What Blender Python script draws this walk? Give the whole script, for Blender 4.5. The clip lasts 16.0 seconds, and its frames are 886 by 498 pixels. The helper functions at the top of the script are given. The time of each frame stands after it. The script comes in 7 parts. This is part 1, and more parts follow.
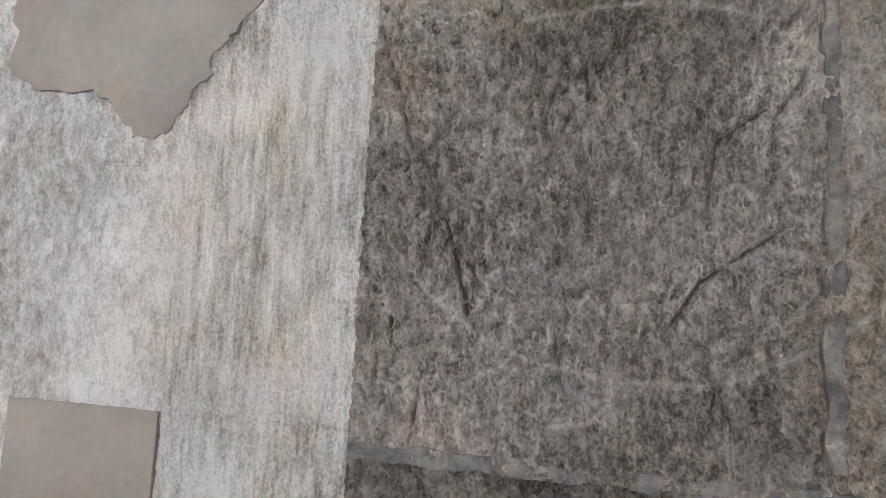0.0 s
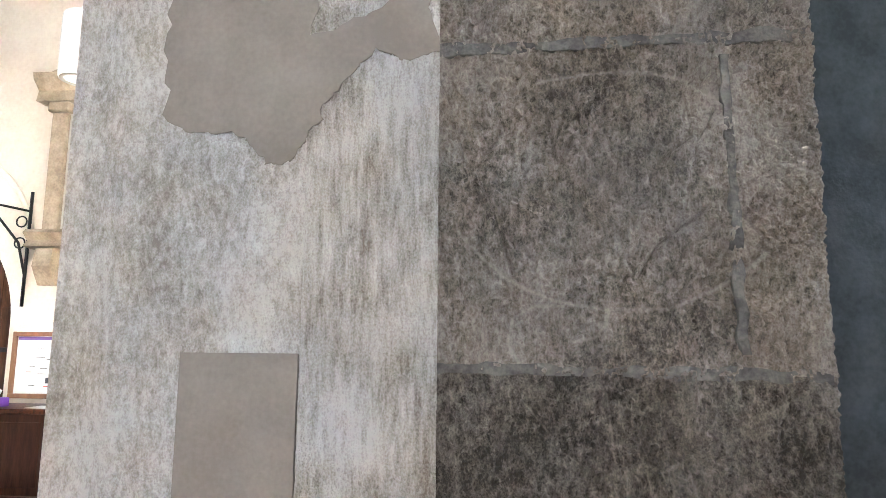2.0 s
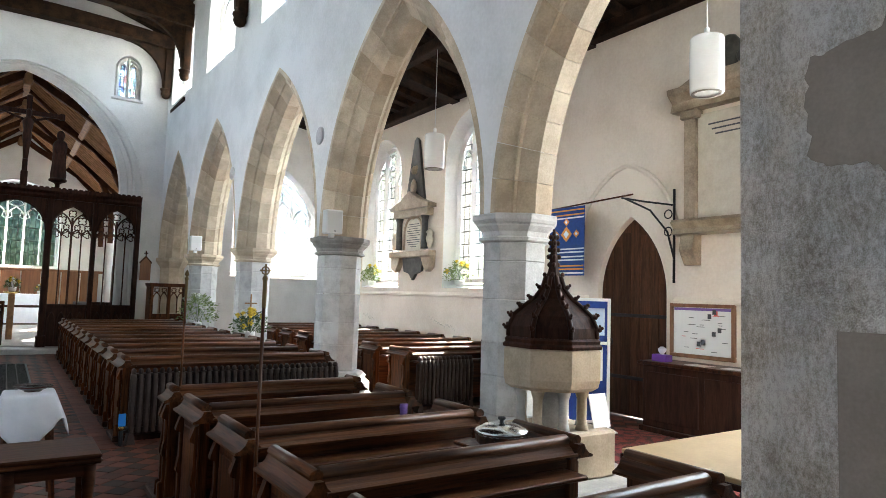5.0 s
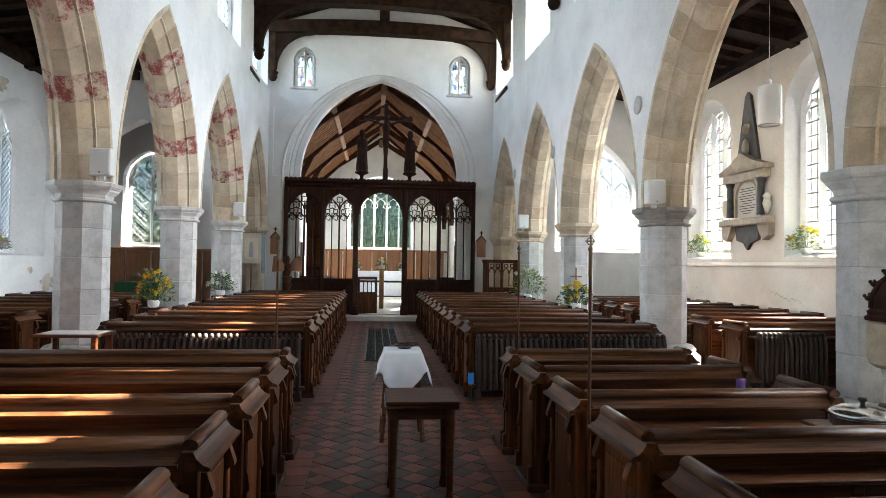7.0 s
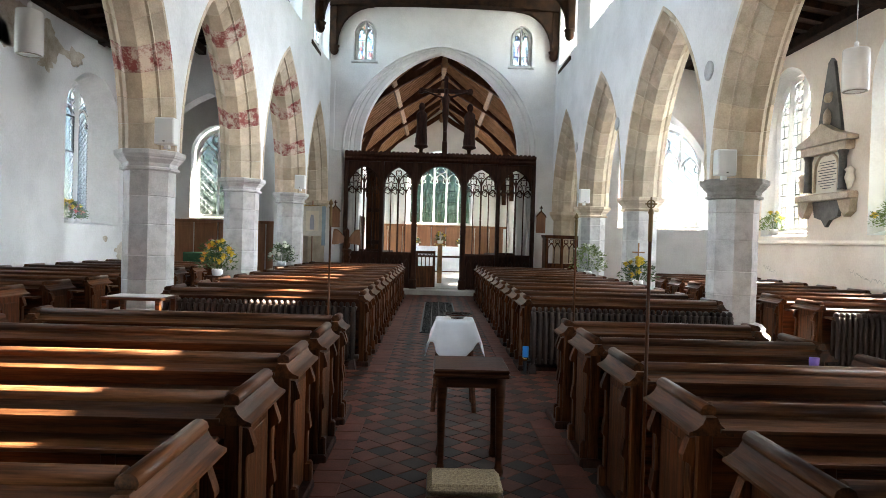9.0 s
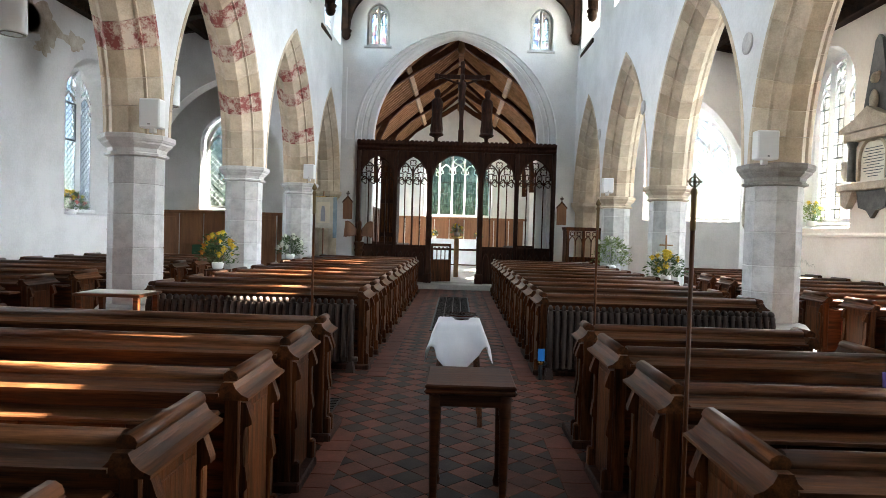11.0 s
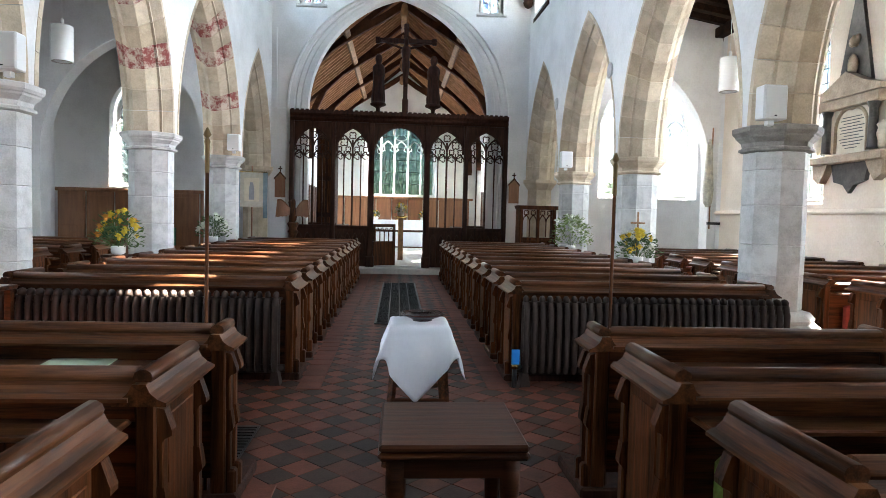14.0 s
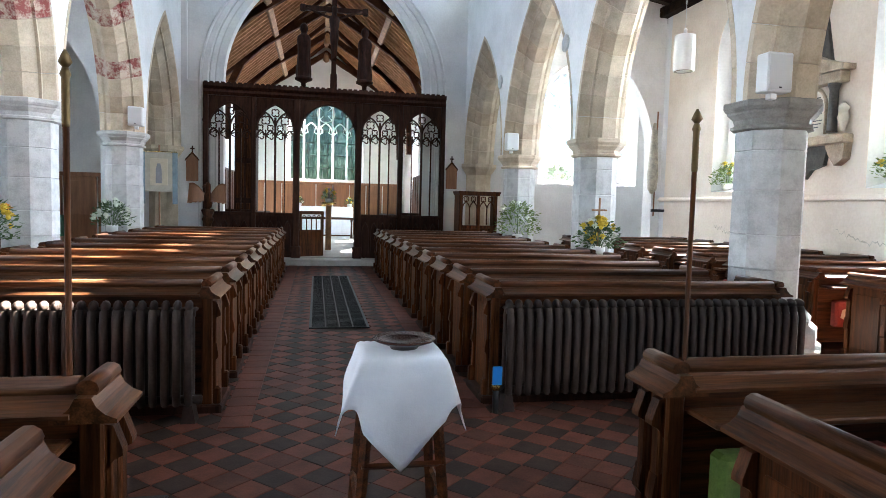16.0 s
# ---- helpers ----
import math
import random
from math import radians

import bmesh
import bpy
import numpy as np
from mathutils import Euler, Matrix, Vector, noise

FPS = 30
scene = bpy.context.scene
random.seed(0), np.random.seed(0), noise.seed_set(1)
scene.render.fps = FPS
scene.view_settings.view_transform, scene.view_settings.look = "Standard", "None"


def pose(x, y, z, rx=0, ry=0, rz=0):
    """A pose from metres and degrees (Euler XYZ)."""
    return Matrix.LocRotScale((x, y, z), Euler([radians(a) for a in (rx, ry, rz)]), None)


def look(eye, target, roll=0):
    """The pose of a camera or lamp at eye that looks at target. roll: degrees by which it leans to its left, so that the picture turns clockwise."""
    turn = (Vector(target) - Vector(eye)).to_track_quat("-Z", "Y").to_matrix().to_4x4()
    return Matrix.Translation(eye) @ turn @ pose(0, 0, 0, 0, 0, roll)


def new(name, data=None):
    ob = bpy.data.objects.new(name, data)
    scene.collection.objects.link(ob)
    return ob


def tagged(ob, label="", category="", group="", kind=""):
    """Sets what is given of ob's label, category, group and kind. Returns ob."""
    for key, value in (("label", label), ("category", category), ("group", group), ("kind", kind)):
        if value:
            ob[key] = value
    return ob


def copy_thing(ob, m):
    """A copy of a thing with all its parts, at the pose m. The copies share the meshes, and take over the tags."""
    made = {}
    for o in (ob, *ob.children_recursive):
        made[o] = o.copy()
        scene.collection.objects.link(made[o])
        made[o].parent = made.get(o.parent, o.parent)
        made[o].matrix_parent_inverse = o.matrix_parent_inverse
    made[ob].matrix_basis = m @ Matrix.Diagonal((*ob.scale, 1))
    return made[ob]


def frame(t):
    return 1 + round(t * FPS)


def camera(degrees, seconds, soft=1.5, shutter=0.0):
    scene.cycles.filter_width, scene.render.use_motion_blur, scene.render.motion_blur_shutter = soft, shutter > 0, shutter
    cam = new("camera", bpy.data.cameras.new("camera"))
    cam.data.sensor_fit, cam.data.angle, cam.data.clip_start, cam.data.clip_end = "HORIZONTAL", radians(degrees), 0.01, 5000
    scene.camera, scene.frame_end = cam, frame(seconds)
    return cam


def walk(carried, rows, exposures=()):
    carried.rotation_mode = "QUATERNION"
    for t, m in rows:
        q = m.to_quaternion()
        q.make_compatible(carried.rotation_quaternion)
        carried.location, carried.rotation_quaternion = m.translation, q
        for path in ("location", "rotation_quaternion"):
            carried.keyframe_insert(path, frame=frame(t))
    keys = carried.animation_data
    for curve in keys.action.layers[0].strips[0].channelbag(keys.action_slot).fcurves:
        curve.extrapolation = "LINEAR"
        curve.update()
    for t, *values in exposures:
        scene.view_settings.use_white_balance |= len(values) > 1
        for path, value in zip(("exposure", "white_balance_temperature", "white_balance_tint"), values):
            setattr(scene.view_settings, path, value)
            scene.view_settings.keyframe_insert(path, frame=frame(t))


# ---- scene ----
cam = camera(69.3, 16.0, soft=0.8)
PATH = [
    (0, (1.298, 1.762, 1.774), (3.255, 2.132, 1.956), 3.5),
    (0.5, (1.274, 1.78, 1.669), (3.231, 2.106, 1.916), 2.5),
    (1, (1.191, 1.747, 1.596), (3.153, 2.018, 1.873), 1.9),
    (1.5, (0.993, 1.777, 1.56), (2.955, 1.987, 1.887), 0.7),
    (2, (0.737, 1.967, 1.599), (2.711, 2.115, 1.88), 0.5),
    (2.5, (0.409, 2.012, 1.613), (2.367, 2.3, 1.902), 1.8),
    (3, (0.191, 2.01, 1.613), (2.116, 2.495, 1.859), 1.9),
    (3.5, (0.187, 1.894, 1.65), (1.969, 2.778, 1.85), 1.1),
    (4, (0.157, 1.738, 1.64), (1.661, 3.044, 1.826), 0.8),
    (4.5, (0.074, 1.703, 1.629), (1.354, 3.231, 1.79), 1.2),
    (5, (-0.054, 1.681, 1.639), (1.067, 3.33, 1.787), 1.8),
    (5.2, (-0.102, 1.652, 1.638), (0.947, 3.349, 1.775), 1.9),
    (7.3, (-0.112, 1.543, 1.608), (0.025, 3.538, 1.651), 0.8),
    (7.5, (-0.095, 1.536, 1.61), (0.016, 3.532, 1.652), 0.9),
    (8, (-0.048, 1.549, 1.6), (0.025, 3.547, 1.625), 1.2),
    (8.5, (-0.031, 1.561, 1.583), (0.013, 3.561, 1.594), 1.3),
    (9, (-0.042, 1.674, 1.529), (-0.017, 3.674, 1.502), 1.6),
    (9.2, (-0.047, 1.752, 1.517), (-0.036, 3.752, 1.478), 1.7),
    (11.3, (0.139, 2.525, 1.514), (0.08, 4.523, 1.458), 1.6),
    (11.5, (0.142, 2.635, 1.518), (0.069, 4.633, 1.452), 1.6),
    (12, (0.141, 2.831, 1.519), (0.057, 4.828, 1.451), 1.6),
    (12.5, (0.163, 3.045, 1.444), (0.078, 5.042, 1.37), 1.3),
    (13, (0.1, 3.3, 1.423), (0.057, 5.298, 1.335), 1.6),
    (13.5, (0.022, 3.533, 1.445), (0.062, 5.531, 1.348), 1.8),
    (14, (0.018, 3.757, 1.438), (0.162, 5.749, 1.337), 1.4),
    (14.5, (0.019, 4.033, 1.449), (0.235, 6.018, 1.331), 1.2),
    (15, (-0.038, 4.294, 1.422), (0.22, 6.274, 1.299), 1.8),
    (15.5, (-0.125, 4.61, 1.43), (0.197, 6.579, 1.296), 1.8),
    (16, (-0.191, 4.901, 1.423), (0.197, 6.858, 1.287), 1.5),
]
walk(cam, [(t, look(eye, target, roll)) for t, eye, target, roll in PATH],
     [(0, 6.6, 6480, 13), (1.6, 6.75, 6480, 13), (2.6, 5.9, 6400, 10), (3.4, 5.3, 6300, 10), (5.2, 5.03, 6350, 10), (8.5, 5.1, 6550, 10), (12, 5.22, 6450, 10), (14, 5.3, 6200, 10), (16, 5.33, 6000, 10)])

# ---- world and light ----
SUN_DIR = Vector((5.9, 3.75, 6.55)).normalized()
world = bpy.data.worlds.new("sky")
scene.world = world
world.use_nodes = True
wn = world.node_tree
sky = wn.nodes.new("ShaderNodeTexSky")
sky.sky_type, sky.sun_disc = "NISHITA", False
sky.sun_elevation = math.asin(SUN_DIR.z)
sky.sun_rotation = math.atan2(SUN_DIR.x, SUN_DIR.y)
wn.links.new(sky.outputs[0], wn.nodes["Background"].inputs[0])
wn.nodes["Background"].inputs[1].default_value = 0.043
sun = new("sun", bpy.data.lights.new("sun", "SUN"))
sun.data.energy, sun.data.angle, sun.data.color = 5.0, radians(0.6), (1.0, 0.92, 0.79)
sun.matrix_world = look(SUN_DIR * 40, (0, 0, 0))


def window_light(x, y, z, tx, ty, tz, w, h, watts, color=(0.86, 0.935, 1.0), spread=180):
    """The bright sky outside a window, just beyond the glass."""
    ob = new("window_light", bpy.data.lights.new("window_light", "AREA"))
    ob.data.shape, ob.data.size, ob.data.size_y, ob.data.energy, ob.data.color = "RECTANGLE", w, h, watts * 0.052, color
    ob.data.spread = radians(spread)
    ob.matrix_world = look((x, y, z), (tx, ty, tz))
    return ob


for y in (15.45, 11.8):
    window_light(8.5, y, 3.6, 7, y, 3.4, 1.8, 3.6, 300, spread=95)
# lamp for the added west window, brightening the table end of the aisle
window_light(8.5, 4.75, 3.6, 7, 4.75, 3.4, 1.2, 3.2, 520, spread=140)
window_light(6.7, 21.9, 3.6, 6.7, 20, 3.4, 2.7, 3.2, 420)
window_light(-6.55, 21.9, 3.3, -6.55, 20, 3.2, 1.7, 2.8, 150)
# the lamp at y 6.6 is added to light the pier
for y, watts in ((15.9, 190), (11.4, 190), (6.6, 150)):
    window_light(-8.9, y, 3.3, -7, y, 3.2, 2.0, 3.2, watts, spread=85)
for y in (4.85, 8.4, 12.05, 15.55, 18.75):
    window_light(4.75, y, 7.5, 3, y, 7.3, 1.5, 1.8, 45)
    window_light(-4.65, y, 7.5, -3, y, 7.3, 1.5, 1.8, 45)
# fill from the west, through a tower window that is added and unseen
window_light(0.0, -4.3, 3.9, 0.0, 0, 3.0, 1.9, 2.8, 22)
for x in (-2.2, 2.28):
    window_light(x, 21.0, 7.2, x, 20, 7.2, 0.7, 1.3, 16)
window_light(0.12, 32.2, 4.0, 0.12, 31, 4.0, 3.0, 3.5, 260)
for y in (24.0, 28.2):
    window_light(4.6, y, 3.0, 3, y, 2.9, 1.4, 2.2, 540)

# ---- materials ----
def material(name, base, dark, scale=4.0, rough=0.7, bump=0.2, fine=60.0, metal=0.0, vary=0.0, contrast=(0.35, 0.7), stretch=(1, 1, 1), spec=0.5, coat=0.0):
    m = bpy.data.materials.new(name)
    m.use_nodes = True
    n, l = m.node_tree.nodes, m.node_tree.links
    b = n["Principled BSDF"]
    mp = n.new("ShaderNodeMapping")
    mp.inputs["Scale"].default_value = stretch
    geo = n.new("ShaderNodeNewGeometry")
    l.new(geo.outputs["Position"], mp.inputs[0])
    big = n.new("ShaderNodeTexNoise")
    big.inputs["Scale"].default_value, big.inputs["Detail"].default_value, big.inputs["Roughness"].default_value = scale, 6, 0.62
    small = n.new("ShaderNodeTexNoise")
    small.inputs["Scale"].default_value, small.inputs["Detail"].default_value = fine, 4
    l.new(mp.outputs[0], big.inputs["Vector"])
    l.new(mp.outputs[0], small.inputs["Vector"])
    ramp = n.new("ShaderNodeValToRGB")
    ramp.color_ramp.elements[0].position, ramp.color_ramp.elements[1].position = contrast
    ramp.color_ramp.elements[0].color, ramp.color_ramp.elements[1].color = (*dark, 1), (*base, 1)
    add = n.new("ShaderNodeMath")
    add.operation = "MULTIPLY_ADD"
    add.inputs[1].default_value, add.inputs[2].default_value = 0.35, -0.17
    l.new(small.outputs[0], add.inputs[0])
    mix = n.new("ShaderNodeMath")
    l.new(big.outputs[0], mix.inputs[0])
    l.new(add.outputs[0], mix.inputs[1])
    l.new(mix.outputs[0], ramp.inputs[0])
    out = ramp.outputs[0]
    if vary:
        info = n.new("ShaderNodeObjectInfo")
        hsv = n.new("ShaderNodeHueSaturation")
        rng = n.new("ShaderNodeMapRange")
        rng.inputs[3].default_value, rng.inputs[4].default_value = 1 - vary, 1 + vary
        l.new(info.outputs["Random"], rng.inputs[0])
        l.new(rng.outputs[0], hsv.inputs["Value"])
        l.new(out, hsv.inputs["Color"])
        out = hsv.outputs[0]
    l.new(out, b.inputs["Base Color"])
    b.inputs["Roughness"].default_value, b.inputs["Metallic"].default_value = rough, metal
    b.inputs["Specular IOR Level"].default_value = spec
    b.inputs["Coat Weight"].default_value = coat
    b.inputs["Coat Roughness"].default_value = 0.25
    if bump:
        bp = n.new("ShaderNodeBump")
        bp.inputs["Strength"].default_value, bp.inputs["Distance"].default_value = bump, 0.02
        l.new(mix.outputs[0], bp.inputs["Height"])
        l.new(bp.outputs[0], b.inputs["Normal"])
    return m


def clunch(name, light, mid, dark, lo, hi, bump, run=0.55):
    """Hand-dressed soft stone: vertical tooling, pits, stains and pale lime remains."""
    m = bpy.data.materials.new(name)
    m.use_nodes = True
    n, l = m.node_tree.nodes, m.node_tree.links
    b = n["Principled BSDF"]
    geo = n.new("ShaderNodeNewGeometry")

    def noise_at(scale, detail, stretch, rough=0.6):
        mp, t = n.new("ShaderNodeMapping"), n.new("ShaderNodeTexNoise")
        mp.inputs["Scale"].default_value = stretch
        mp.inputs["Rotation"].default_value = (0.18, 0, 0)
        t.inputs["Scale"].default_value, t.inputs["Detail"].default_value, t.inputs["Roughness"].default_value = scale, detail, rough
        l.new(geo.outputs["Position"], mp.inputs[0])
        l.new(mp.outputs[0], t.inputs["Vector"])
        return t.outputs[0]

    def mixed(op, a, c, k=None):
        q = n.new("ShaderNodeMath")
        q.operation = op
        l.new(a, q.inputs[0])
        if k is None:
            l.new(c, q.inputs[1])
        else:
            q.inputs[1].default_value = k
        return q.outputs[0]

    stain = noise_at(4.0, 6, (1, 1, 0.8), 0.65)
    tool = noise_at(60, 5, (1, 1.0, run), 0.6)
    pit = noise_at(190, 2, (1, 1, 0.8), 0.5)
    h = mixed("ADD", mixed("MULTIPLY", tool, None, 0.62), mixed("MULTIPLY", pit, None, 0.38))
    # colour follows height: dirt in the pits and relief shading painted in, plus stains
    c = mixed("ADD", mixed("MULTIPLY", h, None, 0.58), mixed("MULTIPLY", stain, None, 0.42))
    ramp = n.new("ShaderNodeValToRGB")
    e = ramp.color_ramp.elements
    e[0].position, e[1].position = lo, hi
    e[0].color, e[1].color = (*dark, 1), (*light, 1)
    k = e.new((lo + hi) / 2)
    k.color = (*mid, 1)
    l.new(c, ramp.inputs[0])
    fleck = noise_at(34, 4, (1, 1.0, run), 0.7)
    patch = noise_at(2.3, 4, (1, 1, 1), 0.6)
    lime = n.new("ShaderNodeMapRange")
    lime.inputs[1].default_value, lime.inputs[2].default_value, lime.inputs[4].default_value = 0.55, 0.72, 0.75
    l.new(fleck, lime.inputs[0])
    amount = mixed("MULTIPLY", lime.outputs[0], patch)
    limed = n.new("ShaderNodeMix")
    limed.data_type = "RGBA"
    limed.inputs["B"].default_value = (*[min(0.8, x * 1.45) for x in light], 1)
    l.new(amount, limed.inputs["Factor"])
    l.new(ramp.outputs[0], limed.inputs["A"])
    hue = noise_at(1.7, 3, (1, 1.3, 0.9), 0.55)
    tint = n.new("ShaderNodeValToRGB")
    te = tint.color_ramp.elements
    te[0].position, te[1].position = 0.36, 0.64
    te[0].color, te[1].color = (0.965, 0.995, 1.03, 1), (1.045, 1.0, 0.94, 1)
    l.new(hue, tint.inputs[0])
    tinted = n.new("ShaderNodeMix")
    tinted.data_type, tinted.blend_type = "RGBA", "MULTIPLY"
    tinted.inputs["Factor"].default_value = 1.0
    l.new(limed.outputs["Result"], tinted.inputs["A"])
    l.new(tint.outputs[0], tinted.inputs["B"])
    worn = n.new("ShaderNodeAttribute")
    worn.attribute_name = "scratch"
    chalk = n.new("ShaderNodeMix")
    chalk.data_type = "RGBA"
    chalk.inputs["B"].default_value = (0.46, 0.41, 0.355, 1)
    l.new(worn.outputs["Fac"], chalk.inputs["Factor"])
    l.new(tinted.outputs["Result"], chalk.inputs["A"])
    l.new(chalk.outputs["Result"], b.inputs["Base Color"])
    b.inputs["Roughness"].default_value = 0.95
    bp = n.new("ShaderNodeBump")
    bp.inputs["Strength"].default_value, bp.inputs["Distance"].default_value = bump, 0.03
    l.new(h, bp.inputs["Height"])
    l.new(bp.outputs[0], b.inputs["Normal"])
    return m


def plain(name, color, rough=0.5, metal=0.0, emit=0.0):
    m = bpy.data.materials.new(name)
    m.use_nodes = True
    b = m.node_tree.nodes["Principled BSDF"]
    b.inputs["Base Color"].default_value, b.inputs["Roughness"].default_value, b.inputs["Metallic"].default_value = (*color, 1), rough, metal
    if emit:
        b.inputs["Emission Color"].default_value, b.inputs["Emission Strength"].default_value = (*color, 1), emit
    return m


def clear_glass(name, tint, gloss=0.06):
    m = bpy.data.materials.new(name)
    m.use_nodes = True
    n, l = m.node_tree.nodes, m.node_tree.links
    n.remove(n["Principled BSDF"])
    tr, gl, mx = n.new("ShaderNodeBsdfTransparent"), n.new("ShaderNodeBsdfGlossy"), n.new("ShaderNodeMixShader")
    tr.inputs[0].default_value, gl.inputs["Roughness"].default_value, mx.inputs[0].default_value = (*tint, 1), 0.15, gloss
    l.new(tr.outputs[0], mx.inputs[1]), l.new(gl.outputs[0], mx.inputs[2])
    l.new(mx.outputs[0], n["Material Output"].inputs[0])
    return m


def stained_glass(name, colors, scale):
    """Leaded pieces of coloured glass: tint by cell, lead lines between the cells."""
    m = bpy.data.materials.new(name)
    m.use_nodes = True
    n, l = m.node_tree.nodes, m.node_tree.links
    n.remove(n["Principled BSDF"])
    geo, vor, edge, ramp = n.new("ShaderNodeNewGeometry"), n.new("ShaderNodeTexVoronoi"), n.new("ShaderNodeTexVoronoi"), n.new("ShaderNodeValToRGB")
    mp = n.new("ShaderNodeMapping")
    mp.inputs["Scale"].default_value = (scale, scale, scale * 0.7)
    l.new(geo.outputs["Position"], mp.inputs[0])
    edge.feature = "DISTANCE_TO_EDGE"
    for v in (vor, edge):
        v.inputs["Scale"].default_value = 1.0
        l.new(mp.outputs[0], v.inputs["Vector"])
    sep = n.new("ShaderNodeSeparateColor")
    l.new(vor.outputs["Color"], sep.inputs[0])
    l.new(sep.outputs[0], ramp.inputs[0])
    ramp.color_ramp.interpolation = "CONSTANT"
    while len(ramp.color_ramp.elements) < len(colors):
        ramp.color_ramp.elements.new(0.5)
    for i, c in enumerate(colors):
        ramp.color_ramp.elements[i].position, ramp.color_ramp.elements[i].color = i / len(colors), (*c, 1)
    cut = n.new("ShaderNodeMath")
    cut.operation, cut.inputs[1].default_value = "GREATER_THAN", 0.05
    l.new(edge.outputs["Distance"], cut.inputs[0])
    mul = n.new("ShaderNodeMix")
    mul.data_type = "RGBA"
    mul.inputs["A"].default_value = (0.01, 0.01, 0.01, 1)
    l.new(cut.outputs[0], mul.inputs["Factor"])
    l.new(ramp.outputs[0], mul.inputs["B"])
    tr = n.new("ShaderNodeBsdfTransparent")
    l.new(mul.outputs["Result"], tr.inputs[0])
    l.new(tr.outputs[0], n["Material Output"].inputs[0])
    return m


PLASTER = material("white_limewash", (0.77, 0.77, 0.76), (0.62, 0.62, 0.605), 0.9, 0.9, 0.12, 25, contrast=(0.3, 0.6))
CREAM = material("cream_limewash", (0.83, 0.75, 0.645), (0.69, 0.60, 0.49), 0.7, 0.9, 0.12, 25, contrast=(0.3, 0.6))
OLDPLASTER = material("flaking_plaster", (0.66, 0.61, 0.52), (0.42, 0.36, 0.27), 3.5, 0.95, 0.4, 30)
STONE = material("cream_limestone", (0.66, 0.56, 0.42), (0.44, 0.36, 0.255), 3.5, 0.9, 0.3, 55, vary=0.14)
STONEDARK = material("brown_limestone", (0.58, 0.47, 0.33), (0.37, 0.29, 0.20), 2.5, 0.9, 0.25, 45, vary=0.08)
GREYSTONE = material("grey_limestone", (0.57, 0.57, 0.555), (0.42, 0.42, 0.41), 6, 0.9, 0.3, 60, vary=0.08, contrast=(0.33, 0.6))
DARKCAP = material("dark_weathered_limestone", (0.34, 0.325, 0.30), (0.20, 0.19, 0.172), 6, 0.9, 0.3, 60)
REDSTONE = material("stone_with_red_paint", (0.58, 0.47, 0.37), (0.27, 0.07, 0.06), 6, 0.9, 0.25, 45, contrast=(0.42, 0.58))
GRAFFITI = clunch("dark_worn_clunch", (0.37, 0.322, 0.28), (0.235, 0.20, 0.17), (0.085, 0.070, 0.057), 0.40, 0.60, 1.0)
# darker copy for the low courses: grime plus downward light fall-off, as colour
SHADECLUNCH = clunch("shaded_worn_clunch", (0.27, 0.235, 0.205), (0.150, 0.128, 0.108), (0.040, 0.031, 0.024), 0.42, 0.61, 1.0)
PALECLUNCH = clunch("pale_worn_clunch", (0.60, 0.57, 0.535), (0.43, 0.395, 0.355), (0.27, 0.235, 0.195), 0.39, 0.57, 1.0)
STREAKCLUNCH = clunch("pale_streaked_clunch", (0.58, 0.555, 0.525), (0.41, 0.38, 0.345), (0.22, 0.19, 0.155), 0.40, 0.58, 1.0, 0.16)
DARKWALL = material("dark_tower_plaster", (0.075, 0.085, 0.09), (0.03, 0.036, 0.04), 6, 0.8, 0.4, 50)
MORTAR = material("smooth_grey_mortar", (0.27, 0.235, 0.20), (0.20, 0.168, 0.14), 4, 0.9, 0.12, 70)
BLUEMORTAR = material("grey_brown_mortar", (0.21, 0.19, 0.168), (0.085, 0.078, 0.072), 22, 0.95, 0.9, 90)
OAK = material("dark_varnished_oak", (0.115, 0.036, 0.010), (0.020, 0.006, 0.002), 7, 0.36, 0.15, 45, stretch=(0.22, 4, 4), vary=0.3, spec=0.2, contrast=(0.38, 0.66))
OAKTOP = material("worn_oak_rail", (0.135, 0.052, 0.020), (0.034, 0.012, 0.004), 7, 0.34, 0.15, 45, stretch=(0.22, 4, 4), vary=0.25, spec=0.25, contrast=(0.36, 0.66))
OAKLONG = material("varnished_oak_coping", (0.115, 0.040, 0.013), (0.024, 0.008, 0.002), 7, 0.36, 0.15, 45, stretch=(4, 0.22, 4), vary=0.3, spec=0.2, contrast=(0.38, 0.66))
TABLEWOOD = material("dark_table_oak", (0.085, 0.028, 0.010), (0.030, 0.010, 0.004), 6, 0.45, 0.1, 45, stretch=(0.22, 4, 4), spec=0.12)
OAKEND = material("red_brown_oak", (0.110, 0.036, 0.011), (0.026, 0.008, 0.002), 7, 0.48, 0.15, 45, stretch=(4, 4, 0.25), vary=0.3, spec=0.12, contrast=(0.38, 0.66))
OLDOAK = material("aged_black_oak", (0.055, 0.021, 0.012), (0.018, 0.007, 0.004), 6, 0.6, 0.2, 40, stretch=(3, 3, 0.4), vary=0.15, spec=0.14)
BEAM = material("weathered_roof_oak", (0.042, 0.021, 0.011), (0.010, 0.006, 0.004), 5, 0.8, 0.35, 40, vary=0.2, spec=0.12)
RAFTER = material("pale_rafter_wood", (0.38, 0.20, 0.09), (0.18, 0.10, 0.05), 6, 0.7, 0.2, 40, vary=0.2)
CHANCELWOOD = material("chancel_roof_wood", (0.050, 0.020, 0.010), (0.024, 0.010, 0.005), 5, 0.85, 0.2, 40, spec=0.1)
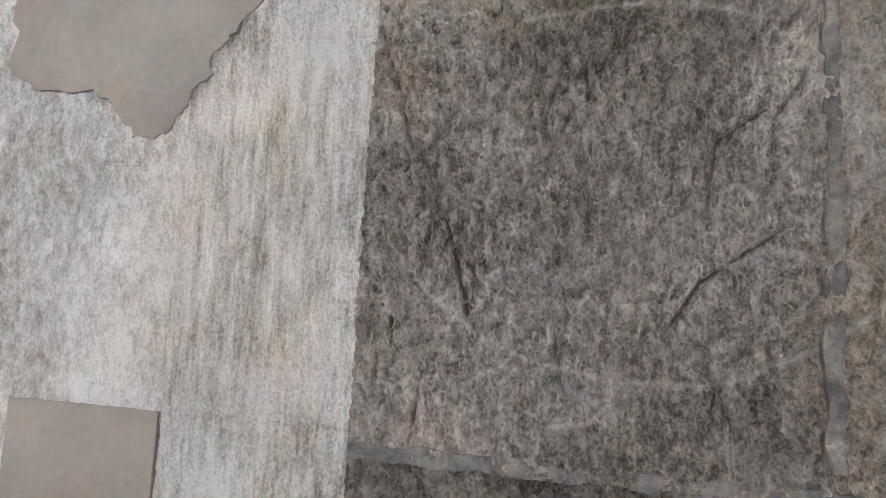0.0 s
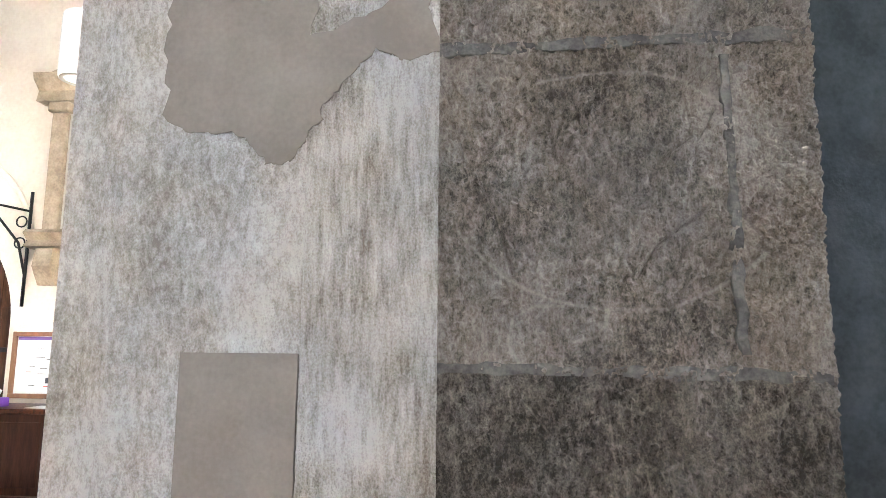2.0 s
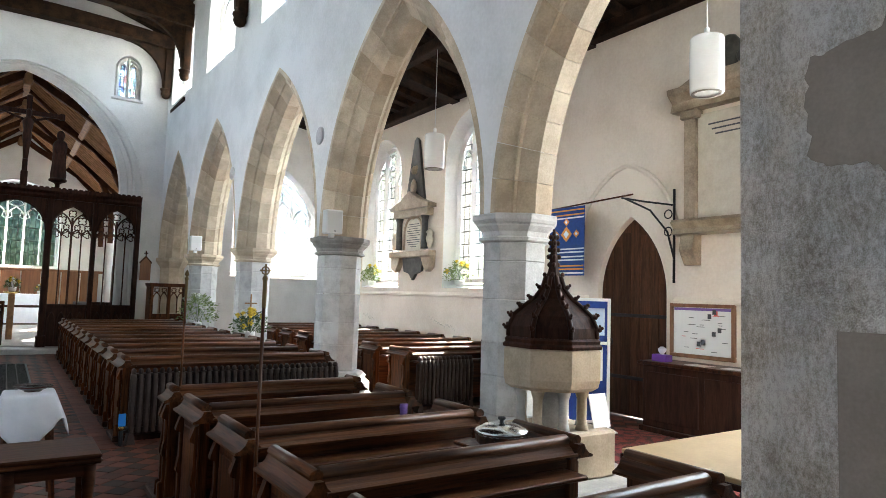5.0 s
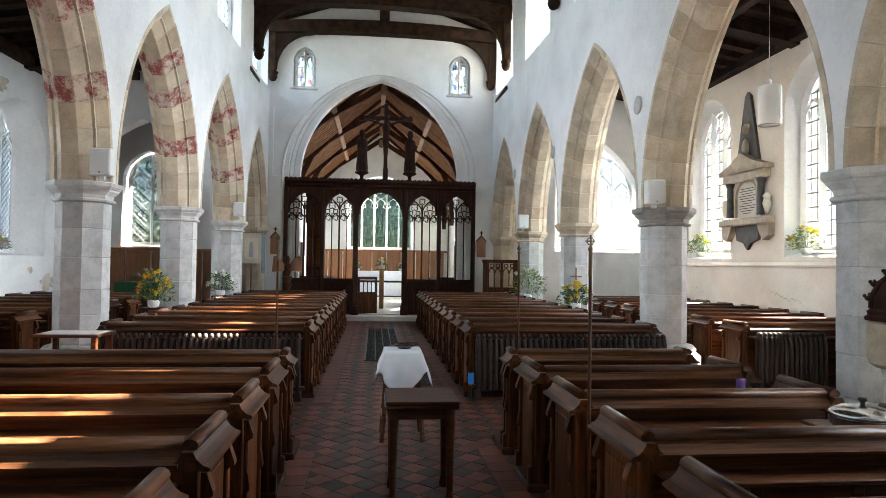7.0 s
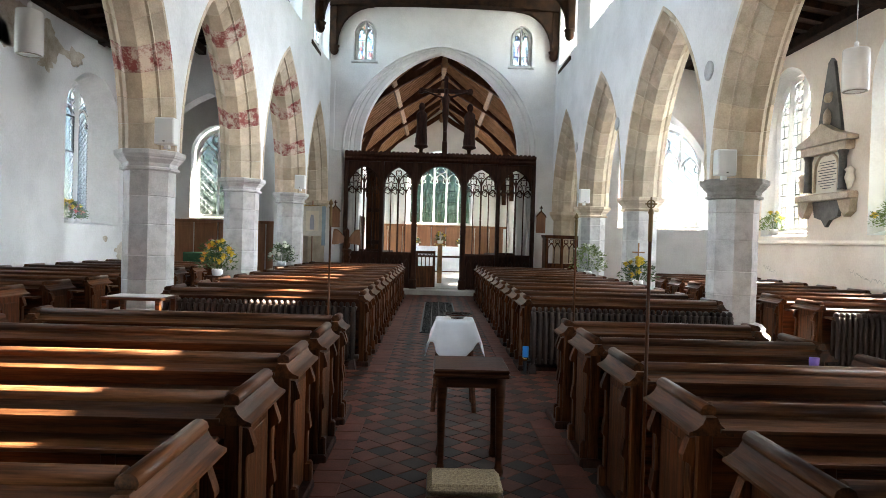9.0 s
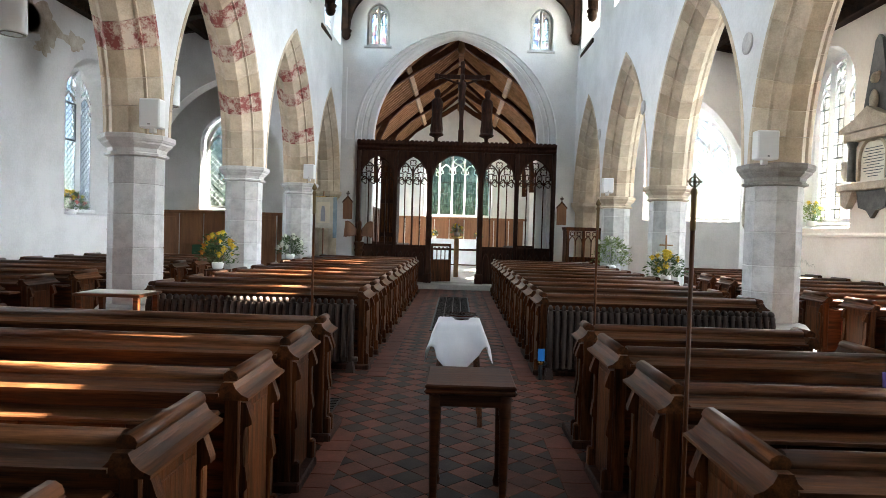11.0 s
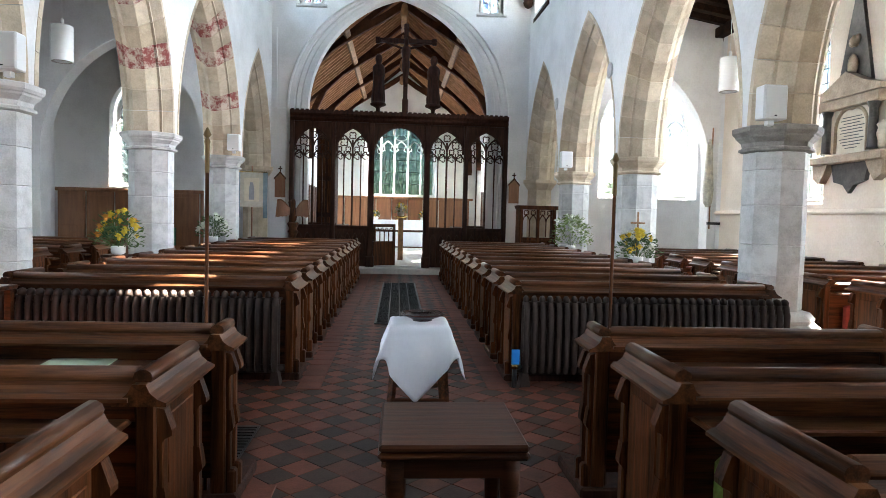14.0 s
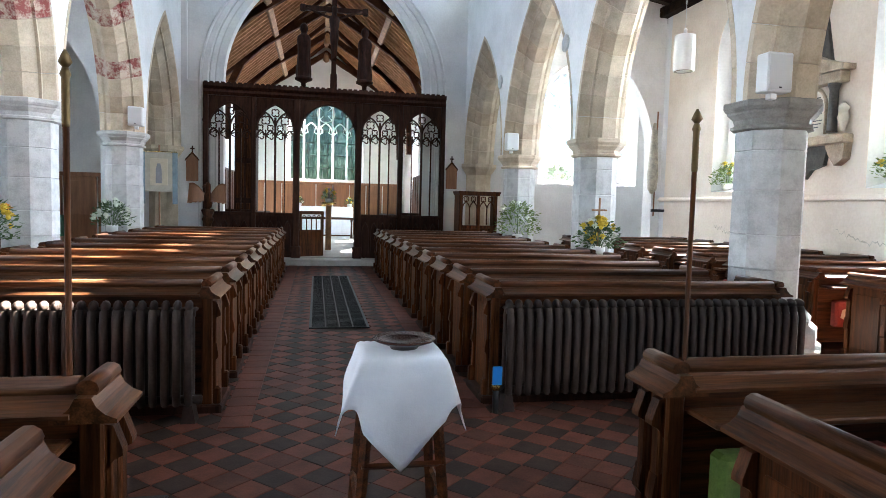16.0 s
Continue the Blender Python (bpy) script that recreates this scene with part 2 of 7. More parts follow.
PINE = material("honey_panelling", (0.30, 0.140, 0.066), (0.19, 0.085, 0.040), 4, 0.5, 0.1, 40, stretch=(3, 3, 0.3))
TILE_RED = material("red_quarry_tile", (0.165, 0.058, 0.037), (0.100, 0.037, 0.024), 5, 0.6, 0.12, 80, vary=0.2, spec=0.10)
TILE_DARK = material("black_quarry_tile", (0.052, 0.035, 0.028), (0.030, 0.020, 0.016), 5, 0.6, 0.12, 80, vary=0.25, spec=0.10)
TILE_BROWN = material("brown_quarry_tile", (0.115, 0.045, 0.030), (0.062, 0.028, 0.019), 5, 0.6, 0.12, 80, vary=0.2, spec=0.10)
GROUT = material("dirty_joint", (0.050, 0.034, 0.027), (0.028, 0.019, 0.015), 10, 0.9, 0.2)
FLAG = material("pale_stone_flag", (0.50, 0.49, 0.45), (0.36, 0.34, 0.31), 3, 0.7, 0.2, 50)
DOORWOOD = material("brown_door_oak", (0.090, 0.038, 0.018), (0.034, 0.014, 0.007), 5, 0.6, 0.2, 40, stretch=(3, 3, 0.3), vary=0.25, spec=0.15)
# paler than the boards: light on the rafters' undersides is in the colour
LITSLATWOOD = material("lit_chancel_rafter_wood", (0.44, 0.23, 0.115), (0.28, 0.14, 0.065), 6, 0.85, 0.2, 40, vary=0.15, spec=0.1)
PLANK = material("worn_floorboard", (0.16, 0.09, 0.05), (0.09, 0.05, 0.028), 4, 0.6, 0.15, 40)
IRON = material("black_iron", (0.03, 0.03, 0.032), (0.015, 0.015, 0.016), 12, 0.5, 0.2, 80, metal=0.6)
RADIATOR = material("brown_radiator_paint", (0.060, 0.042, 0.034), (0.030, 0.020, 0.016), 6, 0.5, 0.1, 60, spec=0.2)
OLDBRASS = plain("tarnished_brass", (0.16, 0.11, 0.05), 0.45, 0.9)
BRASS = plain("polished_brass", (0.75, 0.52, 0.18), 0.25, 1.0)
CHROME = plain("polished_steel", (0.8, 0.8, 0.8), 0.22, 1.0)
LINEN = material("white_linen", (0.90, 0.92, 0.96), (0.82, 0.84, 0.89), 8, 0.9, 0.15, 200)
WHITEPLASTIC = plain("white_plastic", (0.78, 0.79, 0.78), 0.4)
OPAL = plain("opal_glass", (0.85, 0.85, 0.83), 0.25)
PANE = clear_glass("old_window_glass", (0.95, 0.98, 0.97))
NPANE = clear_glass("greenish_window_glass", (0.50, 0.52, 0.525))
SPANE = clear_glass("pale_quarry_glass", (0.42, 0.44, 0.445), 0.03)
LEAD = plain("window_lead", (0.05, 0.05, 0.055), 0.6)
EASTGLASS = stained_glass("green_stained_glass", [(0.06, 0.095, 0.085), (0.15, 0.20, 0.18), (0.07, 0.12, 0.115), (0.25, 0.29, 0.27), (0.09, 0.14, 0.11), (0.13, 0.115, 0.09), (0.18, 0.23, 0.21), (0.08, 0.095, 0.12), (0.29, 0.33, 0.31)], 30)
PALEGLASS = stained_glass("pale_stained_glass", [(0.85, 0.9, 0.85), (0.8, 0.85, 0.6), (0.9, 0.95, 0.95), (0.25, 0.32, 0.6), (0.9, 0.9, 0.85), (0.9, 0.95, 0.9), (0.6, 0.35, 0.3), (0.7, 0.85, 0.75), (0.92, 0.92, 0.9)], 15)
PATTERNGLASS = stained_glass("quarry_glass", [(0.34, 0.35, 0.35), (0.24, 0.27, 0.26), (0.36, 0.38, 0.38), (0.12, 0.15, 0.14), (0.30, 0.32, 0.30)], 17)


# ---- mesh building ----
class Mesh:
    def __init__(self):
        self.v, self.f, self.s = [], [], []

    def add(self, verts, faces, smooth=False, m=None):
        k = len(self.v)
        self.v += [tuple(m @ Vector(p)) if m else tuple(p) for p in verts]
        self.f += [tuple(i + k for i in f) for f in faces]
        self.s += [smooth] * len(faces)
        return self

    def box(self, x0, x1, y0, y1, z0, z1, m=None):
        v = [(x, y, z) for z in (z0, z1) for y in (y0, y1) for x in (x0, x1)]
        return self.add(v, [(0, 2, 3, 1), (4, 5, 7, 6), (0, 1, 5, 4), (2, 6, 7, 3), (0, 4, 6, 2), (1, 3, 7, 5)], m=m)

    def bbox(self, x0, x1, y0, y1, z0, z1, b=0.008, m=None):
        """A box with chamfered edges."""
        b = min(b, (x1 - x0) * 0.45, (y1 - y0) * 0.45, (z1 - z0) * 0.45)
        v, idx = [], {}
        for i, (x, sx) in enumerate(((x0, 1), (x1, -1))):
            for j, (y, sy) in enumerate(((y0, 1), (y1, -1))):
                for k, (z, sz) in enumerate(((z0, 1), (z1, -1))):
                    idx[i, j, k] = len(v)
                    v += [(x, y + sy * b, z + sz * b), (x + sx * b, y, z + sz * b), (x + sx * b, y + sy * b, z)]
        f = []
        for a in range(3):
            p, q = [c for c in range(3) if c != a]
            for e in (0, 1):
                ring = []
                for u, w in ((0, 0), (1, 0), (1, 1), (0, 1)):
                    key = [0, 0, 0]
                    key[a], key[p], key[q] = e, u, w
                    ring.append(idx[tuple(key)] + a)
                f.append(ring)
            for u in (0, 1):
                for w in (0, 1):
                    k0, k1 = [0, 0, 0], [0, 0, 0]
                    k0[a], k1[a], k0[p], k1[p], k0[q], k1[q] = 0, 1, u, u, w, w
                    f.append([idx[tuple(k0)] + p, idx[tuple(k1)] + p, idx[tuple(k1)] + q, idx[tuple(k0)] + q])
        for key in idx.values():
            f.append([key, key + 1, key + 2])
        return self.add(v, f, m=m)

    def prism(self, poly, a0, a1, axis="y", m=None, smooth=False):
        """A polygon extruded: in x and z along y, in y and z along x, or in x and y along z."""
        put = {"y": lambda p, a: (p[0], a, p[1]), "x": lambda p, a: (a, p[0], p[1]), "z": lambda p, a: (p[0], p[1], a)}[axis]
        n = len(poly)
        v = [put(p, a0) for p in poly] + [put(p, a1) for p in poly]
        self.add(v, [tuple(range(n)), tuple(range(2 * n - 1, n - 1, -1))], False, m)
        k = len(self.v) - 2 * n
        for i in range(n):
            self.f.append((k + i, k + n + i, k + n + (i + 1) % n, k + (i + 1) % n))
            self.s.append(smooth)
        return self

    def lathe(self, prof, seg=16, cx=0, cy=0, m=None, smooth=True, turn=0.0, caps=True):
        v, f = [], []
        for r, z in prof:
            for i in range(seg):
                a = 2 * math.pi * i / seg + turn
                v.append((cx + r * math.cos(a), cy + r * math.sin(a), z))
        for j in range(len(prof) - 1):
            for i in range(seg):
                f.append((j * seg + i, j * seg + (i + 1) % seg, (j + 1) * seg + (i + 1) % seg, (j + 1) * seg + i))
        self.add(v, f, smooth, m)
        k = len(self.v) - len(v)
        if caps:
            for j in (0, len(prof) - 1):
                ring = [k + j * seg + i for i in range(seg)]
                self.f.append(tuple(ring if j else ring[::-1]))
                self.s.append(False)
        return self

    def tube(self, pts, r, seg=8, m=None, closed=False, smooth=True, taper=None):
        pts = [Vector(p) for p in pts]
        n, v, f = len(pts), [], []
        up = None
        for i, p in enumerate(pts):
            d = (pts[(i + 1) % n] - pts[i - 1]) if closed else (pts[min(i + 1, n - 1)] - pts[max(i - 1, 0)])
            d.normalize()
            if up is None:
                up = d.orthogonal().normalized()
            up = (up - d * up.dot(d))
            up = up.normalized() if up.length > 1e-5 else d.orthogonal().normalized()
            side = d.cross(up)
            rr = r if taper is None else r + (taper - r) * i / max(n - 1, 1)
            for k in range(seg):
                a = 2 * math.pi * k / seg + math.pi / seg
                v.append(tuple(p + up * (rr * math.cos(a)) + side * (rr * math.sin(a))))
        for i in range(n if closed else n - 1):
            j = (i + 1) % n
            for k in range(seg):
                f.append((i * seg + k, i * seg + (k + 1) % seg, j * seg + (k + 1) % seg, j * seg + k))
        if not closed:
            f += [tuple(range(seg))[::-1], tuple((n - 1) * seg + k for k in range(seg))]
        return self.add(v, f, smooth, m)

    def blob(self, c, r, seg=10, rings=7, m=None, squash=(1, 1, 1)):
        prof = [(max(0.001, r * math.sin(math.pi * i / rings)), -r * math.cos(math.pi * i / rings)) for i in range(rings + 1)]
        k = len(self.v)
        self.lathe(prof, seg, caps=False)
        self.v[k:] = [tuple((m or Matrix()) @ Vector((c[0] + p[0] * squash[0], c[1] + p[1] * squash[1], c[2] + p[2] * squash[2]))) for p in self.v[k:]]
        return self

    def make(self, name):
        me = bpy.data.meshes.new(name)
        me.from_pydata(self.v, [], self.f)
        me.polygons.foreach_set("use_smooth", self.s)
        me.update()
        return me


def part(name, mesh, mat, parent=None, label="", m=None):
    data = mesh.make(name) if isinstance(mesh, Mesh) else mesh
    if mat and not data.materials:
        data.materials.append(mat)
    ob = new(name, data)
    if parent:
        ob.parent = parent
    if m is not None:
        ob.matrix_basis = m
    if label:
        ob["label"] = label
    return ob


def thing(name, label, category, m=None, group="", kind=""):
    ob = new(name)
    if m is not None:
        ob.matrix_basis = m
    return tagged(ob, label, category, group, kind)


def whole(name, mesh, mat, label, category, m=None, group="", kind=""):
    return tagged(part(name, mesh, mat, None, "", m), label, category, group, kind)


# ---- arches and walls with openings ----
class Arch:
    """A pointed arch: middle s, half width a, sill, springing and apex heights. a flat top has apex == spring."""

    def __init__(self, s, a, sill, spring, apex):
        self.s, self.a, self.sill, self.spring, self.apex = s, a, sill, spring, apex
        h = apex - spring
        self.R = (a * a + h * h) / (2 * a) if h > 0 else 0

    def top(self, s):
        if not self.R:
            return self.spring
        d = min(abs(s - self.s), self.a)
        return self.spring + math.sqrt(max(0.0, self.R**2 - (d + self.R - self.a) ** 2))

    def stops(self, n=14):
        if not self.R:
            return [self.s - self.a, self.s + self.a]
        tm = math.acos(max(-1, min(1, (self.R - self.a) / self.R)))
        d = [self.R * math.cos(tm * i / n) - (self.R - self.a) for i in range(n + 1)]
        return sorted({round(self.s + k * x, 6) for x in d for k in (-1, 1)})

    def line(self, inset=0.0, n=16, legs=None):
        """Points (s, z) round the arch, from the left springing to the right one."""
        R, a = self.R - inset, self.a - inset
        c = self.R - self.a
        tm = math.acos(max(-1, min(1, c / R)))
        right = [(self.s - c + R * math.cos(tm * i / n), self.spring + R * math.sin(tm * i / n)) for i in range(n + 1)]
        left = [(2 * self.s - s, z) for s, z in right]
        pts = left + right[-2::-1]
        if legs is not None:
            pts = [(self.s - a, legs)] + pts + [(self.s + a, legs)]
        return pts


def wall(s0, s1, z0, z1, thick, openings, top=None):
    """A wall in local s (x axis), thickness from y = 0 to y = thick, with pointed or flat openings cut through."""
    top = top or (lambda s: z1)
    me = Mesh()
    stops = sorted({round(s, 6) for s in [s0, s1] + [x for o in openings for x in o.stops()] if s0 <= s <= s1})
    stops = [s for i, s in enumerate(stops) if i == 0 or s - stops[i - 1] > 1e-4]
    prev_open = None
    for a, b in zip(stops, stops[1:]):
        mid = (a + b) / 2
        here = sorted([o for o in openings if abs(mid - o.s) < o.a], key=lambda o: o.sill)
        lo = [(z0, z0)]
        hi = []
        for o in here:
            if o.sill > z0 + 1e-6:
                hi.append((o.sill, o.sill))
            else:
                lo.pop()
            lo.append((o.top(a), o.top(b)))
        hi.append((top(a), top(b)))
        for (la, lb), (ha, hb) in zip(lo, hi):
            me.add([(a, 0, la), (b, 0, lb), (b, 0, hb), (a, 0, ha)], [(0, 1, 2, 3)])
            me.add([(a, thick, la), (b, thick, lb), (b, thick, hb), (a, thick, ha)], [(3, 2, 1, 0)])
            me.add([(a, 0, la), (b, 0, lb), (b, thick, lb), (a, thick, la)], [(3, 2, 1, 0)])
            me.add([(a, 0, ha), (b, 0, hb), (b, thick, hb), (a, thick, ha)], [(0, 1, 2, 3)])
    for o in openings:
        for k in (-1, 1):
            s = o.s + k * o.a
            if s0 < s < s1 and o.spring > o.sill:
                me.add([(s, 0, o.sill), (s, thick, o.sill), (s, thick, o.spring), (s, 0, o.spring)], [(0, 1, 2, 3)])
    for s in (s0, s1):
        me.add([(s, 0, z0), (s, thick, z0), (s, thick, top(s)), (s, 0, top(s))], [(0, 1, 2, 3)])
    return me


def ring(arch, prof, f0, f1, n, side, legs=None):
    """A stretch of an arch ring: prof in (inset, thickness), from fraction f0 to f1 of one side's curve (-1 left, 1 right)."""
    me = Mesh()
    c, k = arch.R - arch.a, len(prof)
    v = []
    for i in range(n + 1):
        f = f0 + (f1 - f0) * i / n
        for r, t in prof:
            R = arch.R - r
            th = f * math.acos(max(-1, min(1, c / R)))
            v.append((arch.s + side * (R * math.cos(th) - c), t, arch.spring + R * math.sin(th)))
    f = [(i * k + j, i * k + (j + 1) % k, (i + 1) * k + (j + 1) % k, (i + 1) * k + j) for i in range(n) for j in range(k)]
    f += [tuple(range(k))[::-1], tuple(n * k + j for j in range(k))]
    return me.add(v, f)

# ---- structure ----
def along_y(x, y, turn=0.0):
    """A wall frame: local x runs east (+y), local y runs towards -x."""
    return Matrix.Translation((x, y, 0)) @ Matrix.Rotation(radians(90 + turn), 4, "Z")


def shifted(mesh, dx, dy, dz=0.0):
    mesh.v = [(x + dx, y + dy, z + dz) for x, y, z in mesh.v]
    return mesh


def octagon(h):
    return h / math.cos(math.pi / 8)


Y0 = 3.0
SOUTH = dict(name="south", frame=along_y(4.13, Y0, 1.6), cap=2.43, apex=5.40, posts=[3.45, 7.2, 10.8, 14.15], ends=(0.14, 17.2))
NORTH = dict(name="north", frame=along_y(-3.97, Y0, -1.49), cap=2.57, apex=5.60, posts=[3.2, 7.1, 10.75, 14.4], ends=(0.14, 17.2))
PROFILE = [(0, 0.365), (0.06, 0.365), (0.16, 0.25), (0.19, 0.25), (0.19, 0.215), (0.33, 0.10)]
PROFILE = PROFILE + [(r, -t) for r, t in reversed(PROFILE)] + [(-0.05, -0.30), (-0.05, 0.30)]


def arcade(side):
    fr, cap = side["frame"], side["cap"]
    edges = [side["ends"][0]] + side["posts"] + [side["ends"][1]]
    arches, lights = [], []
    for a, b in zip(edges, edges[1:]):
        half = (b - a) / 2 - 0.05
        rise = (side["apex"] - cap) * (half / 1.76) ** 0.6
        arches.append(Arch((a + b) / 2, half, cap, cap, cap + rise))
        lights.append(Arch((a + b) / 2 + 0.05, 0.98, 6.50, 7.85, 8.60))
    base = tagged(new("wall_" + side["name"] + "_arcade"), kind="structure")
    base.matrix_basis = fr
    me = wall(side["ends"][0], side["ends"][1], cap, 6.3, 0.72, arches)
    part("spandrel_wall", shifted(me, 0, -0.36), PLASTER, base)
    me = wall(side["ends"][0], side["ends"][1], 6.3, 8.75, 0.38, lights)
    part("clerestory_wall", shifted(me, 0, -0.02 if side["name"] == "south" else -0.36), PLASTER, base)
    for n, arch in enumerate(arches):
        ring_ob = tagged(new("arch_" + side["name"] + "_%d" % (n + 1)), kind="structure")
        ring_ob.matrix_basis = fr
        length = arch.R * math.acos((arch.R - arch.a) / arch.R)
        count = max(6, round(length / 0.34))
        for k in (-1, 1):
            for i in range(count):
                g = 0.0035 / length
                me = ring(arch, PROFILE, i / count + g, (i + 1) / count - g, 2, k)
                painted = side["name"] == "north" and i in (3, 6, 8) and k == 1 and n in (1, 2, 3)
                part("voussoir", me, REDSTONE if painted else (STONEDARK if (i * 7 + n) % 5 == 0 else STONE), ring_ob)
    for s in side["posts"]:
        p = tagged(new("pillar_" + side["name"]), "octagonal limestone arcade pillar with moulded capital", "pillar", kind="structure")
        p.matrix_basis = fr @ Matrix.Translation((s, 0, 0))
        t = math.pi / 8
        h = octagon(0.290)
        part("base", Mesh().lathe([(octagon(0.50), 0), (octagon(0.50), 0.22), (octagon(0.46), 0.25), (octagon(0.46), 0.38), (octagon(0.40), 0.44), (octagon(0.41), 0.48), (octagon(0.36), 0.54), (h, 0.56)], 8, smooth=False, turn=t), GREYSTONE, p)
        z, i = 0.56, 0
        top = cap - 0.26
        while z < top - 0.05:
            z2 = min(top, z + (0.36, 0.31, 0.40)[i % 3])
            if top - z2 < 0.15:
                z2 = top
            hh = h * (1 + 0.004 * ((i * 5) % 3 - 1))
            part("drum", Mesh().lathe([(hh - 0.006, z + 0.001), (hh, z + 0.007), (hh, z2 - 0.007), (hh - 0.006, z2 - 0.001)], 8, smooth=False, turn=t), GREYSTONE, p)
            z, i = z2, i + 1
        part("capital", Mesh().lathe([(h, top), (octagon(0.335), top + 0.015), (octagon(0.335), top + 0.04), (octagon(0.305), top + 0.055), (octagon(0.315), top + 0.10), (octagon(0.365), top + 0.15), (octagon(0.37), top + 0.17), (octagon(0.385), top + 0.18), (octagon(0.40), top + 0.205), (octagon(0.40), top + 0.25), (octagon(0.39), top + 0.26)], 8, smooth=False, turn=t), DARKCAP if side["name"] == "south" and 5 < s < 10 else (STONE if side["name"] == "south" and s > 10 else GREYSTONE), p)
    for s in side["ends"]:
        e = tagged(new("respond_" + side["name"]), "half-octagonal stone respond against the wall", "respond", kind="structure")
        e.matrix_basis = fr @ Matrix.Translation((s, 0, 0))
        part("shaft", Mesh().lathe([(octagon(0.30), 0), (octagon(0.30), cap - 0.26), (octagon(0.42), cap - 0.08), (octagon(0.42), cap - 0.002)], 8, smooth=False, turn=math.pi / 8), STONE, e)
    return arches, lights


s_arches, s_lights = arcade(SOUTH)
n_arches, n_lights = arcade(NORTH)


def gothic_window(name, m, arch, lights, glass, stone, depth, bars=0.16, diamonds=False, tracery=True):
    """Stone frame, mullions and tracery, a pane to each light and its leading; local x along the wall, local y is depth."""
    w = tagged(new(name), kind="structure")
    w.matrix_basis = m
    a = arch
    fw = 0.07
    me = Mesh()
    pts = a.line(fw / 2, 12, legs=a.sill)
    me.tube([(s, depth, z) for s, z in pts], fw, 4, smooth=False)
    me.box(a.s - a.a, a.s + a.a, depth - 0.07, depth + 0.07, a.sill - 0.02, a.sill + 0.06)
    part("window_frame", me, stone, w)
    step = 2 * (a.a - fw * 0.6) / lights
    x0 = a.s - a.a + fw * 0.6
    heads = []
    for i in range(lights + 1):
        x = x0 + i * step
        if 0 < i < lights:
            part("mullion", Mesh().prism([(x - 0.045, depth), (x, depth - 0.09), (x + 0.045, depth), (x, depth + 0.09)], a.sill, max(a.spring, a.top(x) - 0.02), "z"), stone, w)
    for i in range(lights):
        xm = x0 + (i + 0.5) * step
        limit = a.top(abs(xm - a.s) + step / 2 * (1 if lights > 1 else 0) + a.s) if lights > 1 else a.apex
        sp = min(a.spring + 0.02, limit - step * 0.75) if lights > 1 else a.spring
        heads.append((xm, sp))
        if lights > 1 and tracery:
            sub = Arch(xm, step / 2, a.sill, sp, sp + step * 0.8)
            me = Mesh().tube([(s, depth, z) for s, z in sub.line(0.01, 6)], 0.035, 4, smooth=False)
            for k in (-1, 1):
                me.tube([(xm + k * step * 0.45, depth, sp), (xm + k * step * 0.22, depth, sp + step * 0.12), (xm + k * step * 0.30, depth, sp + step * 0.45)], 0.02, 4, smooth=False)
            part("tracery_head", me, stone, w)
        # one pane a light, clipped by the outline of the window
        n = 6
        me = Mesh()
        for j in range(n):
            p, q = xm - step / 2 + step * j / n, xm - step / 2 + step * (j + 1) / n
            tp, tq = a.top(p), a.top(q)
            me.box(p, q, depth - 0.004, depth + 0.004, a.sill + 0.02, min(tp, tq) + 0.0)
        pane = part("pane", me, glass, w)
        pane.visible_shadow = False
        lead = Mesh()
        top = min(a.top(xm - step / 3), a.top(xm + step / 3)) - 0.02
        if diamonds:
            d = bars
            k = 0
            z = a.sill
            lo, hi = xm - step / 2 + 0.03, xm + step / 2 - 0.03
            wide = hi - lo
            while z < top + wide:
                for sgn in (-1, 1):
                    za, zb = z, z - wide
                    pa, pb = (lo, za), (hi, zb)
                    if za > top:
                        pa = (lo + (za - top), top)
                    if zb < a.sill:
                        pb = (lo + (za - a.sill), a.sill)
                    if pb[0] - pa[0] > 0.02:
                        if sgn < 0:
                            pa, pb = (2 * xm - pa[0], pa[1]), (2 * xm - pb[0], pb[1])
                        lead.tube([(pa[0], depth - 0.006, pa[1]), (pb[0], depth - 0.006, pb[1])], 0.009, 3, smooth=False)
                z += d
        else:
            z = a.sill + bars
            while z < top:
                lead.box(xm - step / 2 + 0.02, xm + step / 2 - 0.02, depth - 0.014, depth - 0.002, z - 0.010, z + 0.010)
                z += bars
            for k in (-1, 1):
                lead.box(xm + k * step * 0.16 - 0.007, xm + k * step * 0.16 + 0.007, depth - 0.012, depth - 0.002, a.sill, top)
        part("leading", lead, LEAD, w)
    if tracery and lights > 1 and a.apex - a.spring > 0.5:
        r = (a.apex - a.spring) * 0.24
        zc = a.apex - r * 1.75
        me = Mesh().tube([(a.s + r * math.cos(t), depth, zc + r * math.sin(t)) for t in [2 * math.pi * i / 14 for i in range(14)]], 0.03, 4, closed=True, smooth=False)
        for q in range(4):
            t = math.pi / 2 * q + math.pi / 4
            me.tube([(a.s + r * math.cos(t), depth, zc + r * math.sin(t)), (a.s + r * 0.35 * math.cos(t), depth, zc + r * 0.35 * math.sin(t))], 0.02, 4, smooth=False)
        part("tracery_rose", me, stone, w)
    return w


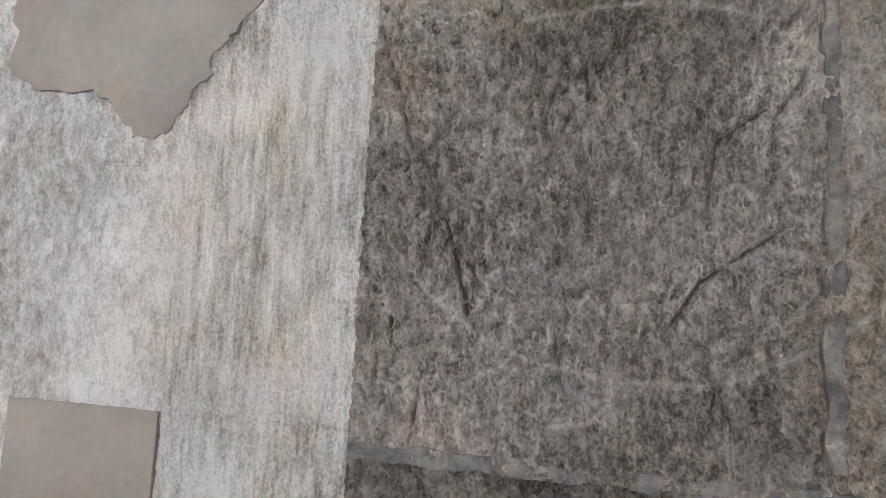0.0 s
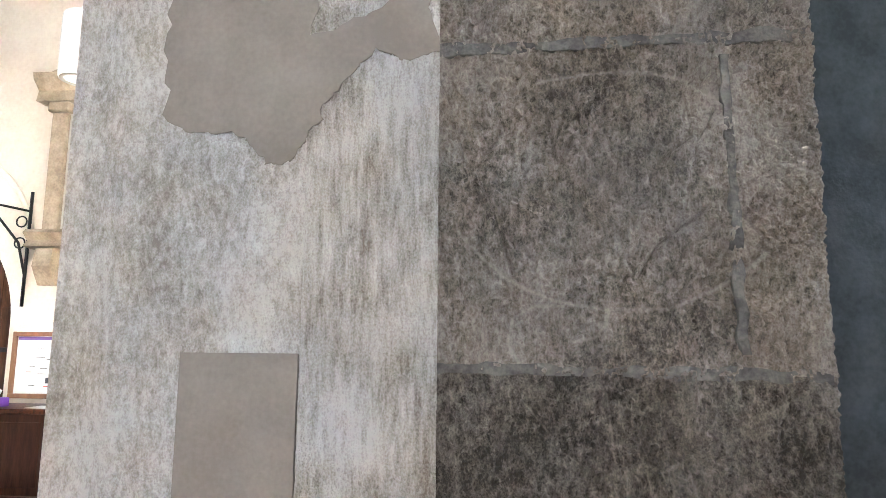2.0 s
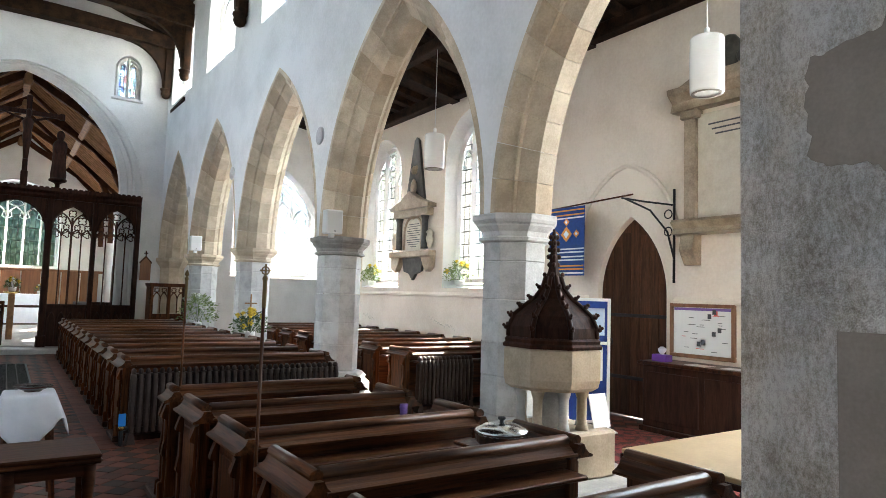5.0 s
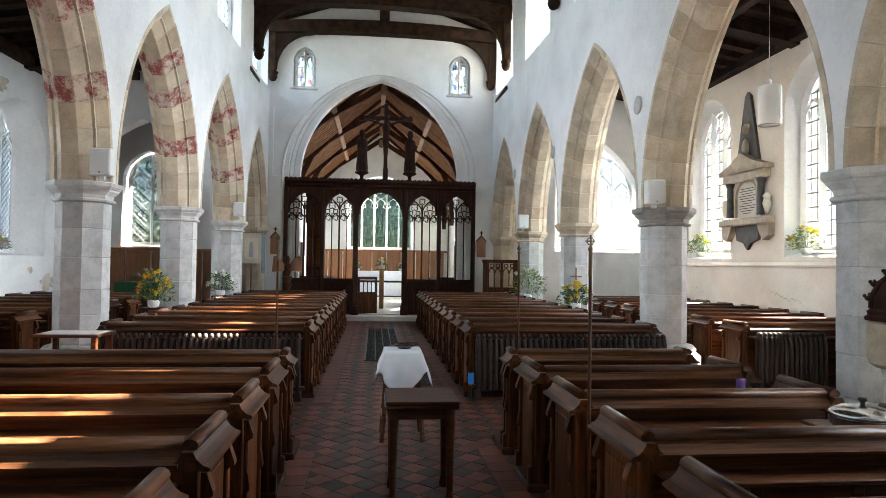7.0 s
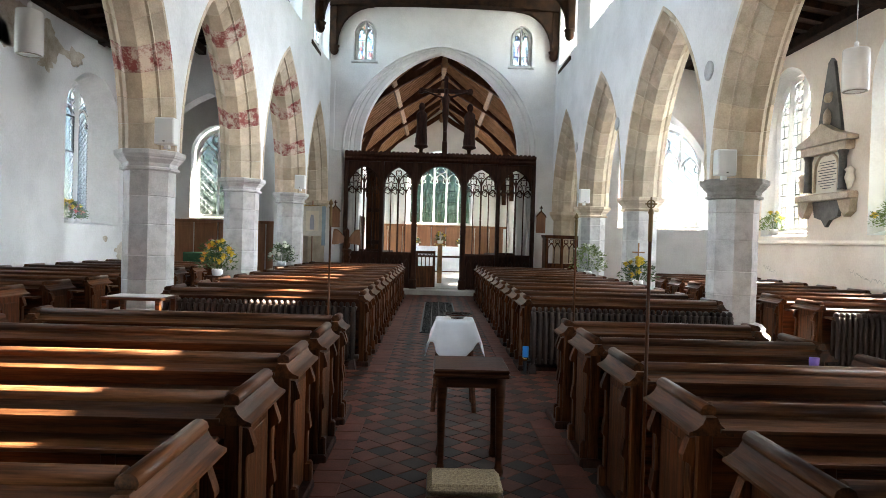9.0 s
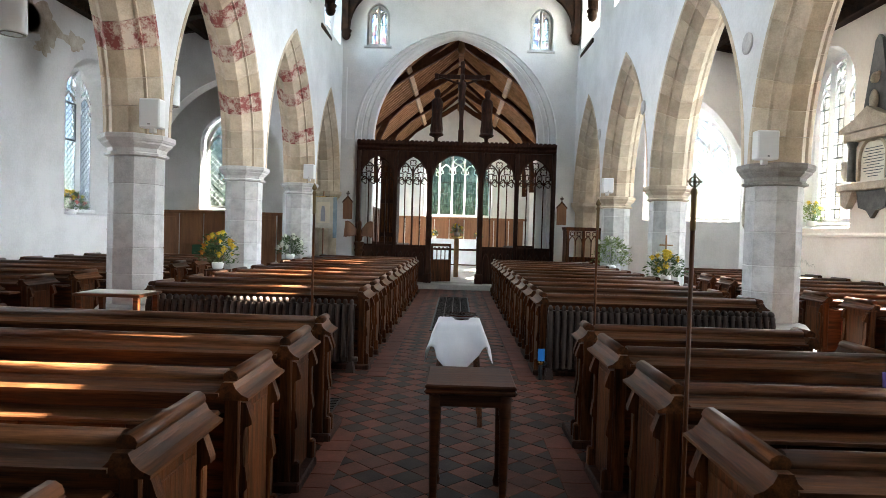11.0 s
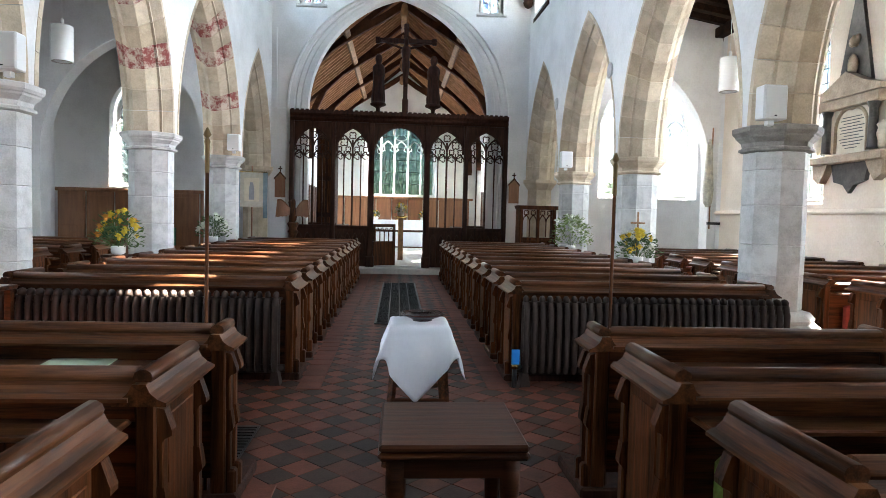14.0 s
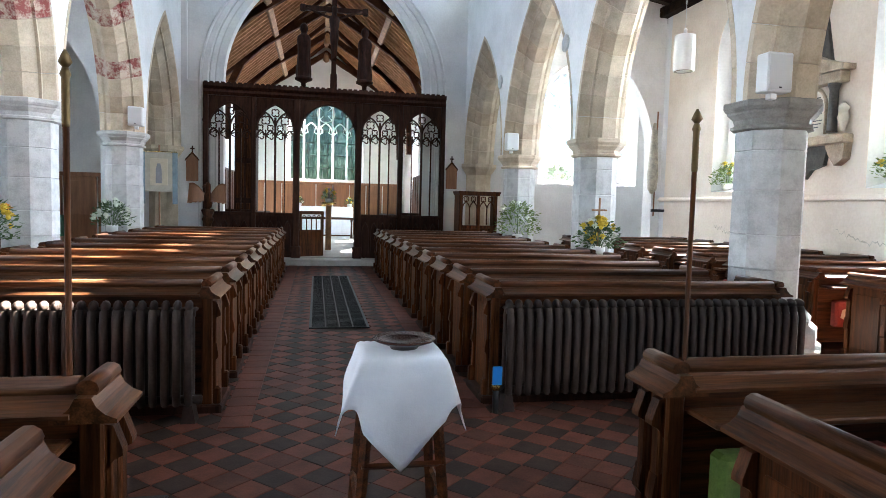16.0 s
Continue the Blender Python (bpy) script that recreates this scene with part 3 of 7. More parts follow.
def splay(name, m, outer, inner, d0, d1, mat):
    """The slanting plastered sides, head and sill of a window recess."""
    me = Mesh()
    a, b = outer.line(0, 12, legs=outer.sill), inner.line(0, 12, legs=inner.sill)
    n = len(a)
    off = 0.02 if d1 > d0 else -0.02
    e = 0.004 if d1 > d0 else -0.004
    verts = [(p[0], d0 + e, p[1]) for p in a] + [(p[0], d1, p[1]) for p in b] + [(p[0], d1 + off, p[1]) for p in b]
    me.add(verts, [(i, (i + 1) % n, n + (i + 1) % n, n + i) for i in range(n)] + [(n + i, n + (i + 1) % n, 2 * n + (i + 1) % n, 2 * n + i) for i in range(n)])
    whole("reveal_" + name, me, mat, "slanting plastered reveal round the window", "window reveal", m, kind="structure")


# clerestory glass
for side, lights in ((SOUTH, s_lights), (NORTH, n_lights)):
    t = 0.07 if side is SOUTH else -0.07
    for i, o in enumerate(lights):
        gothic_window("window_clerestory_%s_%d" % (side["name"], i + 1), side["frame"], o, 2, PANE, PLASTER, t, 0.2)

# south aisle wall
SX = 7.45
# the third, at 4.7, is made up: unseen, it only lets light in
S_WINDOWS = [Arch(15.45, 0.92, 1.82, 4.45, 5.45), Arch(11.8, 0.92, 1.82, 4.45, 5.45), Arch(4.7, 0.74, 1.82, 4.4, 5.3)]
S_DOOR = Arch(7.85, 0.62, 0.0, 1.75, 2.89)
fr = along_y(SX, 0)
w = wall(3.0, 18.3, 0, 6.0, 0.9, S_WINDOWS + [S_DOOR])
whole("wall_south_aisle", shifted(w, 0, -0.9), CREAM, "cream limewashed aisle wall with window recesses", "wall", fr, kind="structure")
for i, o in enumerate(S_WINDOWS):
    gothic_window("window_south_%d" % (i + 1), fr, Arch(o.s, o.a - 0.10, 1.95, o.spring - 0.05, o.apex - 0.15), 3, SPANE, PLASTER, -0.30, 0.26)
    splay("south_%d" % (i + 1), fr, o, Arch(o.s, o.a - 0.08, 1.92, o.spring - 0.04, o.apex - 0.12), 0.0, -0.30, PLASTER)
whole("string_course", Mesh().prism([(0, -0.045), (0.05, -0.03), (0.05, 0), (0.0, 0.05)], 3.1, 7.1, "x").prism([(0, -0.045), (0.05, -0.03), (0.05, 0), (0.0, 0.05)], 8.65, 18.3, "x"), CREAM, "moulded plaster string course under the windows", "moulding", fr @ Matrix.Translation((0, 0.0, 1.68)), kind="structure")

# north aisle wall
NX = -7.6
fn = along_y(NX, 0)
# the one at 6.6 is never in view; added as an opening for the pier's lamp
N_WINDOWS = [Arch(15.9, 1.1, 1.66, 3.9, 4.95), Arch(11.4, 1.1, 1.66, 3.9, 4.95), Arch(6.6, 1.1, 1.66, 3.9, 4.95)]
whole("wall_north_aisle", wall(1.2, 17.6, 0, 6.1, 0.9, N_WINDOWS), PLASTER, "white limewashed aisle wall with flaking plaster", "wall", fn, kind="structure")
for i, o in enumerate(N_WINDOWS):
    gothic_window("window_north_%d" % (i + 1), fn, Arch(o.s + 0.04, 0.62, 1.74, 3.95, 4.78), 2, NPANE, PLASTER, 0.46, 0.13, True)
    w_ob = bpy.data.objects["window_north_%d" % (i + 1)]
    lo, hi = o.s + 0.04 - 0.54, o.s + 0.04 - 0.07
    z0, z1 = 3.22, 4.02
    part("casement", Mesh().box(lo, hi, 0.425, 0.45, z0, z0 + 0.035).box(lo, hi, 0.425, 0.45, z1 - 0.035, z1).box(lo, lo + 0.035, 0.425, 0.45, z0, z1).box(hi - 0.035, hi, 0.425, 0.45, z0, z1), LEAD, w_ob, "black iron casement frame")
    splay("north_%d" % (i + 1), fn, o, Arch(o.s + 0.04, 0.64, 1.72, 3.95, 4.80), 0.0, 0.46, PLASTER)

# cross walls with arches between the aisles and the eastern chapels
S_CROSS = Arch(5.75, 1.5, 0, 2.6, 5.1)
whole("wall_cross_south", wall(4.1, 7.44, 0, 6.4, 0.4, [S_CROSS]), PLASTER, "white plastered cross wall with a pointed arch", "wall", Matrix.Translation((0, 18.3, 0)), kind="structure")
N_CROSS = Arch(-5.7, 1.65, 0, 2.6, 5.0)
whole("wall_cross_north", wall(-7.59, -3.95, 0, 6.4, 0.4, [N_CROSS]), PLASTER, "white plastered cross wall with a pointed arch", "wall", Matrix.Translation((0, 17.6, 0)), kind="structure")

# chapel ends
S_EAST = Arch(6.7, 1.35, 2.05, 3.9, 5.2)
whole("wall_chapel_south_east", wall(3.4, 9.4, 0, 6.4, 0.8, [S_EAST]), PLASTER, "white plastered east wall of the south chapel", "wall", Matrix.Translation((0, 20.6, 0)), kind="structure")
gothic_window("window_chapel_south", Matrix.Translation((0, 20.6, 0)), Arch(6.7, 1.28, 2.1, 3.9, 5.12), 4, SPANE, PLASTER, 0.5, 0.22, True)
whole("wall_chapel_south_side", Mesh().box(9.2, 9.6, 18.3, 20.6, 0, 6.4), PLASTER, "plain white chapel side wall", "wall", kind="structure")
whole("wall_chapel_south_west", Mesh().box(7.45, 9.2, 18.1, 18.3, 0, 6.4), PLASTER, "plain white chapel return wall", "wall", kind="structure")
N_EAST = Arch(-6.55, 0.72, 2.0, 3.85, 4.72)
whole("wall_chapel_north_east", wall(-8.8, -3.3, 0, 6.4, 0.8, [N_EAST]), PLASTER, "white plastered east wall of the north chapel", "wall", Matrix.Translation((0, 20.6, 0)), kind="structure")
gothic_window("window_chapel_north", Matrix.Translation((0, 20.6, 0)), Arch(-6.55, 0.66, 2.05, 3.85, 4.66), 2, PATTERNGLASS, PLASTER, 0.3, 0.16, True)
whole("wall_chapel_north_side", Mesh().box(-9.0, -8.6, 17.6, 20.6, 0, 6.4), PLASTER, "plain white chapel side wall", "wall", kind="structure")
whole("wall_chapel_north_west", Mesh().box(-8.6, -7.6, 17.4, 17.6, 0, 6.4), PLASTER, "plain white chapel return wall", "wall", kind="structure")

# chancel arch wall
CH = Arch(0.0, 2.75, 0, 4.05, 7.05)
CHW = [Arch(-2.2, 0.32, 6.62, 7.4, 7.78), Arch(2.28, 0.32, 6.58, 7.36, 7.74)]
whole("wall_chancel_arch", wall(-3.5, 3.6, 0, 9.9, 0.7, [CH] + CHW), PLASTER, "white plastered wall above the chancel arch", "wall", Matrix.Translation((0, 20.12, 0)), kind="structure")
for i, o in enumerate(CHW):
    gothic_window("window_gable_%d" % (i + 1), Matrix.Translation((0, 20.12, 0)), Arch(o.s, 0.30, o.sill, o.spring, o.apex), 2, PALEGLASS, GREYSTONE, 0.16, 0.3)
    whole("window_sill", Mesh().prism([(0.02, 0), (-0.07, -0.02), (-0.07, -0.06), (0.02, -0.09)], o.s - 0.38, o.s + 0.38, "x"), GREYSTONE, "grey stone window sill", "sill", Matrix.Translation((0, 20.12, o.sill)), kind="structure")
ch = tagged(new("arch_chancel"), "white painted moulded chancel arch", "arch", kind="structure")
ch.matrix_basis = Matrix.Translation((0, 20.12, 0))
# (share of the way from the outer to the inner arch, depth into the wall)
CH_PROFILE = [(-0.10, 0.0), (-0.10, -0.05), (-0.03, -0.07), (0.03, -0.05), (0.05, -0.005), (0.30, 0.0), (0.36, 0.05), (0.42, 0.03), (0.50, 0.05), (0.62, 0.08), (0.68, 0.07), (1.0, 0.14), (1.0, 0.48), (-0.02, 0.48), (-0.02, 0.0)]


def chancel_arc(f, n=22):
    return Arch(CH.s, CH.a - 0.46 * f, 0, CH.spring, CH.apex - 0.10 * f).line(0, n)


for k in (-1, 1):
    arcs = [(chancel_arc(f)[:23], d) for f, d in CH_PROFILE]
    verts = [(CH.s + k * (CH.s - arc[i][0]), d, arc[i][1]) for i in range(23) for arc, d in arcs]
    c = len(CH_PROFILE)
    me = Mesh().add(verts, [(i * c + j, i * c + (j + 1) % c, (i + 1) * c + (j + 1) % c, (i + 1) * c + j) for i in range(22) for j in range(c)])
    part("arch_moulding", me, PLASTER, ch)
    me = Mesh().prism([(CH.s + k * (CH.a - 0.46 * f), d) for f, d in CH_PROFILE], 0, CH.spring, "z")
    part("jamb", me, PLASTER, ch)

# chancel walls and east wall
E_Y = 31.0
whole("wall_chancel_south", wall(20.8, E_Y, 0, 5.0, 0.6, [Arch(24.0, 0.7, 1.9, 3.3, 4.0), Arch(28.2, 0.7, 1.9, 3.3, 4.0)]), PLASTER, "white chancel side wall", "wall", along_y(3.9, 0), kind="structure")
whole("wall_chancel_north", Mesh().box(-3.7, -3.1, 20.8, E_Y, 0, 5.0), PLASTER, "white chancel side wall", "wall", kind="structure")
for i, y in enumerate((24.0, 28.2)):
    gothic_window("window_chancel_%d" % (i + 1), along_y(3.9, 0), Arch(y, 0.68, 1.92, 3.3, 3.98), 2, PANE, STONE, 0.3, 0.25)
EAST = Arch(0.12, 1.5, 2.25, 4.1, 5.6)
whole("wall_chancel_east", wall(-3.7, 3.9, 0, 9.0, 0.7, [EAST]), PLASTER, "white chancel east wall", "wall", Matrix.Translation((0, E_Y, 0)), kind="structure")
gothic_window("window_east", Matrix.Translation((0, E_Y, 0)), Arch(0.12, 1.46, 2.28, 4.1, 5.55), 5, EASTGLASS, WHITEPLASTIC, 0.25, 0.5)

# west wall with the tower arch; its south jamb is the scratched pier
whole("wall_west_south_part", Mesh().box(2.75, 8.3, 1.5, 3.14, 0, 9.9), PLASTER, "plain plastered west wall", "wall", kind="structure")
whole("wall_west_north_part", Mesh().box(-8.5, -2.4, 1.2, 3.14, 0, 9.9), PLASTER, "plain plastered west wall", "wall", kind="structure")
whole("wall_west_head", wall(-2.4, 2.75, 5.0, 9.9, 1.9, [Arch(0.17, 2.55, 5.0, 5.0, 7.2)]), PLASTER, "plastered wall above the tower arch", "wall", Matrix.Translation((0, 1.22, 0)), kind="structure")
tower = tagged(new("wall_tower"), "dark rough tower walls", "wall", kind="structure")
# unseen west window, added to let the fill lamp in
FILL_TOWER_W = Arch(0.0, 0.95, 2.5, 4.3, 5.3)
part("tower_wall", shifted(wall(-3.6, 3.6, 0, 9.9, 0.4, [FILL_TOWER_W]), 0, -3.4), GRAFFITI, tower)
gothic_window("window_tower", Matrix.Translation((0, -3.4, 0)), Arch(0.0, 0.9, 2.52, 4.3, 5.24), 3, PANE, STONE, 0.15, 0.25)
part("tower_wall", Mesh().box(-3.6, -3.2, -3.0, 1.2, 0, 9.9), GRAFFITI, tower)
# this side is a darker blue-grey than the other tower walls
part("tower_wall", Mesh().box(3.2, 3.6, -3.0, 1.5, 0, 9.9), DARKWALL, tower)
whole("ceiling_tower", Mesh().box(-3.6, 3.6, -3.4, 1.3, 7.0, 7.2), BEAM, "dark boarded tower ceiling", "ceiling", kind="structure")

# floors
whole("floor", Mesh().box(-9, 9.6, -3.4, 20.1, -0.3, -0.02), GROUT, "dark bedding under the tiled church floor", "floor", kind="structure")
whole("floor_chancel", Mesh().box(-3.7, 3.9, 20.1, 31.7, -0.3, 0.15), FLAG, "pale stone chancel floor", "floor", kind="structure")
whole("floor_chapel_north", Mesh().box(-9, -3.7, 20.1, 21.4, -0.3, -0.02), FLAG, "pale chapel floor edge", "floor", kind="structure")
whole("floor_chapel_south", Mesh().box(3.9, 9.6, 20.1, 21.4, -0.3, -0.02), FLAG, "pale chapel floor edge", "floor", kind="structure")
whole("step", Mesh().bbox(-0.95, 1.12, 19.45, 20.1, -0.02, 0.13, 0.015), FLAG, "pale worn stone step before the screen", "step", kind="structure")

# roofs
nave_roof = Mesh()
for k, xe in ((-1, -3.6), (1, 3.75)):
    x0, x1 = (xe, 0.05) if k < 0 else (0.05, xe)
    z0, z1 = (8.65, 9.75) if k < 0 else (9.75, 8.65)
    nave_roof.prism([(x0, z0), (x1, z1), (x1, z1 + 0.1), (x0, z0 + 0.1)], 1.0, 20.8, "y")
whole("ceiling_nave", nave_roof, BEAM, "dark boarded low-pitched nave roof", "ceiling", kind="structure")


def half_width(y):
    return -3.97 + 0.026 * (y - 3) + 0.36, 4.13 - 0.028 * (y - 3) - 0.36


def truss(y):
    xl, xr = half_width(y)
    o = tagged(new("roof_truss"), "weathered oak tie beam with wall posts and braces", "truss", "nave trusses", "structure")
    xm = (xl + xr) / 2
    lo, hi = [], []
    for i in range(13):
        f = i / 12
        x = xl + (xr - xl) * f
        cam_z = 0.16 * (1 - (2 * f - 1) ** 2)
        lo.append((x, 8.02 + cam_z + 0.015 * math.sin(7 * f + y)))
        hi.append((x, 8.36 + cam_z))
    part("tie_beam", Mesh().prism(lo + hi[::-1], y - 0.17, y + 0.17, "y"), BEAM, o)
    for k, xe in ((1, xl), (-1, xr)):
        part("wall_post", Mesh().bbox(min(xe, xe + k * 0.2), max(xe, xe + k * 0.2), y - 0.12, y + 0.12, 6.95, 8.05, 0.02), BEAM, o)
        arc = [(xe + k * 0.18, 7.0)] + [(xe + k * (0.22 + 1.0 * (1 - math.cos(t))), 7.05 + 1.02 * math.sin(t)) for t in [math.pi / 2 * i / 8 for i in range(9)]] + [(xe + k * 0.18, 8.06)]
        part("brace", Mesh().prism(arc if k > 0 else arc[::-1], y - 0.07, y + 0.07, "y"), BEAM, o)
        part("corbel", Mesh().lathe([(0.04, 6.70), (0.09, 6.73), (0.13, 6.82), (0.11, 6.88), (0.15, 6.93), (0.15, 6.96)], 10, xe + k * 0.12, y), BEAM, o)
        part("principal_rafter", Mesh().prism([(xe, 8.36), (xm, 9.42), (xm, 9.66), (xe, 8.62)] if k > 0 else [(xe, 8.62), (xm, 9.66), (xm, 9.42), (xe, 8.36)], y - 0.13, y + 0.13, "y"), BEAM, o)
    part("king_post", Mesh().bbox(xm - 0.14, xm + 0.14, y - 0.12, y + 0.12, 8.5, 9.5, 0.02), BEAM, o)
    return o


for y in (3.4, 6.6, 10.3, 13.9, 18.0, 19.92):
    truss(y)
rafters = tagged(new("nave_rafters"), kind="structure")
rafter_mesh = {}
for i in range(27):
    y = 3.3 + i * 0.62
    for k in (-1, 1):
        xe = -3.6 if k < 0 else 3.75
        if k not in rafter_mesh:
            rafter_mesh[k] = Mesh().prism([(xe, 8.53), (0.05, 9.63), (0.05, 9.75), (xe, 8.65)], -0.06, 0.06, "y").make("rafter")
        part("rafter", rafter_mesh[k], BEAM, rafters, m=Matrix.Translation((0, y, 0)))


def aisle_roof(name, x_out, z_out, x_in, z_in, y0, y1):
    me = Mesh().prism([(x_out, z_out + 0.25), (x_in, z_in + 0.25), (x_in, z_in + 0.33), (x_out, z_out + 0.33)], y0, y1, "y")
    whole("ceiling_" + name, me, BEAM, "dark boarded aisle roof", "ceiling", kind="structure")
    o = tagged(new("aisle_timbers_" + name), "rough dark oak aisle roof timbers", "timbers", kind="structure")
    k = 1 if x_in > x_out else -1
    part("wall_plate", Mesh().bbox(min(x_out, x_out + k * 0.22), max(x_out, x_out + k * 0.22), y0, y1, z_out - 0.02, z_out + 0.20, 0.02), BEAM, o)
    part("inner_plate", Mesh().bbox(min(x_in, x_in - k * 0.2), max(x_in, x_in - k * 0.2), y0, y1, z_in - 0.02, z_in + 0.20, 0.02), BEAM, o)
    share = Mesh().prism([(x_out, z_out + 0.12), (x_in, z_in + 0.12), (x_in, z_in + 0.25), (x_out, z_out + 0.25)], -0.065, 0.065, "y").make("rafter")
    n = int((y1 - y0) / 0.5)
    for i in range(n):
        part("rafter", share, RAFTER if i % 2 else BEAM, o, m=Matrix.Translation((0, y0 + 0.3 + i * 0.5, 0)))
    y = y0 + 1.9
    while y < y1:
        part("principal", Mesh().prism([(x_out, z_out - 0.06), (x_in, z_in - 0.06), (x_in, z_in + 0.15), (x_out, z_out + 0.15)], y - 0.13, y + 0.13, "y"), BEAM, o)
        y += 3.7
    xm, zm = (x_out + x_in) / 2, (z_out + z_in) / 2
    part("purlin", Mesh().bbox(xm - 0.1, xm + 0.1, y0, y1, zm - 0.06, zm + 0.14, 0.02), BEAM, o)


aisle_roof("south_aisle", SX, 5.72, 4.4, 6.25, 3.1, 18.3)
aisle_roof("north_aisle", NX, 5.72, -4.2, 6.25, 3.1, 17.6)
whole("ceiling_chapel_south", Mesh().box(3.3, 9.6, 18.3, 21.4, 6.3, 6.4), BEAM, "dark boarded chapel roof", "ceiling", kind="structure")
whole("ceiling_chapel_north", Mesh().box(-9, -3.2, 17.6, 21.4, 6.3, 6.4), BEAM, "dark boarded chapel roof", "ceiling", kind="structure")

# ---- chancel roof ----
BRACEWOOD = material("chancel_brace_oak", (0.095, 0.037, 0.017), (0.045, 0.018, 0.009), 5, 0.85, 0.2, 40, spec=0.1)
CX = 0.1
roof = Mesh()
for k in (-1, 1):
    a, b = (CX + k * 3.5, 4.75), (CX, 7.75)
    roof.prism([a, b, (b[0], b[1] + 0.1), (a[0], a[1] + 0.1)] if k < 0 else [(a[0], a[1] + 0.1), (b[0], b[1] + 0.1), b, a], 20.8, 31.6, "y")
whole("ceiling_chancel", roof, CHANCELWOOD, "dark red-brown boarded chancel roof", "ceiling", kind="structure")
commons = tagged(new("chancel_rafters"), kind="structure")
common = Mesh().box(-2.28, 2.28, -0.036, 0.036, -0.06, 0.03).make("rafter")
for k in (-1, 1):
    for i in range(34):
        m = Matrix.Translation((CX + k * 1.74, 20.98 + i * 0.297, 6.20)) @ Matrix.Rotation(radians(40.6 * k), 4, "Y")
        part("rafter", common, LITSLATWOOD, commons, m=m)
for y in (21.6, 24.7, 27.8, 30.7):
    o = tagged(new("chancel_truss"), "red-brown arch-braced chancel roof truss", "truss", "chancel trusses", "structure")
    for k in (-1, 1):
        arc = [(3.0, 3.2), (2.98, 4.1), (2.86, 4.85), (2.55, 5.5), (2.0, 6.05), (1.3, 6.5), (0.62, 6.88), (0.0, 7.3)]
        inner = [(2.83, 3.2), (2.81, 4.05), (2.70, 4.75), (2.42, 5.35), (1.90, 5.88), (1.22, 6.32), (0.56, 6.70), (0.0, 7.08)]
        pts = [(CX + k * x, z) for x, z in arc + inner[::-1]]
        part("arched_brace", Mesh().prism(pts if k < 0 else pts[::-1], y - 0.08, y + 0.08, "y"), BRACEWOOD, o)
        pts = [(CX + k * 3.3, 4.68), (CX, 7.5), (CX, 7.68), (CX + k * 3.3, 4.86)]
        part("principal_rafter", Mesh().prism(pts if k < 0 else pts[::-1], y - 0.08, y + 0.08, "y"), BRACEWOOD, o)
    part("boss", Mesh().lathe([(0.05, 6.85), (0.11, 6.9), (0.13, 7.05), (0.1, 7.2)], 8, CX, y), RAFTER, o)
for k in (-1, 1):
    whole("chancel_purlin", Mesh().bbox(-0.08, 0.08, 20.85, 31, -0.1, 0.06, 0.015), RAFTER, "pale chancel roof purlin", "purlin", Matrix.Translation((CX + k * 1.55, 0, 6.3)) @ Matrix.Rotation(radians(40.6 * k), 4, "Y"), kind="structure")
whole("ridge_beam", Mesh().bbox(CX - 0.09, CX + 0.09, 20.85, 31, 7.45, 7.66, 0.015), RAFTER, "pale chancel ridge beam", "beam", kind="structure")

# ---- scratched pier (south jamb of the tower arch) ----
PX = 2.35


def pier_x(y):
    """The plan line of the pier's north side."""
    if y < 2.1:
        return PX
    if y < 2.95:
        return PX - 0.005 + 0.002 * (y - 2.1)
    return PX - 0.004 + 0.30 * (y - 2.95)


pier = tagged(new("pier_tower_arch"), "worn limestone pier with scratched graffiti and grey mortar patches", "pier", kind="structure")
part("core", Mesh().box(PX + 0.06, 2.75, 1.15, 3.13, 0, 9.9), GRAFFITI, pier)


rg = random.Random(4)
# straight knife cuts: start, end, half width, depth
STROKES = [[(2.11, 2.30), (2.064, 2.177), (2.025, 2.046)], [(2.01, 2.046), (1.947, 1.892), (1.911, 1.763)], [(1.82, 2.195), (1.79, 2.049), (1.80, 1.983)], [(1.396, 2.181), (1.444, 2.099), (1.448, 2.045)], [(1.457, 2.117), (1.531, 2.062), (1.545, 1.944)], [(1.422, 1.931), (1.551, 1.837), (1.60, 1.756)], [(1.328, 1.917), (1.389, 1.812), (1.412, 1.76)], [(1.979, 1.949), (1.992, 1.843)], [(2.045, 1.754), (2.035, 1.689)], [(1.74, 2.20), (1.73, 2.13)]]
CUTS = [(*p, *q) for stroke in STROKES for p, q in zip(stroke, stroke[1:])]
CUTS = [(*c, rg.uniform(0.0035, 0.0055), rg.uniform(0.017, 0.026)) for c in CUTS]
for i in range(45):
    y, z, t, L = rg.uniform(1.25, 2.06), rg.uniform(1.54, 2.30), rg.choice((1.25, 1.4, 1.57, 1.57, 1.75, 1.9, 1.0, 2.2)) + rg.uniform(-0.12, 0.12), rg.uniform(0.03, 0.12)
    CUTS.append((y, z, y + L * math.cos(t), z + L * math.sin(t), rg.uniform(0.003, 0.005), rg.uniform(0.010, 0.018)))
CHALK = []
for i in range(34):
    y, z, t, L = rg.uniform(1.25, 2.05), rg.uniform(1.1, 2.3), rg.uniform(0.2, 2.9), rg.uniform(0.04, 0.16)
    CHALK.append((y, z, y + L * math.cos(t), z + L * math.sin(t), rg.uniform(0.0025, 0.0045), 0.7))
RINGS = [(1.407, 1.993, 0.036, 0.05, 0.004, 0.0), (1.50, 1.93, 0.03, 0.06, 0.003, 0.0), (1.32, 2.034, 0.018, 0.02, 0.003, 0.0)]
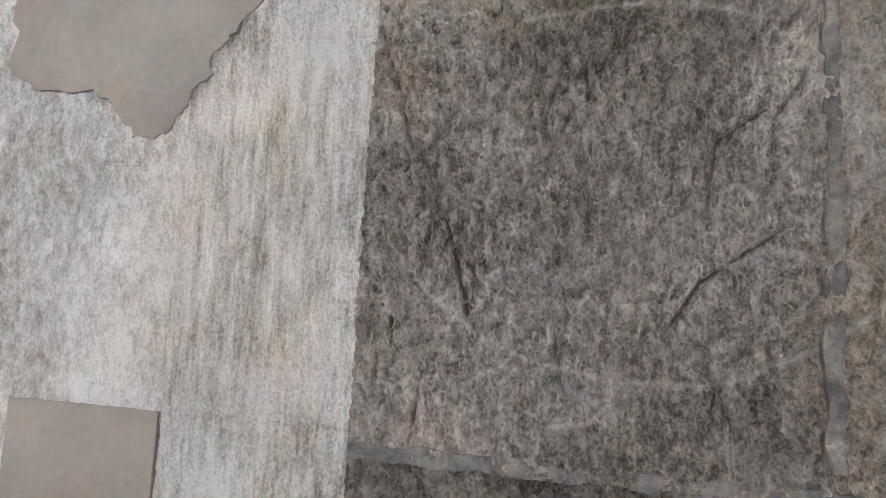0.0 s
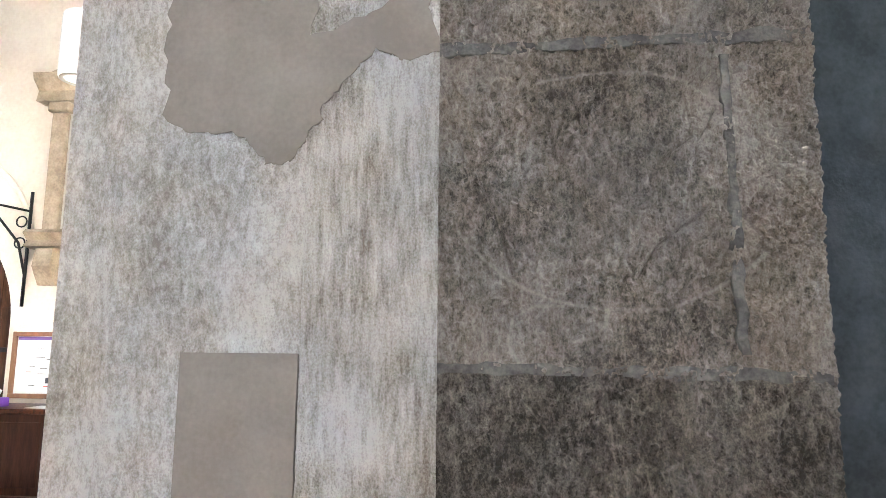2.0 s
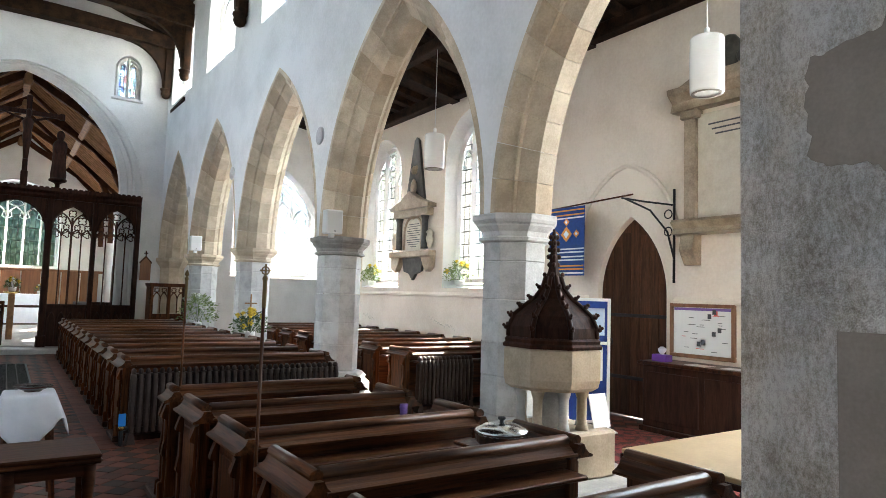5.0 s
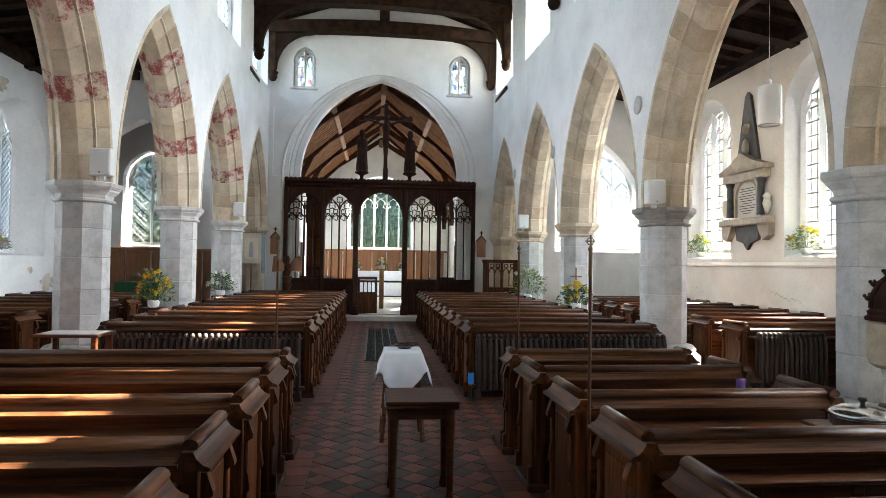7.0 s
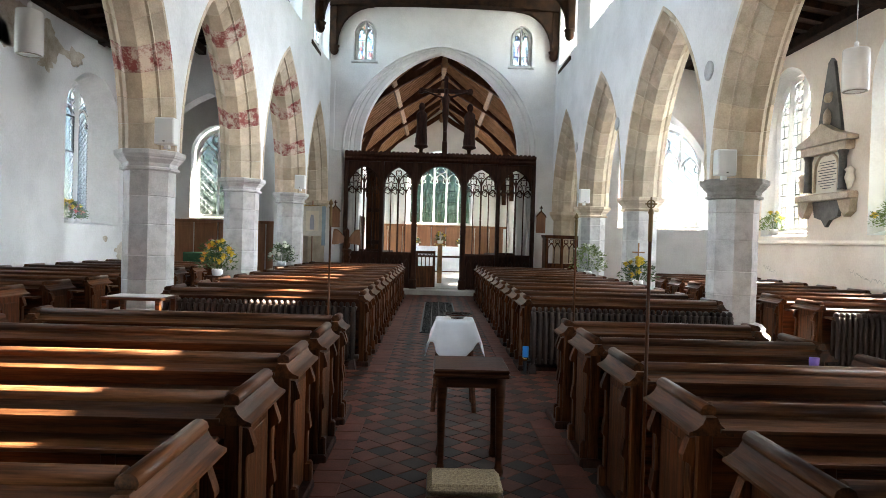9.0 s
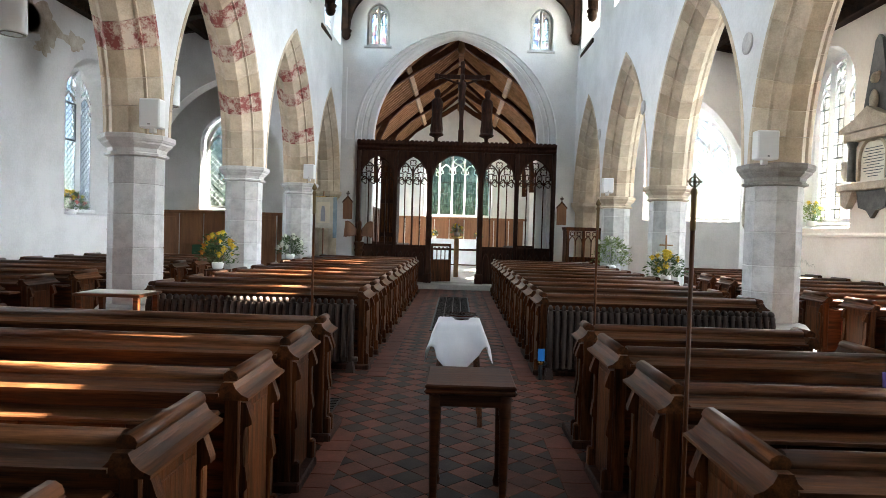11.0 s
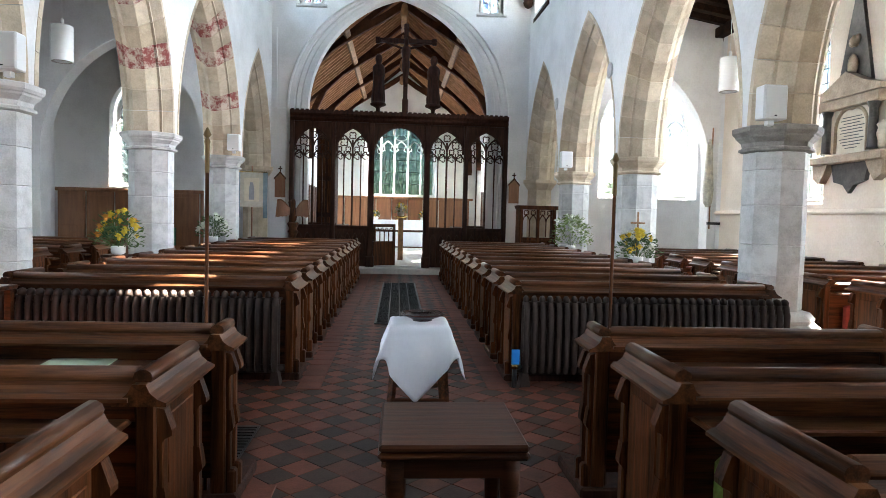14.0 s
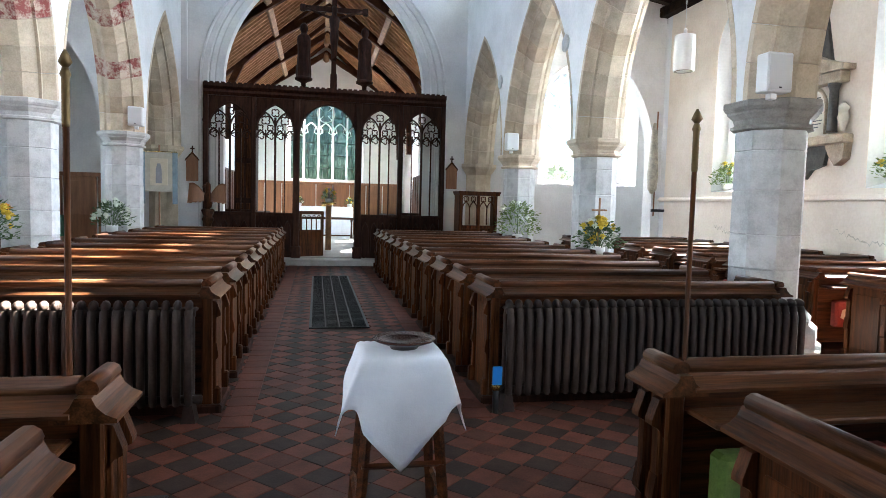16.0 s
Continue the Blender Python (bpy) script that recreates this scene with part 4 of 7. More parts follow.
# the large worn loop and the smaller one under it
LOOPS = [[(2.054, 1.878), (1.979, 1.796), (1.90, 1.736), (1.806, 1.697), (1.681, 1.675), (1.531, 1.679), (1.42, 1.726), (1.343, 1.773), (1.291, 1.818)], [(1.842, 2.264), (1.731, 2.286), (1.596, 2.292), (1.475, 2.265), (1.392, 2.217), (1.336, 2.18)], [(1.898, 1.545), (1.924, 1.588), (1.913, 1.652), (1.86, 1.684), (1.787, 1.685)], [(1.673, 1.676), (1.684, 1.636), (1.713, 1.607), (1.765, 1.598)]]
LOOPS = [(*p, *q, 0.0065, 1.0) for loop in LOOPS for p, q in zip(loop, loop[1:])]


def near_lines(Y, Z, lines):
    out = np.zeros(Y.shape)
    for a, b, c, e, w, depth in lines:
        u, v = c - a, e - b
        f = np.clip(((Y - a) * u + (Z - b) * v) / (u * u + v * v), 0, 1)
        q = np.hypot(Y - a - f * u, Z - b - f * v) / w
        out = np.maximum(out, depth * np.clip(1.15 - q, 0, 1))
    return out


def near_rings(Y, Z):
    out = np.zeros(Y.shape)
    for y, z, a, b, w, wob in RINGS:
        r = np.hypot((Y - y) / a, (Z - z + wob * np.sin(5 * Y)) / b)
        out = np.maximum(out, np.clip(1.2 - np.abs(r - 1) * min(a, b) / w, 0, 1))
    return out


def block(y0, y1, z0, z1, mat, name="stone", amp=0.004, lift=0.02):
    """One facing stone of the pier, with an uneven dressed face and its scratches."""
    step = 0.0036 if z0 > 0.9 and z1 < 2.85 and y1 <= 2.96 else 0.03
    nu, nv = max(2, int((y1 - y0) / step)), max(2, int((z1 - z0) / step))
    Y, Z = np.meshgrid(np.linspace(y0, y1, nu + 1), np.linspace(z0, z1, nv + 1), indexing="ij")
    dark = mat in (GRAFFITI, SHADECLUNCH)
    cut = near_lines(Y, Z, CUTS) if dark else near_lines(Y, Z, [(2.45, 1.0, 2.445, 2.40, 0.003, 0.005), (2.46, 2.13, 2.95, 2.12, 0.005, 0.006), (2.1, 1.56, 2.45, 1.57, 0.004, 0.005)])
    chalk = np.maximum(near_lines(Y, Z, CHALK) * 0.7, near_rings(Y, Z) * 0.6) if dark else np.zeros(Y.shape)
    soften = np.clip(0.65 + 0.9 * np.sin(7.3 * Y + 2.1) * np.cos(8.7 * Z + 5.0 * Y), 0.3, 1)
    chalk = chalk * soften
    if dark:
        chalk = np.maximum(chalk, near_lines(Y, Z, LOOPS) * (0.55 + 0.45 * soften))
    if not dark:
        hollow = np.hypot((Y - 2.72) / 0.05, (Z - 1.885) / 0.065)
        cut = cut + 0.022 * np.clip(1.3 - hollow, 0, 1) * (0.6 + 0.4 * np.sin(60 * Y) * np.sin(75 * Z))
    v, f = [], []
    for i in range(nu + 1):
        for j in range(nv + 1):
            y, z = Y[i, j], Z[i, j]
            coarse = 0.75 + 0.5 * noise.noise((y * 3, z * 3, 5.0))
            peck = 0.9 - abs(noise.noise((y * 30 + z * 17, z * 30 - y * 17, 2.0))) * 1.3 - abs(noise.noise((y * 66 + z * 30, z * 52 - y * 30, 4.0))) * 1.8
            d = noise.noise((y * 7, z * 7, 3.1)) * 0.5 - peck * (0.5 if dark else 0.16) * min(1.2, max(0.25, 0.7 + 1.4 * noise.noise((y * 2.4, z * 2.4, 8.0)))) + (noise.turbulence((y * 34, z * 26, 7.7), 3, True) - 0.55) * 0.8 * coarse + noise.noise((y * 130, z * 90, 1.0)) * 0.28
            v.append((pier_x(y) + max(d * amp * (1 - 0.4 * chalk[i, j]), -lift) + cut[i, j] + 0.004 * chalk[i, j], y, z))
    for i in range(nu):
        for j in range(nv):
            a = i * (nv + 1) + j
            f.append((a, a + 1, a + nv + 2, a + nv + 1))
    count = len(v)
    me = Mesh().add(v, f, True)
    rim = [i * (nv + 1) for i in range(nu + 1)] + [nu * (nv + 1) + j for j in range(1, nv + 1)] + [i * (nv + 1) + nv for i in range(nu - 1, -1, -1)] + [j for j in range(nv - 1, 0, -1)]
    k = len(me.v)
    me.v += [(PX + 0.06, me.v[i][1], me.v[i][2]) for i in rim]
    me.f += [(rim[i], rim[(i + 1) % len(rim)], k + (i + 1) % len(rim), k + i) for i in range(len(rim))]
    me.s += [False] * len(rim)
    me.box(pier_x(y0) + 0.03, PX + 0.1, y0, y1, z0, z1)
    ob = part(name, me, mat, pier)
    worn = ob.data.attributes.new("scratch", "FLOAT", "POINT")
    values = np.zeros(len(ob.data.vertices), dtype=np.float32)
    values[:count] = np.clip(chalk.ravel(), 0, 1) * 0.6
    worn.data.foreach_set("value", values)
    return ob


# dark stones, western half
for y0, y1, z0, z1 in ((1.15, 2.1, 0, 0.5), (1.15, 2.1, 0.5, 1.0), (1.15, 2.1, 1.0, 1.52), (1.15, 1.36, 1.52, 2.33), (1.36, 2.1, 1.52, 2.33), (1.15, 1.7, 2.33, 2.8), (1.7, 2.1, 2.33, 2.8), (1.15, 2.1, 2.8, 3.4)):
    # stones below 1.6 m carry the shade of the pier's foot in their colour
    block(y0, y1, z0, z1, GRAFFITI if z1 > 1.6 else SHADECLUNCH, amp=0.027)
# pale stones, eastern half
for y0, y1, z0, z1 in ((2.1, 2.45, 0, 1.0), (2.1, 2.45, 1.0, 1.56), (2.1, 2.45, 1.56, 2.24), (2.1, 2.45, 2.24, 2.8), (2.45, 2.95, 0, 0.9), (2.45, 2.95, 0.9, 1.0), (2.76, 2.95, 1.0, 1.56), (2.45, 2.95, 1.56, 2.12), (2.45, 2.95, 2.12, 2.50), (2.45, 2.95, 2.50, 2.9), (2.1, 2.45, 2.8, 3.4), (2.45, 2.95, 2.9, 3.4), (2.95, 3.13, 0, 1.56), (2.95, 3.13, 1.56, 2.12), (2.95, 3.13, 2.12, 2.9), (2.95, 3.13, 2.9, 3.4)):
    block(y0, y1, z0, z1, STREAKCLUNCH if y1 < 2.5 else PALECLUNCH, amp=0.014, lift=0.003)
part("upper_jamb", Mesh().box(PX, 2.75, 1.15, 3.13, 3.4, 5.0), PALECLUNCH, pier)

# grey mortar repairs
part("mortar_patch", Mesh().box(PX - 0.009, PX + 0.08, 2.452, 2.758, 0.96, 1.562), MORTAR, pier)
pv, outline = [], [(2.84, 2.16), (2.85, 2.55), (2.60, 2.60), (2.54, 2.80), (2.45, 2.82), (2.44, 2.41), (2.26, 2.49), (2.13, 2.58), (2.11, 2.35), (2.20, 2.33), (2.27, 2.37), (2.36, 2.28), (2.43, 2.16), (2.49, 2.07), (2.56, 2.05), (2.62, 2.13)]
for i, (y, z) in enumerate(outline):
    y2, z2 = outline[(i + 1) % len(outline)]
    for j in range(12):
        f = j / 12
        a, b = y + (y2 - y) * f, z + (z2 - z) * f
        pv.append((a + 0.022 * noise.noise((a * 22, b * 22, 0)) + 0.008 * noise.noise((a * 90, b * 90, 0)), b + 0.022 * noise.noise((a * 22, b * 22, 9)) + 0.008 * noise.noise((a * 90, b * 90, 4))))
part("mortar_patch", Mesh().prism(pv, PX - 0.0093, PX + 0.03, "x"), MORTAR, pier)

for y0, z0, y1, z1, w in ((1.16, 1.52, 2.1, 1.53, 0.014), (1.16, 2.38, 2.1, 2.36, 0.015), (1.36, 1.57, 1.37, 2.33, 0.012)):
    up, down = [], []
    for i in range(40):
        f = i / 39
        y, z = y0 + (y1 - y0) * f, z0 + (z1 - z0) * f
        a = w * (1 + 0.9 * noise.noise((i * 0.45, w * 50, z0)))
        b = w * (1 + 0.9 * noise.noise((i * 0.5, w * 90, z0 + 4)))
        if y1 - y0 > 0.1:
            up.append((y, z + a)), down.append((y, z - b))
        else:
            up.append((y + a, z)), down.append((y - b, z))
    part("mortar_joint", Mesh().prism(up + down[::-1], PX - 0.010 - 0.0015 * (w < 0.013), PX + 0.02, "x"), BLUEMORTAR, pier)

# ---- pews ----
def pew(length, k, label, category="pew", group="", cap_len=0.50, seat=True):
    """A bench: the aisle end at x = 0, the seat runs to k * length; the back is at y = 0, the sitter looks towards +y."""
    o = thing("pew", label, category, group=group)
    L = length

    def X(a, b):
        return (min(k * a, k * b), max(k * a, k * b))

    for e in (0, L - 0.07):
        x0, x1 = X(e, e + 0.07)
        part("end_panel", Mesh().bbox(x0, x1, 0.0, cap_len - 0.02, 0.05, 0.776, 0.008), OAKEND, o)
        out = -1 if e == 0 else 1
        xf = k * (e if e == 0 else e + 0.07)
        for y in (0.015, cap_len - 0.085):
            bm = Mesh()
            a, b = sorted((xf, xf + out * k * 0.022))
            bm.bbox(a, b, y, y + 0.05, 0.10, 0.74, 0.006)
            a, b = sorted((xf, xf + out * k * 0.05))
            bm.bbox(a, b, y - 0.004, y + 0.054, 0.02, 0.17, 0.012)
            if e == 0:
                for z, d in ((0.66, 0.05), (0.38, 0.035)):
                    p, q = xf, xf + out * k * d
                    bm.prism([(p, z - 0.06), (p, z + 0.09), (xf + out * k * 0.024, z + 0.085), (q, z + 0.01), (q, z - 0.008), (xf + out * k * 0.026, z - 0.02)], y, y + 0.05, "y")
            part("buttress", bm, OAKEND, o)
        xa, xb = X(e + 0.015, e + 0.055)
        part("recess_board", Mesh().bbox(min(xf, xf + out * k * 0.010), max(xf, xf + out * k * 0.010), 0.10, cap_len - 0.12, 0.2, 0.70, 0.004), OAKEND, o)
        c = k * (e + 0.035)
        cap = Mesh().prism([(c - 0.090, 0.775), (c + 0.090, 0.775), (c + 0.090, 0.787), (c + 0.060, 0.800), (c + 0.036, 0.822), (c + 0.022, 0.850), (c - 0.022, 0.850), (c - 0.036, 0.822), (c - 0.060, 0.800), (c - 0.090, 0.787)], -0.055, cap_len + 0.02, "y")
        part("coping", cap, OAKLONG, o)
        rail = [(c + 0.033 * math.cos(t), 0.866 + 0.028 * math.sin(t)) for t in [2 * math.pi * i / 10 for i in range(10)]]
        part("coping_roll", Mesh().prism(rail, -0.02, cap_len, "y", smooth=True), OAKLONG, o)
    x0, x1 = X(0.07, L - 0.07)
    part("backrest", Mesh().bbox(x0, x1, 0.03, 0.055, 0.12, 0.80, 0.003), OAK, o)
    n = max(2, int(L / 0.42))
    for i in range(n - 1):
        xm = x0 + (x1 - x0) * (i + 1) / n
        part("batten", Mesh().bbox(xm - 0.03, xm + 0.03, 0.018, 0.032, 0.30, 0.72, 0.003), OAK, o)
    part("back_rail", Mesh().bbox(x0, x1, 0.012, 0.07, 0.70, 0.80, 0.006), OAK, o)
    rr = [(0.04 + 0.040 * math.cos(t), 0.862 + 0.029 * math.sin(t)) for t in [2 * math.pi * i / 10 for i in range(10)]]
    part("top_rail", Mesh().prism(rr, x0, x1, "x", smooth=True), OAKTOP, o)
    part("lip", Mesh().prism([(0.06, 0.79), (-0.062, 0.79), (-0.064, 0.803), (-0.030, 0.815), (0.0, 0.832), (0.012, 0.85), (0.06, 0.85)], x0, x1, "x"), OAKTOP, o)
    part("book_ledge", Mesh().bbox(x0 + 0.02, x1 - 0.02, -0.16, 0.03, 0.688, 0.712, 0.006), OAKTOP, o)
    if seat:
        part("seat", Mesh().bbox(x0, x1, 0.05, 0.44, 0.42, 0.455, 0.008), OAK, o)
        part("seat_front", Mesh().bbox(x0, x1, 0.40, 0.42, 0.10, 0.42, 0.003), OAK, o)
    part("plinth", Mesh().bbox(x0 - 0.13, x1 + 0.13, -0.02, 0.46, -0.02, 0.055, 0.012), OLDOAK, o)
    return o


GN, GS = "benches in the north nave block", "benches in the south nave block"
south = pew(1.62, 1, "dark varnished oak pew with moulded end and roll-top coping", group=GS)
south.matrix_basis = Matrix.Translation((1.05, 6.05, 0))
for y in (5.15, 4.27, 3.40):
    copy_thing(south, Matrix.Translation((1.05, y, 0)))
north = pew(2.5, -1, "dark varnished oak pew with moulded end and roll-top coping", group=GN)
north.matrix_basis = Matrix.Translation((-0.80, 6.0, 0))
for y in (5.12, 4.25, 3.38):
    copy_thing(north, Matrix.Translation((-0.80, y, 0)))
sf = pew(1.62, 1, "low dark oak pew front with book ledge facing the crossing", "pew front", cap_len=0.2, seat=False)
sf.matrix_basis = Matrix.Translation((1.05, 6.95, 0))
nf = pew(2.5, -1, "low dark oak pew front with book ledge facing the crossing", "pew front", cap_len=0.2, seat=False)
nf.matrix_basis = Matrix.Translation((-0.80, 6.9, 0))
main_s = pew(2.38, 1, "dark oak pew in the long south block", group="long south block")
main_n = pew(2.38, -1, "dark oak pew in the long north block", group="long north block")
for i in range(11):
    y = 9.32 + i * 0.87
    for src, x in ((main_s, 1.05), (main_n, -0.86)):
        m = Matrix.Translation((x, y, 0))
        if i == 0:
            src.matrix_basis = m
        else:
            copy_thing(src, m)
aisle_s = pew(2.5, 1, "dark oak pew standing in the south aisle", group="south aisle pews")
aisle_n = pew(2.7, -1, "dark oak pew standing in the north aisle", group="north aisle pews")
for i in range(9):
    for src, x, y in ((aisle_s, 4.75, 9.6 + i * 0.9), (aisle_n, -4.75, 8.6 + i * 0.95)):
        m = Matrix.Translation((x, y, 0))
        if i == 0:
            src.matrix_basis = m
        else:
            copy_thing(src, m)

# ---- rood screen ----
SCR = [-2.62, -1.60, -0.66, 0.74, 1.72, 2.72]
screen = thing("rood_screen", "dark carved oak rood screen with traceried openings", "screen", Matrix.Translation((0, 20.0, 0)))
part("top_beam", Mesh().prism([(-0.10, 3.72), (-0.16, 3.78), (-0.12, 3.84), (-0.19, 3.90), (-0.19, 3.97), (0.17, 3.97), (0.17, 3.72)], -2.66, 2.76, "x"), OLDOAK, screen)
crest = Mesh().prism([(-0.05, 3.968), (0.05, 3.968), (0.035, 4.0), (-0.035, 4.0)], -0.18, -0.14, "y").make("crest")
for i in range(45):
    part("crest", crest, OLDOAK, screen, m=Matrix.Translation((-2.6 + i * 0.12, 0, 0)))
for x in SCR:
    h = 0.075 if x in (SCR[2], SCR[3]) else 0.055
    part("post", Mesh().bbox(x - h, x + h, -0.09, 0.09, 0.14, 3.74, 0.02), OLDOAK, screen)
    part("post_base", Mesh().bbox(x - h - 0.03, x + h + 0.03, -0.12, 0.12, 0.12, 0.40, 0.02), OLDOAK, screen)


def ribs(me, pts, r=0.018):
    me.tube([(s, 0, z) for s, z in pts], r, 4, smooth=False)


def foil(me, x, z, r, n, w=0.014):
    for i in range(n):
        t = 2 * math.pi * i / n + math.pi / n
        c = (x + r * 0.55 * math.cos(t), z + r * 0.55 * math.sin(t))
        me.tube([(c[0] + r * 0.48 * math.cos(q), 0, c[1] + r * 0.48 * math.sin(q)) for q in [t - 2.0 + 4.0 * j / 6 for j in range(7)]], w, 4, smooth=False)


for i, (a, b) in enumerate(zip(SCR, SCR[1:])):
    mid, half = (a + b) / 2, (b - a) / 2 - 0.05
    centre = i == 2
    head = Arch(mid, half, 0, 3.0 if not centre else 2.95, 3.60 if not centre else 3.66)
    spand = wall(a + 0.04, b - 0.04, 2.9, 3.73, 0.06, [Arch(mid, half, 2.9, head.spring, head.apex)])
    part("spandrel", shifted(spand, 0, -0.03), OLDOAK, screen)
    me = Mesh()
    ribs(me, head.line(0.0, 12), 0.035)
    for k in (-1, 1):
        # cusps hanging from the head
        for f in (0.35, 0.7):
            pts = head.line(0.0, 20)
            p = pts[int(f * 20)] if k < 0 else pts[-1 - int(f * 20)]
            foil(me, p[0] - k * -0.09, p[1] - 0.10, 0.09, 3)
    part("head_tracery", me, OLDOAK, screen)
    if centre:
        continue
    for k in (-1, 1):
        sm = mid + k * half / 2
        sub = Arch(sm, half / 2, 0, 3.02, 3.40)
        me = Mesh()
        ribs(me, sub.line(0, 8), 0.02)
        foil(me, sm, 3.23, 0.10, 4)
        foil(me, sm - k * 0.10, 3.06, 0.07, 4)
        foil(me, sm + k * 0.12, 3.06, 0.07, 4)
        for q in (-1, 1):
            mini = Arch(sm + q * half / 4, half / 4, 0, 2.82, 3.0)
            ribs(me, mini.line(0, 6), 0.018)
            foil(me, sm + q * half / 4, 2.88, 0.075, 3)
        part("light_tracery", me, OLDOAK, screen)
    for j in (-1, 0, 1):
        x = mid + j * half / 2
        w = 0.024 if j == 0 else 0.014
        part("mullion", Mesh().bbox(x - w, x + w, -0.03, 0.03, 1.14, 3.3 if j == 0 else 3.02, 0.006), OLDOAK, screen)
    foilm = Mesh()
    foil(foilm, mid, 3.40, 0.09, 4)
    part("eye_tracery", foilm, OLDOAK, screen)
    part("wainscot", Mesh().bbox(a + 0.05, b - 0.05, -0.03, 0.03, 0.14, 1.12, 0.006), OLDOAK, screen)
    part("rail", Mesh().bbox(a + 0.04, b - 0.04, -0.06, 0.06, 1.08, 1.16, 0.012), OLDOAK, screen)
    for j in range(4):
        x0, x1 = a + 0.09 + j * (b - a - 0.18) / 4, a + 0.09 + (j + 1) * (b - a - 0.18) / 4
        ar = Arch((x0 + x1) / 2, (x1 - x0) / 2 - 0.015, 0.25, 0.75, 0.98)
        me = Mesh().tube([(s, -0.035, z) for s, z in ar.line(0, 6, legs=0.25)], 0.016, 4, smooth=False)
        part("blind_panel", me, OLDOAK, screen)
gate = thing("screen_gate", "low traceried oak gate standing open in the screen doorway", "gate", Matrix.Translation((-0.58, 20.12, 0.15)) @ Matrix.Rotation(radians(28), 4, "Z"))
part("gate_frame", Mesh().bbox(0, 0.62, -0.025, 0.025, 0.0, 0.62, 0.008).bbox(0, 0.62, -0.03, 0.03, 0.98, 1.06, 0.01).bbox(0, 0.05, -0.025, 0.025, 0.62, 1.0, 0.006).bbox(0.57, 0.62, -0.025, 0.025, 0.62, 1.0, 0.006), OAKEND, gate)
me = Mesh()
for i in range(4):
    ar = Arch(0.12 + i * 0.126, 0.06, 0.62, 0.85, 0.96)
    me.tube([(s, 0, z) for s, z in ar.line(0, 6, legs=0.62)], 0.012, 4, smooth=False)
part("gate_tracery", me, OAKEND, gate)

# rood figures on the beam
def statue(name, x, turn, label):
    """A robed figure in one skin: folds below the girdle, shoulders, head, and the bracket it stands on."""
    prof = [(0.05, 3.985), (0.055, 4.10), (0.09, 4.13), (0.19, 4.17), (0.20, 4.21), (0.17, 4.23), (0.165, 4.26), (0.172, 4.34), (0.155, 4.50), (0.143, 4.66), (0.140, 4.82), (0.150, 4.94), (0.162, 5.05), (0.150, 5.12), (0.105, 5.17), (0.062, 5.20), (0.068, 5.235), (0.086, 5.28), (0.088, 5.34), (0.070, 5.40), (0.03, 5.435), (0.004, 5.44)]
    v, f, n = [], [], 36
    for r, z in prof:
        robe = 1.0 if 4.24 < z < 4.9 else (0.4 if 4.9 <= z < 5.12 else 0.0)
        deep = 0.74 if 4.24 < z < 5.15 else 1.0
        for i in range(n):
            t = 2 * math.pi * i / n
            q = r * (1 + robe * 0.085 * math.sin(8 * t + 2.5 * z + 1.2 * math.sin(3 * t)))
            arms = 0.055 * math.exp(-((z - 4.95) / 0.06) ** 2) * max(0.0, -math.sin(t)) if robe else 0.0
            v.append((q * math.cos(t), q * deep * math.sin(t) - arms, z))
    for j in range(len(prof) - 1):
        f += [(j * n + i, j * n + (i + 1) % n, (j + 1) * n + (i + 1) % n, (j + 1) * n + i) for i in range(n)]
    f += [tuple(range(n))[::-1], tuple((len(prof) - 1) * n + i for i in range(n))]
    whole(name, Mesh().add(v, f, True), OLDOAK, label, "statue", Matrix.Translation((x, 20.0, 0.0)) @ Matrix.Rotation(radians(turn), 4, "Z"))


statue("statue", -0.52, 25, "dark carved standing figure with clasped arms on the screen")
statue("statue", 0.85, -25, "dark carved standing figure in folded robe on the screen")
rood = Mesh().bbox(-0.055, 0.055, -0.04, 0.04, 3.98, 6.12, 0.01).bbox(-0.70, 0.70, -0.04, 0.04, 5.72, 5.83, 0.01)
for x, z in ((-0.70, 5.775), (0.70, 5.775), (0, 6.12)):
    rood.bbox(x - 0.06, x + 0.06, -0.05, 0.05, z - 0.08, z + 0.08, 0.02)
rood.bbox(-0.075, 0.075, -0.06, 0.06, 3.98, 4.35, 0.02)
rood.lathe([(0.05, 4.62), (0.06, 4.72), (0.075, 4.95), (0.10, 5.15), (0.085, 5.3), (0.12, 5.52), (0.10, 5.60), (0.04, 5.64), (0.06, 5.70), (0.065, 5.78), (0.03, 5.84)], 10, 0, -0.10)
for k in (-1, 1):
    rood.tube([(k * 0.09, -0.10, 5.57), (k * 0.35, -0.08, 5.66), (k * 0.62, -0.06, 5.76)], 0.034, 6, taper=0.022)
whole("rood_cross", rood, OLDOAK, "dark carved crucifix standing on the screen beam", "statue", Matrix.Translation((0.15, 20.0, 0)))

# hymn boards by the screen
for x in (-2.92, 2.98):
    hb = thing("hymn_board", "gabled brown wooden board with a cross on top", "board", Matrix.Translation((x, 20.10, 1.82)), "boards beside the screen")
    part("board", Mesh().prism([(-0.13, 0), (0.13, 0), (0.13, 0.46), (0, 0.60), (-0.13, 0.46)], -0.035, 0.0, "y"), PINE, hb)
    part("frame", Mesh().prism([(-0.15, 0.44), (0, 0.60), (0.15, 0.44), (0.15, 0.48), (0, 0.65), (-0.15, 0.48)], -0.05, 0.0, "y"), OAKEND, hb)
    part("cross", Mesh().box(-0.014, 0.014, -0.03, -0.01, 0.63, 0.78).box(-0.05, 0.05, -0.03, -0.01, 0.70, 0.73), OLDOAK, hb)
